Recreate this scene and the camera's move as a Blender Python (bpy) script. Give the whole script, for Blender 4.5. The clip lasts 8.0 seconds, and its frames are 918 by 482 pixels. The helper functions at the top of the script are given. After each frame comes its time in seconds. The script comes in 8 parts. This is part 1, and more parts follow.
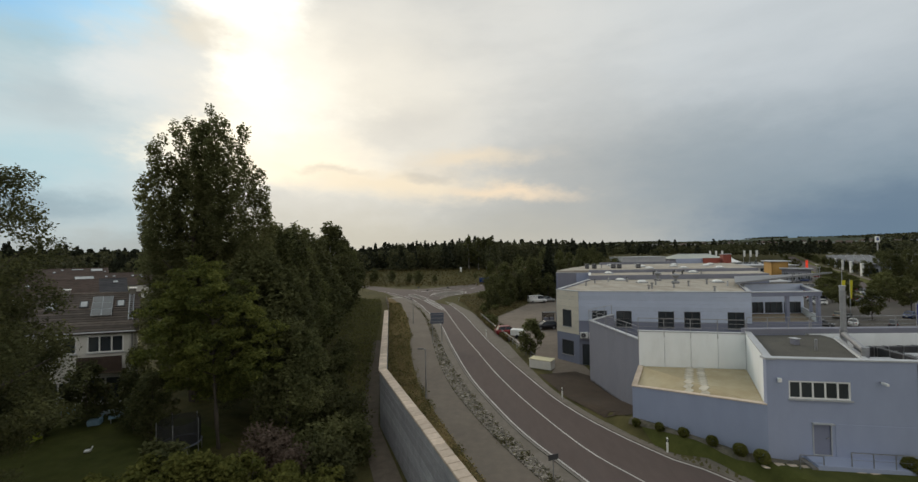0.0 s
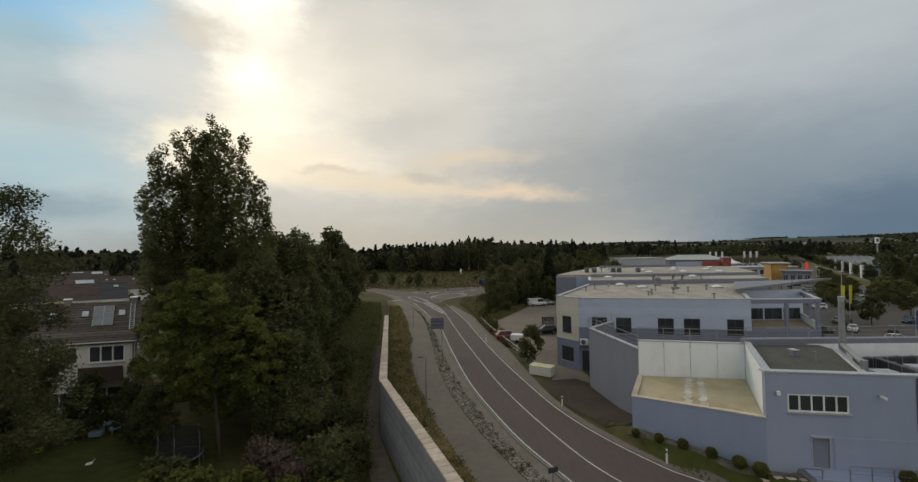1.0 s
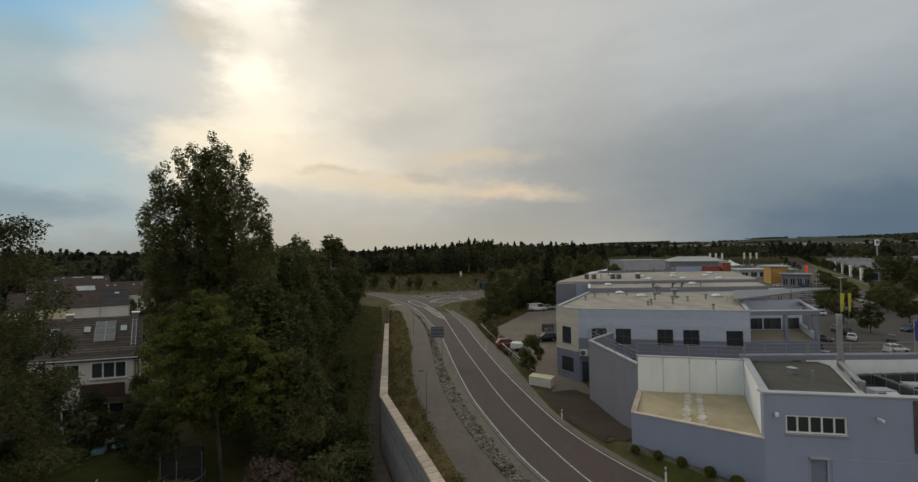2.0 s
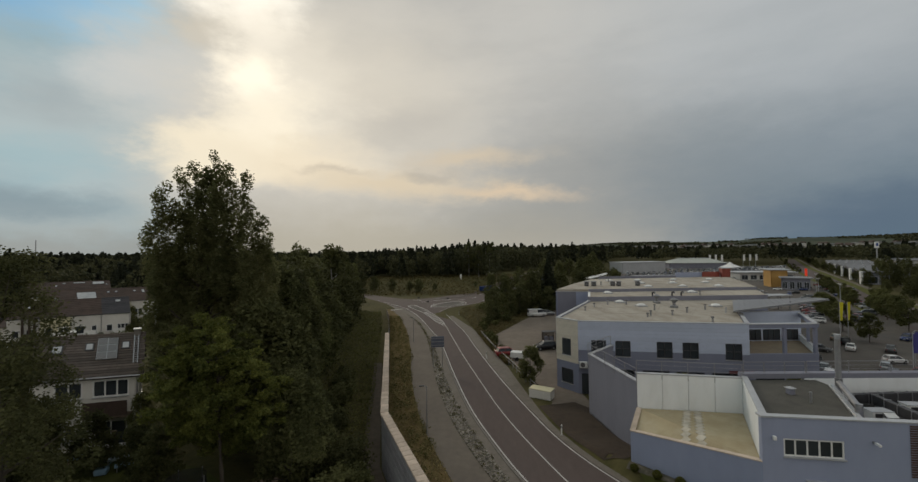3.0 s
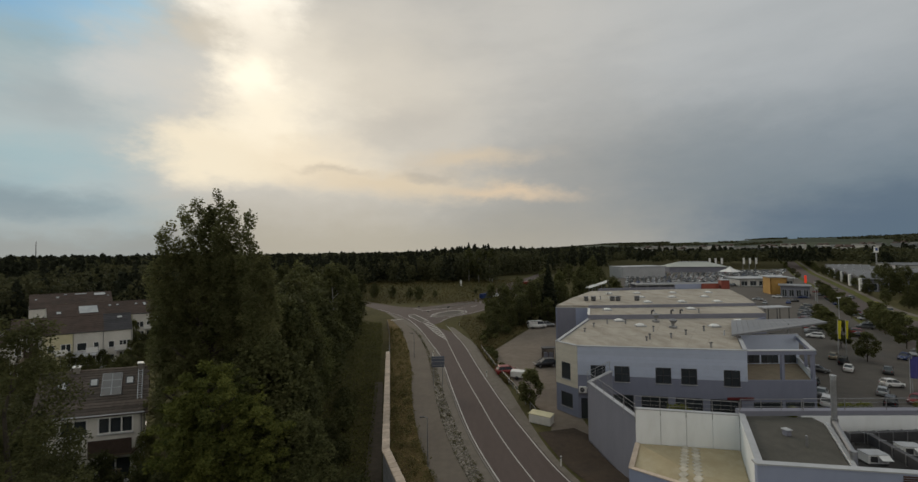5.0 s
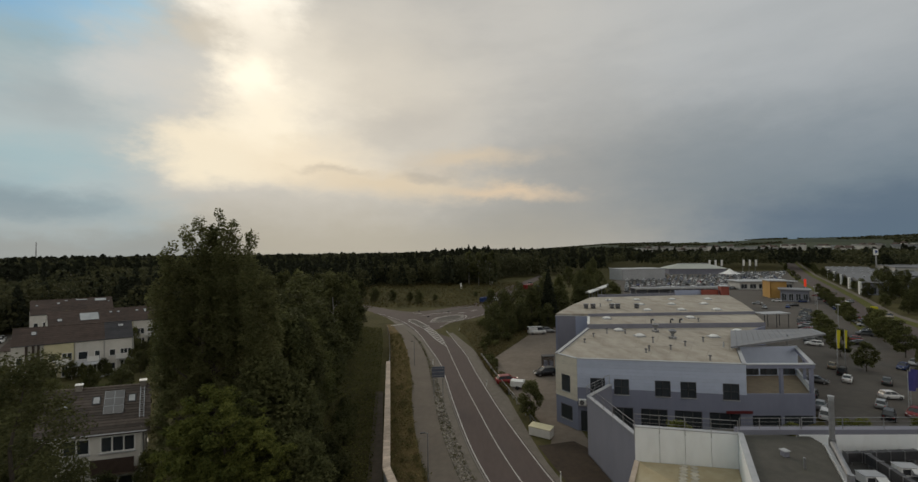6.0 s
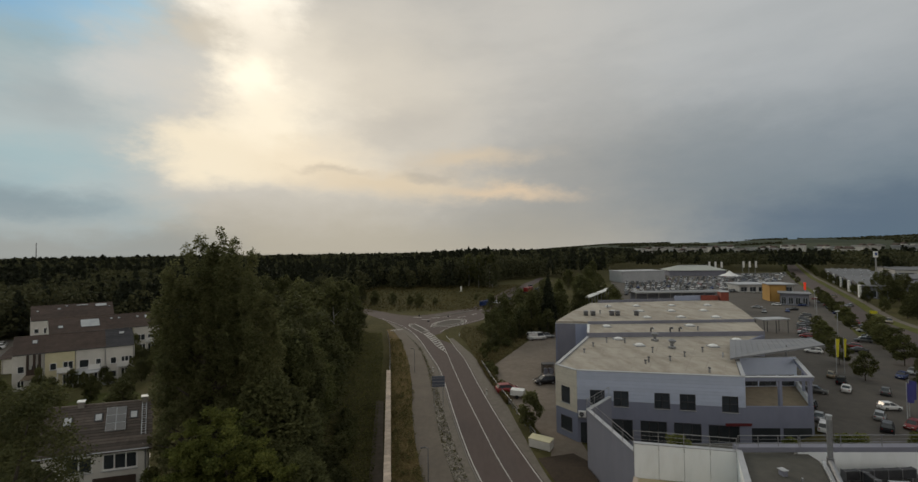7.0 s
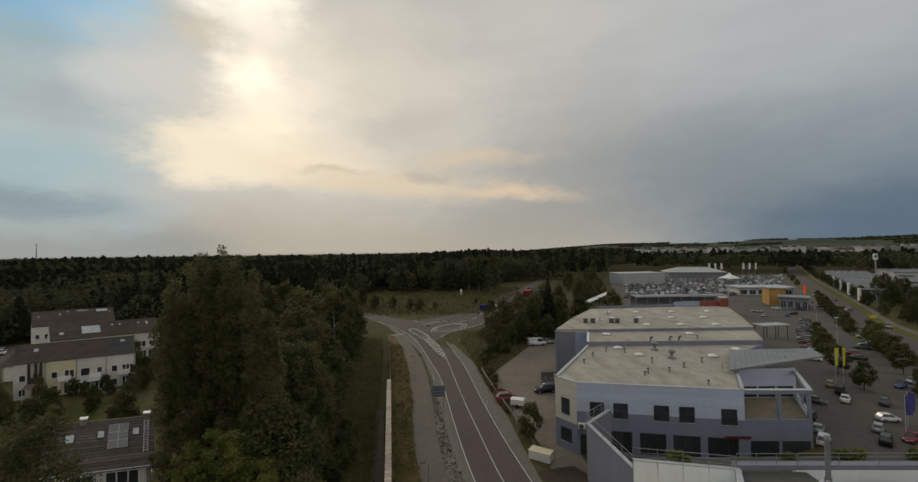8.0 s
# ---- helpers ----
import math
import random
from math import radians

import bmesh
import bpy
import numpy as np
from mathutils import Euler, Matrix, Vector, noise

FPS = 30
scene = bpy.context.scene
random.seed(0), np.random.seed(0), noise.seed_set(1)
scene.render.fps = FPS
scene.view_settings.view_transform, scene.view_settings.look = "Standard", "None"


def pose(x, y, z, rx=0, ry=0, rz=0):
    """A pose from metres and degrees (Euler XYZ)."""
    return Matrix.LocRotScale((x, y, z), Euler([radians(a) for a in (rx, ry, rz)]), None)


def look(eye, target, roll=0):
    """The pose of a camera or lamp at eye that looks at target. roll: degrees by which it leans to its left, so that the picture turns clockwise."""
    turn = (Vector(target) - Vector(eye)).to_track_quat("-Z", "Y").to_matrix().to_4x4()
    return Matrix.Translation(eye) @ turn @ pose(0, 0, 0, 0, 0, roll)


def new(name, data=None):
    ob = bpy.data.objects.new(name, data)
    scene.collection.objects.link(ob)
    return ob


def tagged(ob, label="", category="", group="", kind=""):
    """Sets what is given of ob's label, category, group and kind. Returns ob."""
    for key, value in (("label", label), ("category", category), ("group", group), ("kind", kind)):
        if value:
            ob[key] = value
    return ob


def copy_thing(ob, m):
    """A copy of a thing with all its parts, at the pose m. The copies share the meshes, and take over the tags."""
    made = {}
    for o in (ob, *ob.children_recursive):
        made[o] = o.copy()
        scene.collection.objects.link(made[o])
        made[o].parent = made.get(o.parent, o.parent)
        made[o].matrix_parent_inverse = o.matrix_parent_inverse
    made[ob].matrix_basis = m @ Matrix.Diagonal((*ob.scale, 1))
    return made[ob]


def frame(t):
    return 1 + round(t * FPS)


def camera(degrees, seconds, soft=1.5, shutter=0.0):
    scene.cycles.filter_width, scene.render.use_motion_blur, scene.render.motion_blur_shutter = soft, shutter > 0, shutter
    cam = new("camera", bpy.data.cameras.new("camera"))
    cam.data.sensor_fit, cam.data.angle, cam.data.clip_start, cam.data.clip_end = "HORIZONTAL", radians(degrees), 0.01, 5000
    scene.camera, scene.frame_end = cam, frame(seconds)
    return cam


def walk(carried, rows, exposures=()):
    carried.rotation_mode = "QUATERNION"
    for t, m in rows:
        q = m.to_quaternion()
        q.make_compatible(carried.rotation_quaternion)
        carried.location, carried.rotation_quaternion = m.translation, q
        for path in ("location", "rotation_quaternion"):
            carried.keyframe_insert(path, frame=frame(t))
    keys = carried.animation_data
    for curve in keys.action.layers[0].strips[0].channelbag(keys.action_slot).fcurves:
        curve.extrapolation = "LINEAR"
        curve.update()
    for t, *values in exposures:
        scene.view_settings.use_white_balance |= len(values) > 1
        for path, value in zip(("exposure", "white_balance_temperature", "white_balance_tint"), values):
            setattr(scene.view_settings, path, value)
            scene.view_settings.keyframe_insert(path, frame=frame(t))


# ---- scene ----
# The camera rises almost straight up beside the road, drifting back a little.
cam = camera(98.0, 8.0, soft=1.45)
EYE, TILT, LEAN = 14.1, 1.43, 0.81
ROWS = [
    (0.0, 0.0), (0.5, 0.42), (1.0, 0.83), (1.5, 1.46), (3.0, 3.71), (3.5, 4.49), (4.0, 5.32),
    (4.5, 6.10), (6.0, 8.53), (6.5, 9.33), (7.0, 10.07), (7.5, 10.90), (8.0, 11.66),
]
walk(cam, [(t, pose(0.0, -0.145 * h, EYE + h, 90 + TILT, LEAN, 0.0)) for t, h in ROWS],
     exposures=[(0.0, 0.31, 6450, 10.5), (0.5, 0.19, 6480, 10.5), (1.0, 0.10, 6500, 10.8), (1.7, -0.03, 6550, 11), (4.0, -0.13, 6620, 11.5), (8.0, -0.12, 6720, 12)])


# ---- sky and sun ----
def direction(azimuth, elevation):
    """Unit vector; azimuth in degrees from straight ahead towards the right."""
    a, e = radians(azimuth), radians(elevation)
    return Vector((math.sin(a) * math.cos(e), math.cos(a) * math.cos(e), math.sin(e)))


SUN_AZ, SUN_EL = -29.0, 22.0
world = bpy.data.worlds.new("evening_sky")
scene.world = world
world.use_nodes = True
wt = world.node_tree
wt.nodes.clear()


def wnode(kind, **inputs):
    n = wt.nodes.new(kind)
    for key, value in inputs.items():
        n.inputs[int(key[1:]) if key[1:].isdigit() else key].default_value = value
    return n


def wmath(op, a, b=0.0, clamp=False):
    n = wt.nodes.new("ShaderNodeMath")
    n.operation, n.use_clamp = op, clamp
    for i, v in enumerate((a, b)):
        if isinstance(v, (int, float)):
            n.inputs[i].default_value = v
        else:
            wt.links.new(v, n.inputs[i])
    return n.outputs[0]


def wvec(op, a, b):
    n = wt.nodes.new("ShaderNodeVectorMath")
    n.operation = op
    for i, v in enumerate((a, b)):
        if isinstance(v, (tuple, Vector)):
            n.inputs[i].default_value = v
        else:
            wt.links.new(v, n.inputs[i])
    return n.outputs["Value"] if op in ("LENGTH", "DOT_PRODUCT") else n.outputs[0]


def wmix(fac, a, b):
    n = wt.nodes.new("ShaderNodeMix")
    n.data_type = "RGBA"
    for socket, v in ((n.inputs[0], fac), (n.inputs[6], a), (n.inputs[7], b)):
        if isinstance(v, tuple):
            socket.default_value = (*v, 1.0)
        elif isinstance(v, (int, float)):
            socket.default_value = v
        else:
            wt.links.new(v, socket)
    return n.outputs[2]


def wramp(value, lo, hi):
    n = wt.nodes.new("ShaderNodeMapRange")
    n.interpolation_type = "SMOOTHSTEP"
    n.inputs[1].default_value, n.inputs[2].default_value = lo, hi
    wt.links.new(value, n.inputs[0])
    return n.outputs[0]


gen = wt.nodes.new("ShaderNodeTexCoord").outputs["Generated"]
sep = wt.nodes.new("ShaderNodeSeparateXYZ")
wt.links.new(gen, sep.inputs[0])
up = wmath("MAXIMUM", sep.outputs["Z"], 0.0)


def wnoise(scale, detail, stretch=(1, 1, 1), rough=0.55, shift=(0, 0, 0)):
    n = wnode("ShaderNodeTexNoise", Scale=scale, Detail=detail, Roughness=rough)
    wt.links.new(wvec("ADD", wvec("MULTIPLY", gen, tuple(stretch)), tuple(shift)), n.inputs["Vector"])
    return n


# azimuth from straight ahead and height over the horizon, in degrees, stirred by cloud-like noise
azimuth = wmath("MULTIPLY", wmath("ARCTAN2", sep.outputs["X"], sep.outputs["Y"]), 180 / math.pi)
elevation = wmath("MULTIPLY", wmath("ARCSINE", sep.outputs["Z"]), 180 / math.pi)


def stirred(value, broad, fine, shift):
    n1 = wmath("SUBTRACT", wnoise(2.6, 3, (1, 1, 2.4), 0.5, shift).outputs["Fac"], 0.5)
    n2 = wmath("SUBTRACT", wnoise(10.0, 6, (1, 1, 2.0), 0.62, shift).outputs["Fac"], 0.5)
    return wmath("ADD", value, wmath("ADD", wmath("MULTIPLY", n1, broad), wmath("MULTIPLY", n2, fine)))


az_c, el_c = stirred(azimuth, 7.0, 9.0, (1.3, 7.7, 2.2)), stirred(elevation, 3.2, 4.2, (5.1, 0.6, 4.4))


def lobe(az0, el0, size, inner=0.0, amount=1.0, tip=0.0):
    """amount within an ellipse of sky, falling to 0 at its edge; size: half width and half height in degrees, tip: its slant."""
    da, de = wmath("SUBTRACT", az_c, az0), wmath("SUBTRACT", el_c, el0)
    c, s = math.cos(radians(tip)), math.sin(radians(tip))
    u = wmath("ADD", wmath("MULTIPLY", da, c / size[0]), wmath("MULTIPLY", de, s / size[0]))
    v = wmath("ADD", wmath("MULTIPLY", da, -s / size[1]), wmath("MULTIPLY", de, c / size[1]))
    d = wmath("SQRT", wmath("ADD", wmath("MULTIPLY", u, u), wmath("MULTIPLY", v, v)))
    return wmath("MULTIPLY", wramp(d, 1.0, inner), amount)


nishita = wt.nodes.new("ShaderNodeTexSky")
nishita.sky_type, nishita.sun_disc = "NISHITA", False
nishita.sun_elevation, nishita.sun_rotation = radians(SUN_EL), radians(SUN_AZ)
nishita.air_density, nishita.dust_density = 1.6, 0.6
clear = wvec("MULTIPLY", nishita.outputs[0], (0.038, 0.065, 0.090))

# the sheet of cloud: warm grey overhead, slate blue on the side away from the sun
cloud_tone = wramp(wnoise(3.0, 7, (1, 1, 3.4), 0.55, (3.1, 0.4, 1.7)).outputs["Fac"], 0.32, 0.68)
sheet = wmix(cloud_tone, (0.525, 0.525, 0.495), (0.595, 0.59, 0.55))
slate_high = wmix(cloud_tone, (0.435, 0.473, 0.49), (0.475, 0.513, 0.53))
slate_low = wmix(cloud_tone, (0.125, 0.187, 0.238), (0.15, 0.212, 0.268))
slate = wmix(wramp(el_c, 1.0, 25.0), slate_low, slate_high)
back = wramp(wmath("ABSOLUTE", azimuth), 150.0, 80.0)
away = wmath("MULTIPLY", wramp(az_c, 3.0, 43.0), back)
cover = wmix(away, sheet, slate)
low_band = wmath("MULTIPLY", wramp(el_c, 10.0, 1.0), wramp(az_c, 38.0, 8.0))
cover = wmix(wmath("MULTIPLY", low_band, 0.9), cover, (0.485, 0.455, 0.37))
cover = wmix(lobe(15, 8, (30, 17), 0.0, 0.62), cover, (0.294, 0.308, 0.30))
cover = wmix(lobe(33, 9, (19, 11), 0.0, 0.6, -8), cover, (0.225, 0.273, 0.305))
cover = wmix(lobe(47, 3, (20, 5), 0.0, 0.5), cover, (0.105, 0.15, 0.22))
# clear and hazy blue on the sunward side
haze = wmath("MULTIPLY", wramp(az_c, -30.0, -43.0), back)
cover = wmix(haze, cover, wmix(cloud_tone, (0.35, 0.475, 0.515), (0.47, 0.56, 0.57)))
cover = wmix(lobe(-38, 20, (10, 8), 0.0, 0.75), cover, (0.66, 0.68, 0.67))
cover = wmix(lobe(-45, 15.5, (8, 3.6), 0.0, 0.5), cover, (0.39, 0.43, 0.44))
cover = wmix(lobe(-45, 10.2, (9, 3.2), 0.1, 0.6), cover, (0.38, 0.545, 0.585))
cover = wmix(lobe(-48.5, 26.0, (14, 6.6), 0.35, 1.0, 6), cover, clear)
cover = wmix(lobe(-49, 5.6, (15, 2.8), 0.1, 0.75), cover, (0.25, 0.325, 0.36))
low_left = wmath("MULTIPLY", wramp(el_c, 5.5, 1.0), wramp(az_c, -24.0, -36.0))
cover = wmix(wmath("MULTIPLY", wmath("MULTIPLY", low_left, back), 0.85), cover, (0.34, 0.355, 0.335))
# cloud lit through by the low sun
cover = wmix(lobe(-17, 19, (29, 20), 0.1, 0.8), cover, (0.80, 0.745, 0.625))
cover = wmix(lobe(-8, 17.5, (13, 5), 0.0, 0.45), cover, (0.47, 0.46, 0.43))
cover = wmix(lobe(-24, 20.5, (13, 13), 0.0, 0.8), cover, (0.95, 0.89, 0.75))
cover = wmix(lobe(-29.0, 12.4, (11.2, 5.2), 0.4, 0.95, 6), cover, (1.0, 0.905, 0.70))
cover = wmix(lobe(-20.0, 12.0, (16, 5.6), 0.0, 0.9, -4), cover, (0.96, 0.85, 0.65))
cover = wmix(lobe(-26.0, 17.0, (8.5, 5.2), 0.1, 0.95, 20), cover, (1.08, 0.99, 0.79))
cover = wmix(lobe(-28.0, 21.6, (6.5, 4.6), 0.1, 1.0), cover, (1.22, 1.13, 0.92))
cover = wmix(lobe(-27.0, 27.5, (7.0, 5.0), 0.1, 0.8), cover, (1.08, 1.01, 0.85))
cover = wmix(lobe(-31.0, 31.2, (13, 5.4), 0.2, 1.0), cover, (1.24, 1.18, 1.02))
cover = wmix(lobe(-33.0, 25.4, (6.0, 2.6), 0.1, 0.7, 10), cover, (0.68, 0.63, 0.52))
# faint streaks low over the horizon
cover = wmix(lobe(-8, 9.6, (24, 3.4), 0.0, 0.85, -3), cover, (0.78, 0.665, 0.485))
cover = wmix(lobe(2, 12.9, (14, 2.2), 0.0, 0.75, 2), cover, (0.72, 0.61, 0.45))
cover = wmix(lobe(8, 8.2, (12, 1.8), 0.0, 0.85, -4), cover, (0.78, 0.63, 0.45))
cover = wmix(lobe(-17.5, 11.6, (8.5, 1.0), 0.0, 0.6), cover, (0.60, 0.54, 0.44))
cover = wmix(lobe(-3, 10.8, (7, 1.1), 0.0, 0.5), cover, (0.46, 0.43, 0.37))
below = wmix(wramp(sep.outputs["Z"], -0.02, 0.004), (0.10, 0.10, 0.09), cover)
bg = wnode("ShaderNodeBackground", Strength=1.0)
wt.links.new(below, bg.inputs["Color"])
out = wt.nodes.new("ShaderNodeOutputWorld")
wt.links.new(bg.outputs[0], out.inputs["Surface"])

sun = new("sun", bpy.data.lights.new("sun", "SUN"))
sun.data.energy, sun.data.angle, sun.data.color = 0.75, radians(14), (1.0, 0.86, 0.68)
sun.matrix_world = look(direction(SUN_AZ, SUN_EL) * 300, (0, 0, 0))


# ---- materials ----
def material(name, dark, light, scale=1.0, rough=0.85, bump=0.0, bump_scale=None, metal=0.0, stain=0.0, stain_colour=(0.05, 0.045, 0.04), stain_scale=0.25,
             stretch=(1, 1, 1), spread=0.0, island=0.0, gloss_spread=0.08, specular=0.5):
    """Two-scale noise in world metres between two base colours, with broad stains, a per-object spread and fine relief."""
    m = bpy.data.materials.new(name)
    m.use_nodes = True
    nt = m.node_tree
    bsdf = nt.nodes["Principled BSDF"]
    link = nt.links.new
    pos = nt.nodes.new("ShaderNodeNewGeometry").outputs["Position"]
    mul = nt.nodes.new("ShaderNodeVectorMath")
    mul.operation = "MULTIPLY"
    mul.inputs[1].default_value = stretch
    link(pos, mul.inputs[0])

    def noise_of(s, detail=5, rough_=0.6):
        n = nt.nodes.new("ShaderNodeTexNoise")
        n.inputs["Scale"].default_value, n.inputs["Detail"].default_value, n.inputs["Roughness"].default_value = s, detail, rough_
        link(mul.outputs[0], n.inputs["Vector"])
        return n.outputs["Fac"]

    def mix(fac, a, b, blend="MIX"):
        n = nt.nodes.new("ShaderNodeMix")
        n.data_type, n.blend_type = "RGBA", blend
        for socket, v in ((n.inputs[0], fac), (n.inputs[6], a), (n.inputs[7], b)):
            if isinstance(v, tuple):
                socket.default_value = (*v, 1.0)
            elif isinstance(v, (int, float)):
                socket.default_value = v
            else:
                link(v, socket)
        return n.outputs[2]

    def ramp(v, lo, hi):
        n = nt.nodes.new("ShaderNodeMapRange")
        n.inputs[1].default_value, n.inputs[2].default_value = lo, hi
        link(v, n.inputs[0])
        return n.outputs[0]

    fine_n, broad_n = noise_of(scale), noise_of(scale * 0.13)
    avg = nt.nodes.new("ShaderNodeMath")
    avg.operation = "MULTIPLY_ADD"
    link(fine_n, avg.inputs[0])
    avg.inputs[1].default_value = 0.55
    half = nt.nodes.new("ShaderNodeMath")
    half.operation = "MULTIPLY"
    link(broad_n, half.inputs[0])
    half.inputs[1].default_value = 0.45
    link(half.outputs[0], avg.inputs[2])
    colour = mix(ramp(avg.outputs[0], 0.36, 0.64), dark, light)
    if stain:
        s = nt.nodes.new("ShaderNodeMath")
        s.operation = "MULTIPLY"
        link(ramp(noise_of(stain_scale, 6, 0.7), 0.5, 0.72), s.inputs[0])
        s.inputs[1].default_value = stain
        colour = mix(s.outputs[0], colour, stain_colour)
    for amount, kind in ((spread, "object"), (island, "island")):
        if amount:
            r = nt.nodes.new("ShaderNodeObjectInfo").outputs["Random"] if kind == "object" else nt.nodes.new("ShaderNodeNewGeometry").outputs["Random Per Island"]
            hsv = nt.nodes.new("ShaderNodeHueSaturation")
            hsv.inputs["Hue"].default_value = 0.5
            mr = nt.nodes.new("ShaderNodeMapRange")
            mr.inputs[3].default_value, mr.inputs[4].default_value = 1 - amount, 1 + amount
            link(r, mr.inputs[0])
            link(mr.outputs[0], hsv.inputs["Value"])
            link(colour, hsv.inputs["Color"])
            colour = hsv.outputs[0]
    link(colour, bsdf.inputs["Base Color"])
    rr = nt.nodes.new("ShaderNodeMapRange")
    rr.inputs[3].default_value, rr.inputs[4].default_value = max(rough - gloss_spread, 0.02), min(rough + gloss_spread, 1)
    link(fine_n, rr.inputs[0])
    link(rr.outputs[0], bsdf.inputs["Roughness"])
    bsdf.inputs["Metallic"].default_value = metal
    bsdf.inputs["Specular IOR Level"].default_value = specular
    if bump:
        b = nt.nodes.new("ShaderNodeBump")
        b.inputs["Strength"].default_value, b.inputs["Distance"].default_value = 0.8, bump
        link(noise_of(bump_scale or scale * 3), b.inputs["Height"])
        link(b.outputs[0], bsdf.inputs["Normal"])
    return m


def foliage(name, dark, light, through_light=0.35, spread=0.3, scale=0.35):
    """Leaves: a diffuse face and light let through, varied leaf by leaf, tree by tree and in patches."""
    m = bpy.data.materials.new(name)
    m.use_nodes = True
    nt = m.node_tree
    link = nt.links.new
    nt.nodes.clear()
    geo = nt.nodes.new("ShaderNodeNewGeometry")
    n = nt.nodes.new("ShaderNodeTexNoise")
    n.inputs["Scale"].default_value, n.inputs["Detail"].default_value = scale, 4
    link(geo.outputs["Position"], n.inputs["Vector"])
    fac = nt.nodes.new("ShaderNodeMath")
    fac.operation = "MULTIPLY_ADD"
    link(geo.outputs["Random Per Island"], fac.inputs[0])
    fac.inputs[1].default_value = 0.5
    part_n = nt.nodes.new("ShaderNodeMapRange")
    part_n.inputs[1].default_value, part_n.inputs[2].default_value, part_n.inputs[4].default_value = 0.35, 0.65, 0.5
    link(n.outputs["Fac"], part_n.inputs[0])
    link(part_n.outputs[0], fac.inputs[2])
    mix = nt.nodes.new("ShaderNodeMix")
    mix.data_type = "RGBA"
    mix.inputs[6].default_value, mix.inputs[7].default_value = (*dark, 1), (*light, 1)
    link(fac.outputs[0], mix.inputs[0])
    hsv = nt.nodes.new("ShaderNodeHueSaturation")
    mr = nt.nodes.new("ShaderNodeMapRange")
    mr.inputs[3].default_value, mr.inputs[4].default_value = 1 - spread, 1 + spread
    link(nt.nodes.new("ShaderNodeObjectInfo").outputs["Random"], mr.inputs[0])
    link(mr.outputs[0], hsv.inputs["Value"])
    link(mix.outputs[2], hsv.inputs["Color"])
    face, thru, both, o = (nt.nodes.new(k) for k in ("ShaderNodeBsdfPrincipled", "ShaderNodeBsdfTranslucent", "ShaderNodeMixShader", "ShaderNodeOutputMaterial"))
    face.inputs["Roughness"].default_value, face.inputs["Specular IOR Level"].default_value = 0.8, 0.15
    link(hsv.outputs[0], face.inputs["Base Color"])
    link(hsv.outputs[0], thru.inputs["Color"])
    both.inputs[0].default_value = through_light
    link(face.outputs[0], both.inputs[1])
    link(thru.outputs[0], both.inputs[2])
    link(both.outputs[0], o.inputs["Surface"])
    return m


def glass(name, tint=(0.03, 0.035, 0.04), rough=0.06):
    """Window glass seen from outside against a dark room: a dark gloss."""
    return material(name, tint, tuple(c * 1.6 for c in tint), 0.6, rough, gloss_spread=0.03, specular=0.6, spread=0.25)


def emitter(name, colour, strength):
    m = bpy.data.materials.new(name)
    m.use_nodes = True
    b = m.node_tree.nodes["Principled BSDF"]
    b.inputs["Base Color"].default_value = (*colour, 1)
    b.inputs["Emission Color"].default_value, b.inputs["Emission Strength"].default_value = (*colour, 1), strength
    return m


GRASS = material("grass", (0.048, 0.046, 0.018), (0.105, 0.095, 0.04), 0.9, 0.95, 0.06, 6, stain=0.5, stain_colour=(0.10, 0.085, 0.04), stain_scale=0.12, specular=0.1)
LAWN = material("lawn", (0.046, 0.054, 0.014), (0.085, 0.092, 0.026), 1.3, 0.95, 0.04, 9, stain=0.4, stain_colour=(0.07, 0.065, 0.025), specular=0.1)
VERGE = material("verge_grass", (0.085, 0.066, 0.032), (0.235, 0.165, 0.080), 0.9, 0.95, 0.08, 8, stain=0.95, stain_colour=(0.040, 0.046, 0.016), stain_scale=0.55, specular=0.1)
AVENUE_GRASS = material("avenue_grass", (0.075, 0.085, 0.022), (0.145, 0.145, 0.045), 0.8, 0.95, 0.04, 9, stain=0.4, stain_colour=(0.10, 0.085, 0.035), specular=0.1)
ASPHALT = material("asphalt", (0.074, 0.054, 0.049), (0.101, 0.076, 0.069), 1.5, 0.88, 0.004, 60, stain=0.35, stain_colour=(0.05, 0.046, 0.046), stain_scale=0.2, stretch=(1.4, 0.35, 1))
PATHWAY = material("path_asphalt", (0.116, 0.097, 0.078), (0.160, 0.136, 0.110), 1.4, 0.9, 0.004, 60, stain=0.35, stain_colour=(0.085, 0.075, 0.068), stain_scale=0.3)
PAVING = material("yard_paving", (0.068, 0.060, 0.052), (0.108, 0.095, 0.081), 1.1, 0.9, 0.006, 30, stain=0.4, stain_colour=(0.06, 0.054, 0.05))
GRAVEL = material("gravel", (0.1, 0.092, 0.078), (0.23, 0.21, 0.18), 3.5, 0.95, 0.04, 14, stain=0.4, stain_colour=(0.05, 0.05, 0.028), stain_scale=0.8)
SHOULDER = material("pale_shoulder", (0.125, 0.108, 0.090), (0.185, 0.164, 0.140), 1.6, 0.95, 0.01, 30, stain=0.5, stain_colour=(0.095, 0.085, 0.062), stain_scale=0.5)
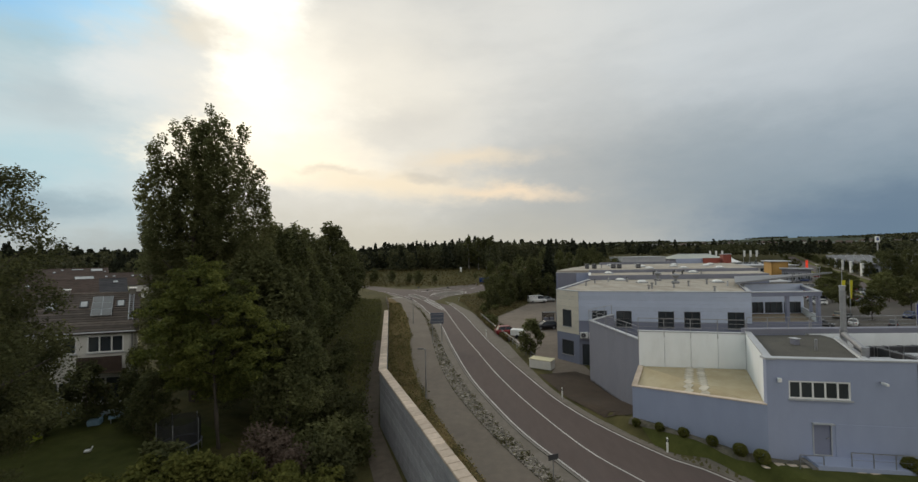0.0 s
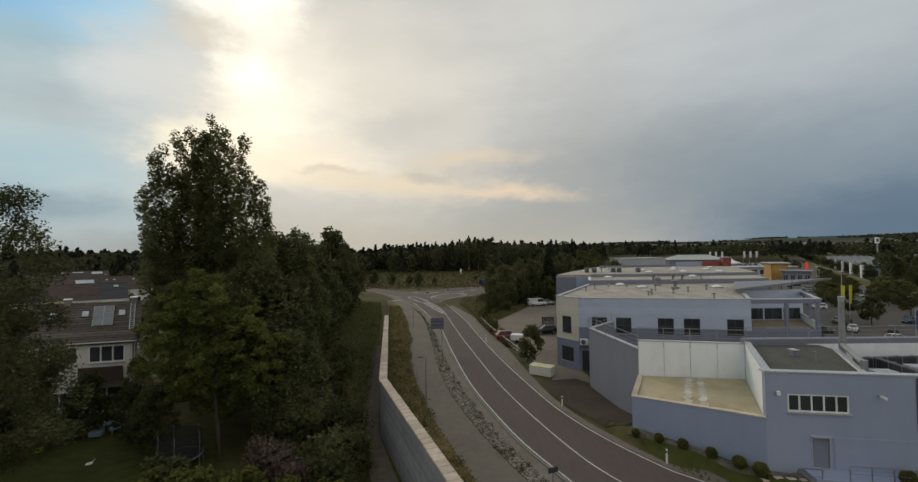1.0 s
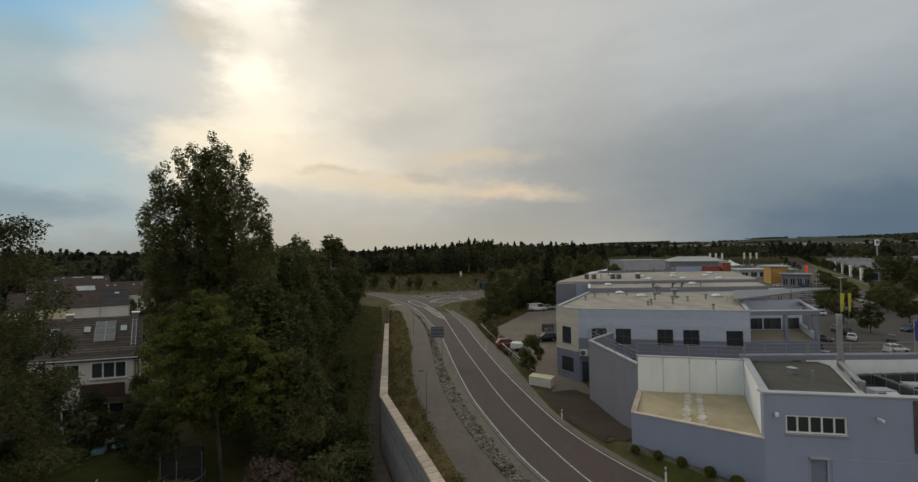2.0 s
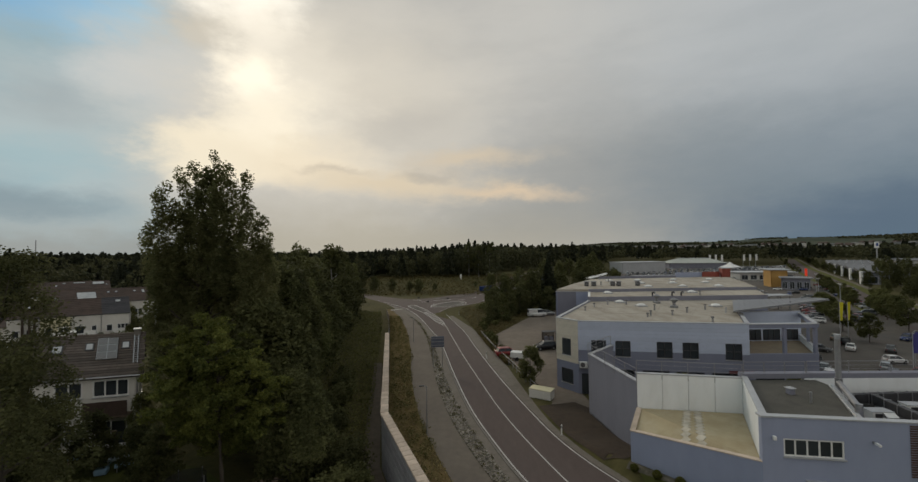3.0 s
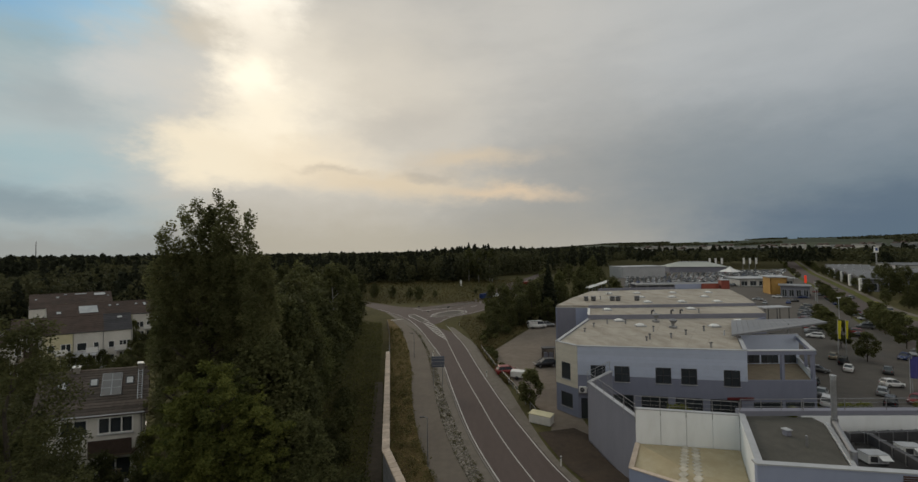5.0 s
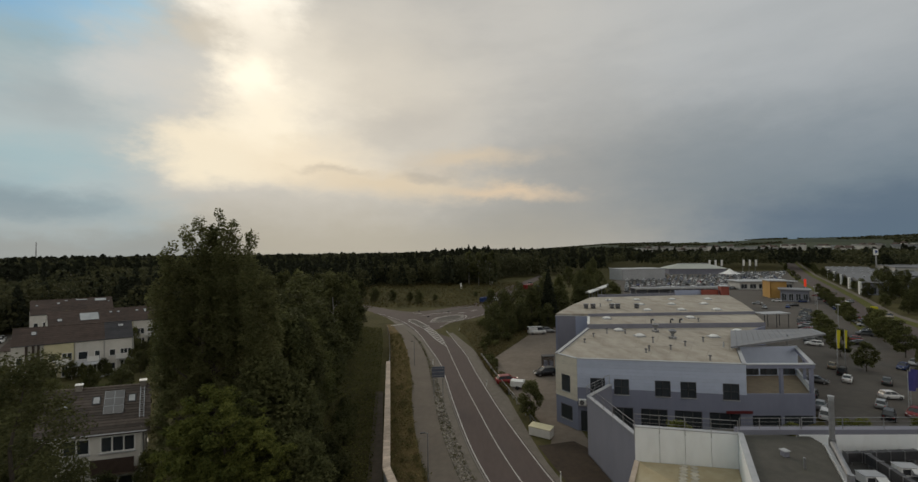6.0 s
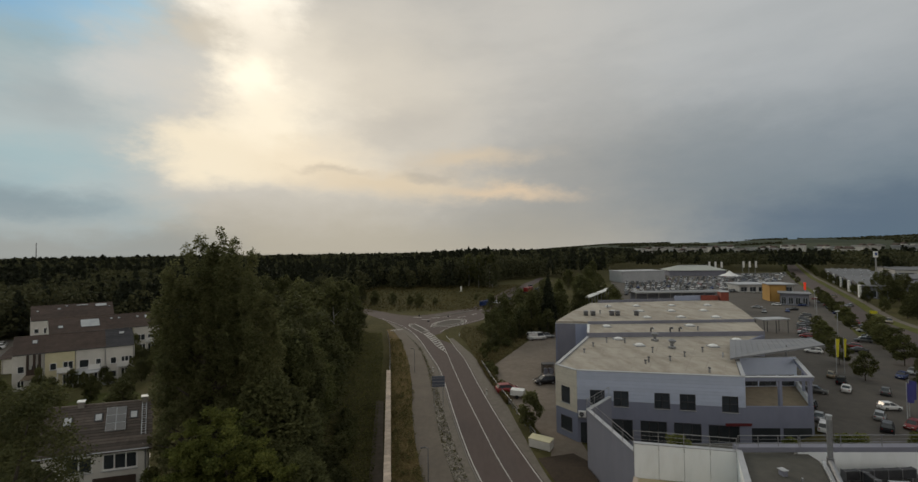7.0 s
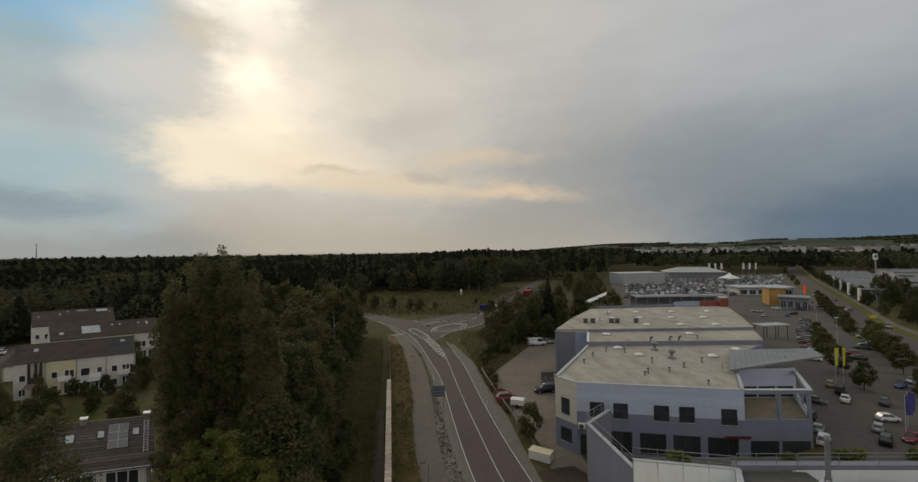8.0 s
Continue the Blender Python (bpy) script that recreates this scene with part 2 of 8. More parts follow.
STRIP = material("weedy_gravel", (0.062, 0.056, 0.040), (0.165, 0.147, 0.115), 3.0, 0.95, 0.04, 14, stain=0.95, stain_colour=(0.042, 0.045, 0.018), stain_scale=0.9)
YARD = material("worn_yard_paving", (0.142, 0.115, 0.090), (0.212, 0.175, 0.140), 1.0, 0.9, 0.006, 30, stain=0.45, stain_colour=(0.085, 0.07, 0.055), stain_scale=0.15)
BROWN_DECK = material("brown_deck", (0.15, 0.118, 0.078), (0.23, 0.185, 0.125), 1.2, 0.9, stain=0.3, stain_colour=(0.07, 0.055, 0.04))
ROOF_SEAM = material("roof_seam", (0.27, 0.24, 0.20), (0.40, 0.365, 0.31), 1.5, 0.9)
TRACK = material("earth_track", (0.085, 0.068, 0.052), (0.15, 0.122, 0.095), 1.5, 0.95, 0.03, 8, stain=0.4, stain_colour=(0.06, 0.06, 0.028))
SOIL = material("soil", (0.028, 0.018, 0.011), (0.058, 0.040, 0.025), 2.0, 0.95, 0.05, 8)
PAINT = material("road_paint", (0.36, 0.355, 0.34), (0.54, 0.53, 0.505), 4, 0.7, stain=0.35, stain_colour=(0.25, 0.24, 0.23), stain_scale=1.5)
KERB = material("kerb_stone", (0.15, 0.14, 0.125), (0.22, 0.205, 0.185), 3, 0.9, 0.01, 20, spread=0.15)
CAPSTONE = material("cap_stone", (0.42, 0.34, 0.27), (0.60, 0.50, 0.41), 2.4, 0.9, 0.01, 25, stain=0.35, stain_colour=(0.25, 0.20, 0.16), stain_scale=0.9, spread=0.16)
BARRIER = material("barrier_concrete", (0.22, 0.22, 0.24), (0.33, 0.33, 0.35), 1.8, 0.9, 0.07, 5, stain=0.4, stain_colour=(0.14, 0.14, 0.15), spread=0.1)
RENDER_BLUE = material("grey_blue_render", (0.286, 0.326, 0.450), (0.326, 0.366, 0.494), 0.8, 0.85, 0.003, 40, stain=0.18, stain_colour=(0.22, 0.24, 0.30), stain_scale=0.3, stretch=(1, 1, 0.4))
RENDER_STOREY = material("blue_grey_storey_render", (0.186, 0.200, 0.274), (0.224, 0.240, 0.318), 0.8, 0.85, 0.003, 40, stain=0.2, stain_colour=(0.17, 0.18, 0.225), stain_scale=0.3, stretch=(1, 1, 0.4))
RENDER_DARK = material("slate_render", (0.185, 0.190, 0.235), (0.225, 0.230, 0.280), 0.8, 0.85, 0.003, 40, stain=0.2, stain_colour=(0.15, 0.15, 0.18), stretch=(1, 1, 0.4))
CLAD_BLUE = material("pale_blue_cladding", (0.42, 0.475, 0.6), (0.48, 0.535, 0.665), 1.2, 0.5, stain=0.15, stain_colour=(0.36, 0.40, 0.5), spread=0.05)
CLAD_CREAM = material("cream_cladding", (0.60, 0.55, 0.46), (0.70, 0.64, 0.54), 1.2, 0.6, stain=0.15, stain_colour=(0.45, 0.40, 0.33), spread=0.05)
WHITE = material("white_render", (0.78, 0.81, 0.825), (0.85, 0.87, 0.88), 0.9, 0.8, 0.002, 40, stain=0.25, stain_colour=(0.52, 0.52, 0.49), stain_scale=0.5, stretch=(1, 1, 0.35))
HOUSE_WHITE = material("house_render", (0.55, 0.535, 0.50), (0.68, 0.66, 0.62), 0.9, 0.85, 0.003, 40, stain=0.25, stain_colour=(0.46, 0.44, 0.40), stain_scale=0.5, spread=0.08)
HOUSE_CREAM = material("house_cream_render", (0.56, 0.52, 0.33), (0.66, 0.61, 0.42), 0.9, 0.85, 0.003, 40, stain=0.2, stain_colour=(0.45, 0.4, 0.3), stain_scale=0.5)
ROOF_FELT = material("roof_membrane", (0.285, 0.253, 0.210), (0.445, 0.410, 0.350), 0.55, 0.9, 0.004, 20, stain=0.8, stain_colour=(0.20, 0.165, 0.12), stain_scale=0.35, stretch=(1.0, 0.45, 1))
ROOF_SAND = material("sandy_roof", (0.33, 0.265, 0.155), (0.47, 0.40, 0.26), 0.5, 0.95, 0.01, 30, stain=0.5, stain_colour=(0.55, 0.50, 0.38), stain_scale=0.3)
ROOF_DARK = material("dark_roof_gravel", (0.058, 0.055, 0.047), (0.096, 0.090, 0.077), 1.5, 0.95, 0.02, 20, stain=0.5, stain_colour=(0.06, 0.06, 0.045), stain_scale=0.3)
ROOF_BLACK = material("black_roof_felt", (0.035, 0.034, 0.034), (0.065, 0.062, 0.060), 1.2, 0.9, 0.01, 20, stain=0.4, stain_colour=(0.09, 0.085, 0.08), stain_scale=0.5)
BROWN_SLAT = material("brown_slats", (0.055, 0.028, 0.02), (0.09, 0.05, 0.035), 3, 0.8, spread=0.2)
FAR_WALL = material("far_pale_wall", (0.38, 0.375, 0.36), (0.60, 0.59, 0.57), 0.05, 0.9, spread=0.25)
TIMBER = material("dark_brown_timber", (0.045, 0.028, 0.022), (0.075, 0.05, 0.038), 3, 0.85, spread=0.15)
ROOF_TILE = material("brown_roof_tile", (0.062, 0.049, 0.042), (0.116, 0.094, 0.080), 2, 0.85, 0.004, 30, stain=0.4, stain_colour=(0.06, 0.055, 0.045), stain_scale=0.5, spread=0.3)
ROOF_TILE_FAR = material("brown_tile_roof", (0.056, 0.04, 0.034), (0.098, 0.07, 0.058), 1.2, 0.9, 0.01, 12, stain=0.4, stain_colour=(0.06, 0.052, 0.046), spread=0.12)
ROOF_SLATE = material("dark_slate_roof", (0.042, 0.042, 0.048), (0.068, 0.066, 0.072), 1.2, 0.85, 0.01, 12, spread=0.1)
METAL = material("galvanised_steel", (0.28, 0.28, 0.29), (0.40, 0.40, 0.41), 4, 0.45, metal=0.8, spread=0.1)
METAL_ROOF = material("standing_seam_metal", (0.19, 0.195, 0.21), (0.265, 0.27, 0.285), 0.7, 0.5, metal=0.35, stain=0.3, stain_colour=(0.2, 0.2, 0.21))
COPING = material("metal_coping", (0.36, 0.37, 0.39), (0.48, 0.49, 0.51), 1.5, 0.5, metal=0.2, spread=0.06)
DARK_METAL = material("dark_metal", (0.045, 0.045, 0.05), (0.075, 0.075, 0.08), 3, 0.5, metal=0.3)
PLASTIC_WHITE = material("white_plastic", (0.70, 0.70, 0.69), (0.80, 0.80, 0.78), 2, 0.45, spread=0.06)
GLASS = glass("window_glass")
# roof skylight panes: the bright sky on the glass is painted as pale colour
LIT_SKYLIGHT_GLASS = material("lit_skylight_glass", (0.34, 0.35, 0.36), (0.5, 0.5, 0.5), 1.0, 0.08, gloss_spread=0.04, specular=1.0)
SOLAR = material("solar_glass", (0.11, 0.105, 0.105), (0.16, 0.15, 0.145), 1.0, 0.15, gloss_spread=0.05, specular=0.8)
RUBBER = material("rubber", (0.012, 0.012, 0.012), (0.022, 0.022, 0.022), 5, 0.85)
WOOD = material("weathered_wood", (0.10, 0.075, 0.05), (0.19, 0.145, 0.10), 4, 0.85, 0.004, 20, stretch=(1, 1, 6), spread=0.2)
BARK = material("bark", (0.045, 0.036, 0.028), (0.095, 0.078, 0.060), 3, 0.95, 0.02, 12, stretch=(3, 3, 0.6))
BIRCH_BARK = material("birch_bark", (0.20, 0.19, 0.17), (0.48, 0.46, 0.43), 2.0, 0.85, 0.01, 12, stain=0.6, stain_colour=(0.05, 0.045, 0.04), stain_scale=2.2, stretch=(1, 1, 0.8))
POPLAR_LEAF = foliage("poplar_leaf", (0.074, 0.080, 0.034), (0.192, 0.194, 0.088), 0.55, 0.1)
DARK_LEAF = foliage("dark_leaf", (0.048, 0.054, 0.022), (0.140, 0.142, 0.058), 0.3, 0.3)
BRIGHT_LEAF = foliage("bright_leaf", (0.058, 0.074, 0.022), (0.252, 0.262, 0.068), 0.4, 0.08)
MID_LEAF = foliage("mid_leaf", (0.060, 0.068, 0.025), (0.152, 0.155, 0.060), 0.35, 0.25)
CONIFER = foliage("conifer_needles", (0.021, 0.026, 0.016), (0.050, 0.056, 0.032), 0.15, 0.25)
FOREST = foliage("forest_leaf", (0.028, 0.032, 0.017), (0.082, 0.082, 0.040), 0.25, 0.2, 0.03)
HEDGE_LEAF = foliage("hedge_leaf", (0.062, 0.072, 0.017), (0.168, 0.165, 0.044), 0.35, 0.15, 0.8)
DRY_LEAF = foliage("dry_stalk", (0.08, 0.060, 0.045), (0.19, 0.14, 0.11), 0.3, 0.2, 0.8)


# ---- building helpers ----
def thing(name, at=(0, 0, 0), turn=0.0, label="", category="", group="", kind=""):
    ob = new(name)
    ob.empty_display_size = 0.3
    ob.matrix_basis = pose(*at, 0, 0, turn)
    return tagged(ob, label, category, group, kind)


def mesh_of(bm, mat, name="mesh", smooth=False):
    bmesh.ops.recalc_face_normals(bm, faces=bm.faces)
    me = bpy.data.meshes.new(name)
    bm.to_mesh(me)
    bm.free()
    for m in mat if isinstance(mat, (list, tuple)) else [mat]:
        me.materials.append(m)
    if smooth:
        me.polygons.foreach_set("use_smooth", [True] * len(me.polygons))
    return me


def part(name, bm, mat, parent=None, label="", smooth=False):
    """Links a bmesh (or a ready mesh) as one mesh object under a thing or a part."""
    ob = new(name, bm if isinstance(bm, bpy.types.Mesh) else mesh_of(bm, mat, name, smooth))
    if parent is not None:
        ob.parent = parent
    return tagged(ob, label)


def add_box(bm, x0, x1, y0, y1, z0, z1, m=None):
    c = [(x, y, z) for z in (z0, z1) for x, y in ((x0, y0), (x1, y0), (x1, y1), (x0, y1))]
    v = [bm.verts.new(m @ Vector(p) if m else p) for p in c]
    for f in ((3, 2, 1, 0), (4, 5, 6, 7), (0, 1, 5, 4), (1, 2, 6, 5), (2, 3, 7, 6), (3, 0, 4, 7)):
        bm.faces.new([v[i] for i in f])
    return v


def box(x0, x1, y0, y1, z0, z1, bevel=0.0, m=None):
    bm = bmesh.new()
    add_box(bm, x0, x1, y0, y1, z0, z1, m)
    if bevel:
        bmesh.ops.bevel(bm, geom=bm.edges[:], offset=bevel, segments=1, affect="EDGES")
    return bm


def add_prism(bm, poly, z0, z1):
    """poly: plan points; z0, z1: numbers or one per point."""
    lo = [bm.verts.new((x, y, z0[i] if isinstance(z0, (list, tuple)) else z0)) for i, (x, y) in enumerate(poly)]
    hi = [bm.verts.new((x, y, z1[i] if isinstance(z1, (list, tuple)) else z1)) for i, (x, y) in enumerate(poly)]
    n = len(poly)
    bm.faces.new(hi)
    bm.faces.new(lo[::-1])
    for i in range(n):
        bm.faces.new((lo[i], lo[(i + 1) % n], hi[(i + 1) % n], hi[i]))


def prism(poly, z0, z1):
    bm = bmesh.new()
    add_prism(bm, poly, z0, z1)
    return bm


def add_tube(bm, a, b, r0, r1=None, sides=8):
    a, b = Vector(a), Vector(b)
    r1 = r0 if r1 is None else r1
    q = (b - a).to_track_quat("Z", "Y").to_matrix()
    rings = []
    for p, r in ((a, r0), (b, r1)):
        rings.append([bm.verts.new(p + q @ Vector((r * math.cos(2 * math.pi * i / sides), r * math.sin(2 * math.pi * i / sides), 0))) for i in range(sides)])
    for i in range(sides):
        bm.faces.new((rings[0][i], rings[0][(i + 1) % sides], rings[1][(i + 1) % sides], rings[1][i]))
    bm.faces.new(rings[1])
    bm.faces.new(rings[0][::-1])


def tube(a, b, r0, r1=None, sides=8):
    bm = bmesh.new()
    add_tube(bm, a, b, r0, r1, sides)
    return bm


def along(p, q, inset=0.0):
    """Frame of a wall from p to q: x along it, y outwards to the right of the way, z up."""
    d = Vector((q[0] - p[0], q[1] - p[1]))
    a = math.atan2(d.y, d.x)
    return Matrix.Translation((p[0], p[1], 0)) @ Matrix.Rotation(a, 4, "Z"), d.length


def pieces(length, z0, z1, holes):
    """Rectangles (x0, x1, z0, z1) that fill a wall around its holes (x0, x1, z0, z1)."""
    xs = sorted({0.0, length, *(h[0] for h in holes), *(h[1] for h in holes)})
    out_ = []
    for xa, xb in zip(xs, xs[1:]):
        if xb - xa < 1e-4:
            continue
        cuts = sorted((h[2], h[3]) for h in holes if h[0] <= xa + 1e-4 and h[1] >= xb - 1e-4)
        z = z0
        for lo, hi in cuts:
            if lo > z:
                out_.append((xa, xb, z, min(lo, z1)))
            z = max(z, hi)
        if z < z1:
            out_.append((xa, xb, z, z1))
    return out_


def wall_mesh(p, q, z0, z1, thick, holes=(), proud=0.0):
    """A wall between plan points with real openings, in one closed mesh; its outer face lies to the right of p to q."""
    m, length = along(p, q)
    xs = sorted({0.0, length, *(min(max(v, 0.0), length) for h in holes for v in h[:2])})
    zs = sorted({z0, z1, *(min(max(v, z0), z1) for h in holes for v in h[2:])})
    ya, yb = min(-proud, thick), max(-proud, thick)
    solid = [[not any(h[0] < (xa + xb) / 2 < h[1] and h[2] < (za + zb) / 2 < h[3] for h in holes) for za, zb in zip(zs, zs[1:])] for xa, xb in zip(xs, xs[1:])]
    bm = bmesh.new()
    made = {}

    def v(i, j, k):
        if (i, j, k) not in made:
            made[i, j, k] = bm.verts.new(m @ Vector((xs[i], yb if k else ya, zs[j])))
        return made[i, j, k]

    nx, nz = len(xs) - 1, len(zs) - 1
    for i in range(nx):
        for j in range(nz):
            if not solid[i][j]:
                continue
            bm.faces.new((v(i, j, 0), v(i + 1, j, 0), v(i + 1, j + 1, 0), v(i, j + 1, 0)))
            bm.faces.new((v(i, j + 1, 1), v(i + 1, j + 1, 1), v(i + 1, j, 1), v(i, j, 1)))
            if i == 0 or not solid[i - 1][j]:
                bm.faces.new((v(i, j, 0), v(i, j + 1, 0), v(i, j + 1, 1), v(i, j, 1)))
            if i == nx - 1 or not solid[i + 1][j]:
                bm.faces.new((v(i + 1, j, 1), v(i + 1, j + 1, 1), v(i + 1, j + 1, 0), v(i + 1, j, 0)))
            if j == 0 or not solid[i][j - 1]:
                bm.faces.new((v(i, j, 1), v(i + 1, j, 1), v(i + 1, j, 0), v(i, j, 0)))
            if j == nz - 1 or not solid[i][j + 1]:
                bm.faces.new((v(i, j + 1, 0), v(i + 1, j + 1, 0), v(i + 1, j + 1, 1), v(i, j + 1, 1)))
    return bm


def window_unit(p, q, hole, parent, frame_mat, panes=1, name="window", depth=0.12, sill=True, glass_mat=None, rows=1, bar=0.06, proud=-0.02, label=""):
    """Frame, panes and sill set in a hole of the wall p to q."""
    m, _ = along(p, q)
    xa, xb, za, zb = hole
    w = part(name, bmesh_frame(xa, xb, za, zb, proud, depth, bar, m), frame_mat, parent, label)
    for i in range(1, panes):
        x = xa + (xb - xa) * i / panes
        part("mullion", box(x - bar / 2, x + bar / 2, proud + 0.003, depth - 0.003, za + bar, zb - bar, 0, m), frame_mat, w)
    for j in range(1, rows):
        z = za + (zb - za) * j / rows
        part("transom", box(xa + bar, xb - bar, proud + 0.006, depth - 0.006, z - bar / 2, z + bar / 2, 0, m), frame_mat, w)
    wx, wz = (xb - xa) / panes, (zb - za) / rows
    for i in range(panes):
        for j in range(rows):
            part("pane", box(xa + i * wx + bar * 0.4, xa + (i + 1) * wx - bar * 0.4, depth * 0.45, depth * 0.45 + 0.02, za + j * wz + bar * 0.4, za + (j + 1) * wz - bar * 0.4, 0, m), glass_mat or GLASS, w)
    if sill:
        part("sill", box(xa - 0.05, xb + 0.05, -0.12, 0.02, za - 0.06, za, 0, m), COPING, w)
    return w


def bmesh_frame(xa, xb, za, zb, y0, y1, bar, m):
    """The outer frame as one closed ring."""
    bm = bmesh.new()
    rings = []
    for y in (y0, y1):
        for d in (0.0, bar):
            rings.append([bm.verts.new(m @ Vector(v)) for v in ((xa + d, y, za + d), (xb - d, y, za + d), (xb - d, y, zb - d), (xa + d, y, zb - d))])
    fo, fi, bo, bi = rings
    for i in range(4):
        k = (i + 1) % 4
        bm.faces.new((fo[i], fo[k], fi[k], fi[i]))
        bm.faces.new((bo[k], bo[i], bi[i], bi[k]))
        bm.faces.new((fo[k], fo[i], bo[i], bo[k]))
        bm.faces.new((fi[i], fi[k], bi[k], bi[i]))
    return bm


def railing(p, q, z, height, parent_label, gap=1.9, rails=3, mat=None, brackets=0.0, post=0.022):
    """A steel railing as a thing: posts, rails."""
    m, length = along(p, q)
    r = thing("railing", label=parent_label, category="railing")
    n = max(1, round(length / gap))
    for i in range(n + 1):
        x = length * i / n
        part("post", box(x - post, x + post, -post, post, z - brackets, z + height, 0, m), mat or METAL, r)
    for k in range(rails):
        zz = z + height * (1 - k / rails)
        rad = post if k == 0 else post * 0.45
        part("rail", box(0, length, -rad, rad, zz - rad, zz + rad, 0, m), mat or METAL, r)
    return r


# ---- ground, road, paths ----
def smooth(v):
    v = np.clip(v, 0.0, 1.0)
    return v * v * (3 - 2 * v)


def barrier_x(y):
    """The line of the noise barrier and of the fence that carries it on."""
    return np.interp(y, [-60, 16.65, 32.7, 65.2, 83, 102, 122, 160, 400], [32, 0.25, -6.3, -11.9, -14.8, -18.2, -22.6, -46, -160])


def ground_z(x, y):
    """Height of the ground: road level 0, gardens and car park a little higher, a meadow rising beyond the junction."""
    x, y = np.asarray(x, float), np.asarray(y, float)
    west = smooth((barrier_x(y) - 4.0 - x) / 9.0) * 2.2 * (1 - smooth((y - 95) / 50))
    far_west = smooth((-45 - x) / 25) * -1.5 * (1 - smooth((y - 110) / 60))
    east = smooth((x - 34) / 8) * 2.3 * (1 - smooth((y - 75) / 60))
    mead = smooth((y - 168) / 50) * smooth((26 - x + (y - 168) * 0.45) / 14) * smooth((x + 75) / 30) * 3.2
    edge = np.interp(y, [0, 12, 24.3, 27, 31.8, 37.2, 44.2], [29, 22.5, 16.6, 14.3, 11.5, 9.4, 7.8])
    bank = np.interp(y, [20, 24.3, 30.7, 34], [1.4, 1.2, 0.9, 0.6]) * smooth((x - edge - 0.4) / 1.3) * smooth((39.0 - y) / 6.0) * smooth((60 - x) / 20)
    swell = smooth((np.hypot(x, y) - 700) / 1600) * 10.0
    return west + far_west + east + mead + bank * (1 - smooth((x - 34) / 8)) + swell


def gz(x, y):
    return float(ground_z(x, y))


def ground_sheet():
    xs = np.unique(np.concatenate([np.linspace(-4200, -200, 17), np.linspace(-200, -60, 15), np.linspace(-60, 70, 131), np.linspace(10, 30, 61), np.linspace(70, 260, 20), np.linspace(260, 4200, 17)]))
    ys = np.unique(np.concatenate([np.linspace(-1500, -60, 9), np.linspace(-60, 0, 10), np.linspace(0, 130, 131), np.linspace(12, 36, 73), np.linspace(130, 300, 30), np.linspace(300, 4300, 21)]))
    gx, gy = np.meshgrid(xs, ys)
    z = ground_z(gx, gy) - 0.03
    verts = np.stack([gx.ravel(), gy.ravel(), z.ravel()], 1)
    w = len(xs)
    i = (np.arange(len(ys) - 1)[:, None] * w + np.arange(w - 1)[None, :]).ravel()
    faces = np.stack([i, i + 1, i + 1 + w, i + w], 1)
    me = bpy.data.meshes.new("ground")
    me.from_pydata(verts.tolist(), [], faces.tolist())
    me.materials.append(GRASS)
    me.polygons.foreach_set("use_smooth", [True] * len(me.polygons))
    return tagged(new("ground", me), "rough green and straw-coloured grass over wide level ground", "ground", kind="structure")


ground_sheet()


def curve_points(points, step=2.0):
    """A smooth line through plan points (Catmull-Rom), cut into short steps."""
    p = [Vector(a) for a in points]
    p = [p[0] * 2 - p[1], *p, p[-1] * 2 - p[-2]]
    out_ = []
    for i in range(1, len(p) - 2):
        n = max(2, int((p[i + 1] - p[i]).length / step))
        for k in range(n):
            t = k / n
            out_.append(0.5 * (2 * p[i] + (p[i + 1] - p[i - 1]) * t + (2 * p[i - 1] - 5 * p[i] + 4 * p[i + 1] - p[i + 2]) * t * t + (3 * p[i] - p[i - 1] - 3 * p[i + 1] + p[i + 2]) * t ** 3))
    out_.append(p[-2])
    return out_


def resample(points, n):
    c = curve_points(points, 1.0)
    d = np.concatenate([[0], np.cumsum([(b - a).length for a, b in zip(c, c[1:])])])
    s = np.linspace(0, d[-1], n)
    return list(zip(np.interp(s, d, [v.x for v in c]), np.interp(s, d, [v.y for v in c])))


def offset_line(line, dist):
    """The line moved to its right by dist."""
    out_ = []
    for i, (x, y) in enumerate(line):
        a, b = line[max(i - 1, 0)], line[min(i + 1, len(line) - 1)]
        d = Vector((b[0] - a[0], b[1] - a[1])).normalized()
        out_.append((x + d.y * dist, y - d.x * dist))
    return out_


def strip(left, right, lift, thick=0.0, cross=4):
    """A surface between two lines of equal length, laid on the ground; thick: sides down from its edge."""
    bm = bmesh.new()
    rows_ = []
    for (ax, ay), (bx, by) in zip(left, right):
        r = []
        for k in range(cross + 1):
            t = k / cross
            x, y = ax + (bx - ax) * t, ay + (by - ay) * t
            r.append(bm.verts.new((x, y, gz(x, y) + lift)))
        rows_.append(r)
    for a, b in zip(rows_, rows_[1:]):
        for k in range(cross):
            bm.faces.new((a[k], a[k + 1], b[k + 1], b[k]))
    if thick:
        for side in (0, cross):
            low = [bm.verts.new((r[side].co.x, r[side].co.y, r[side].co.z - thick)) for r in rows_]
            for i in range(len(rows_) - 1):
                bm.faces.new((rows_[i][side], rows_[i + 1][side], low[i + 1], low[i]))
    return bm


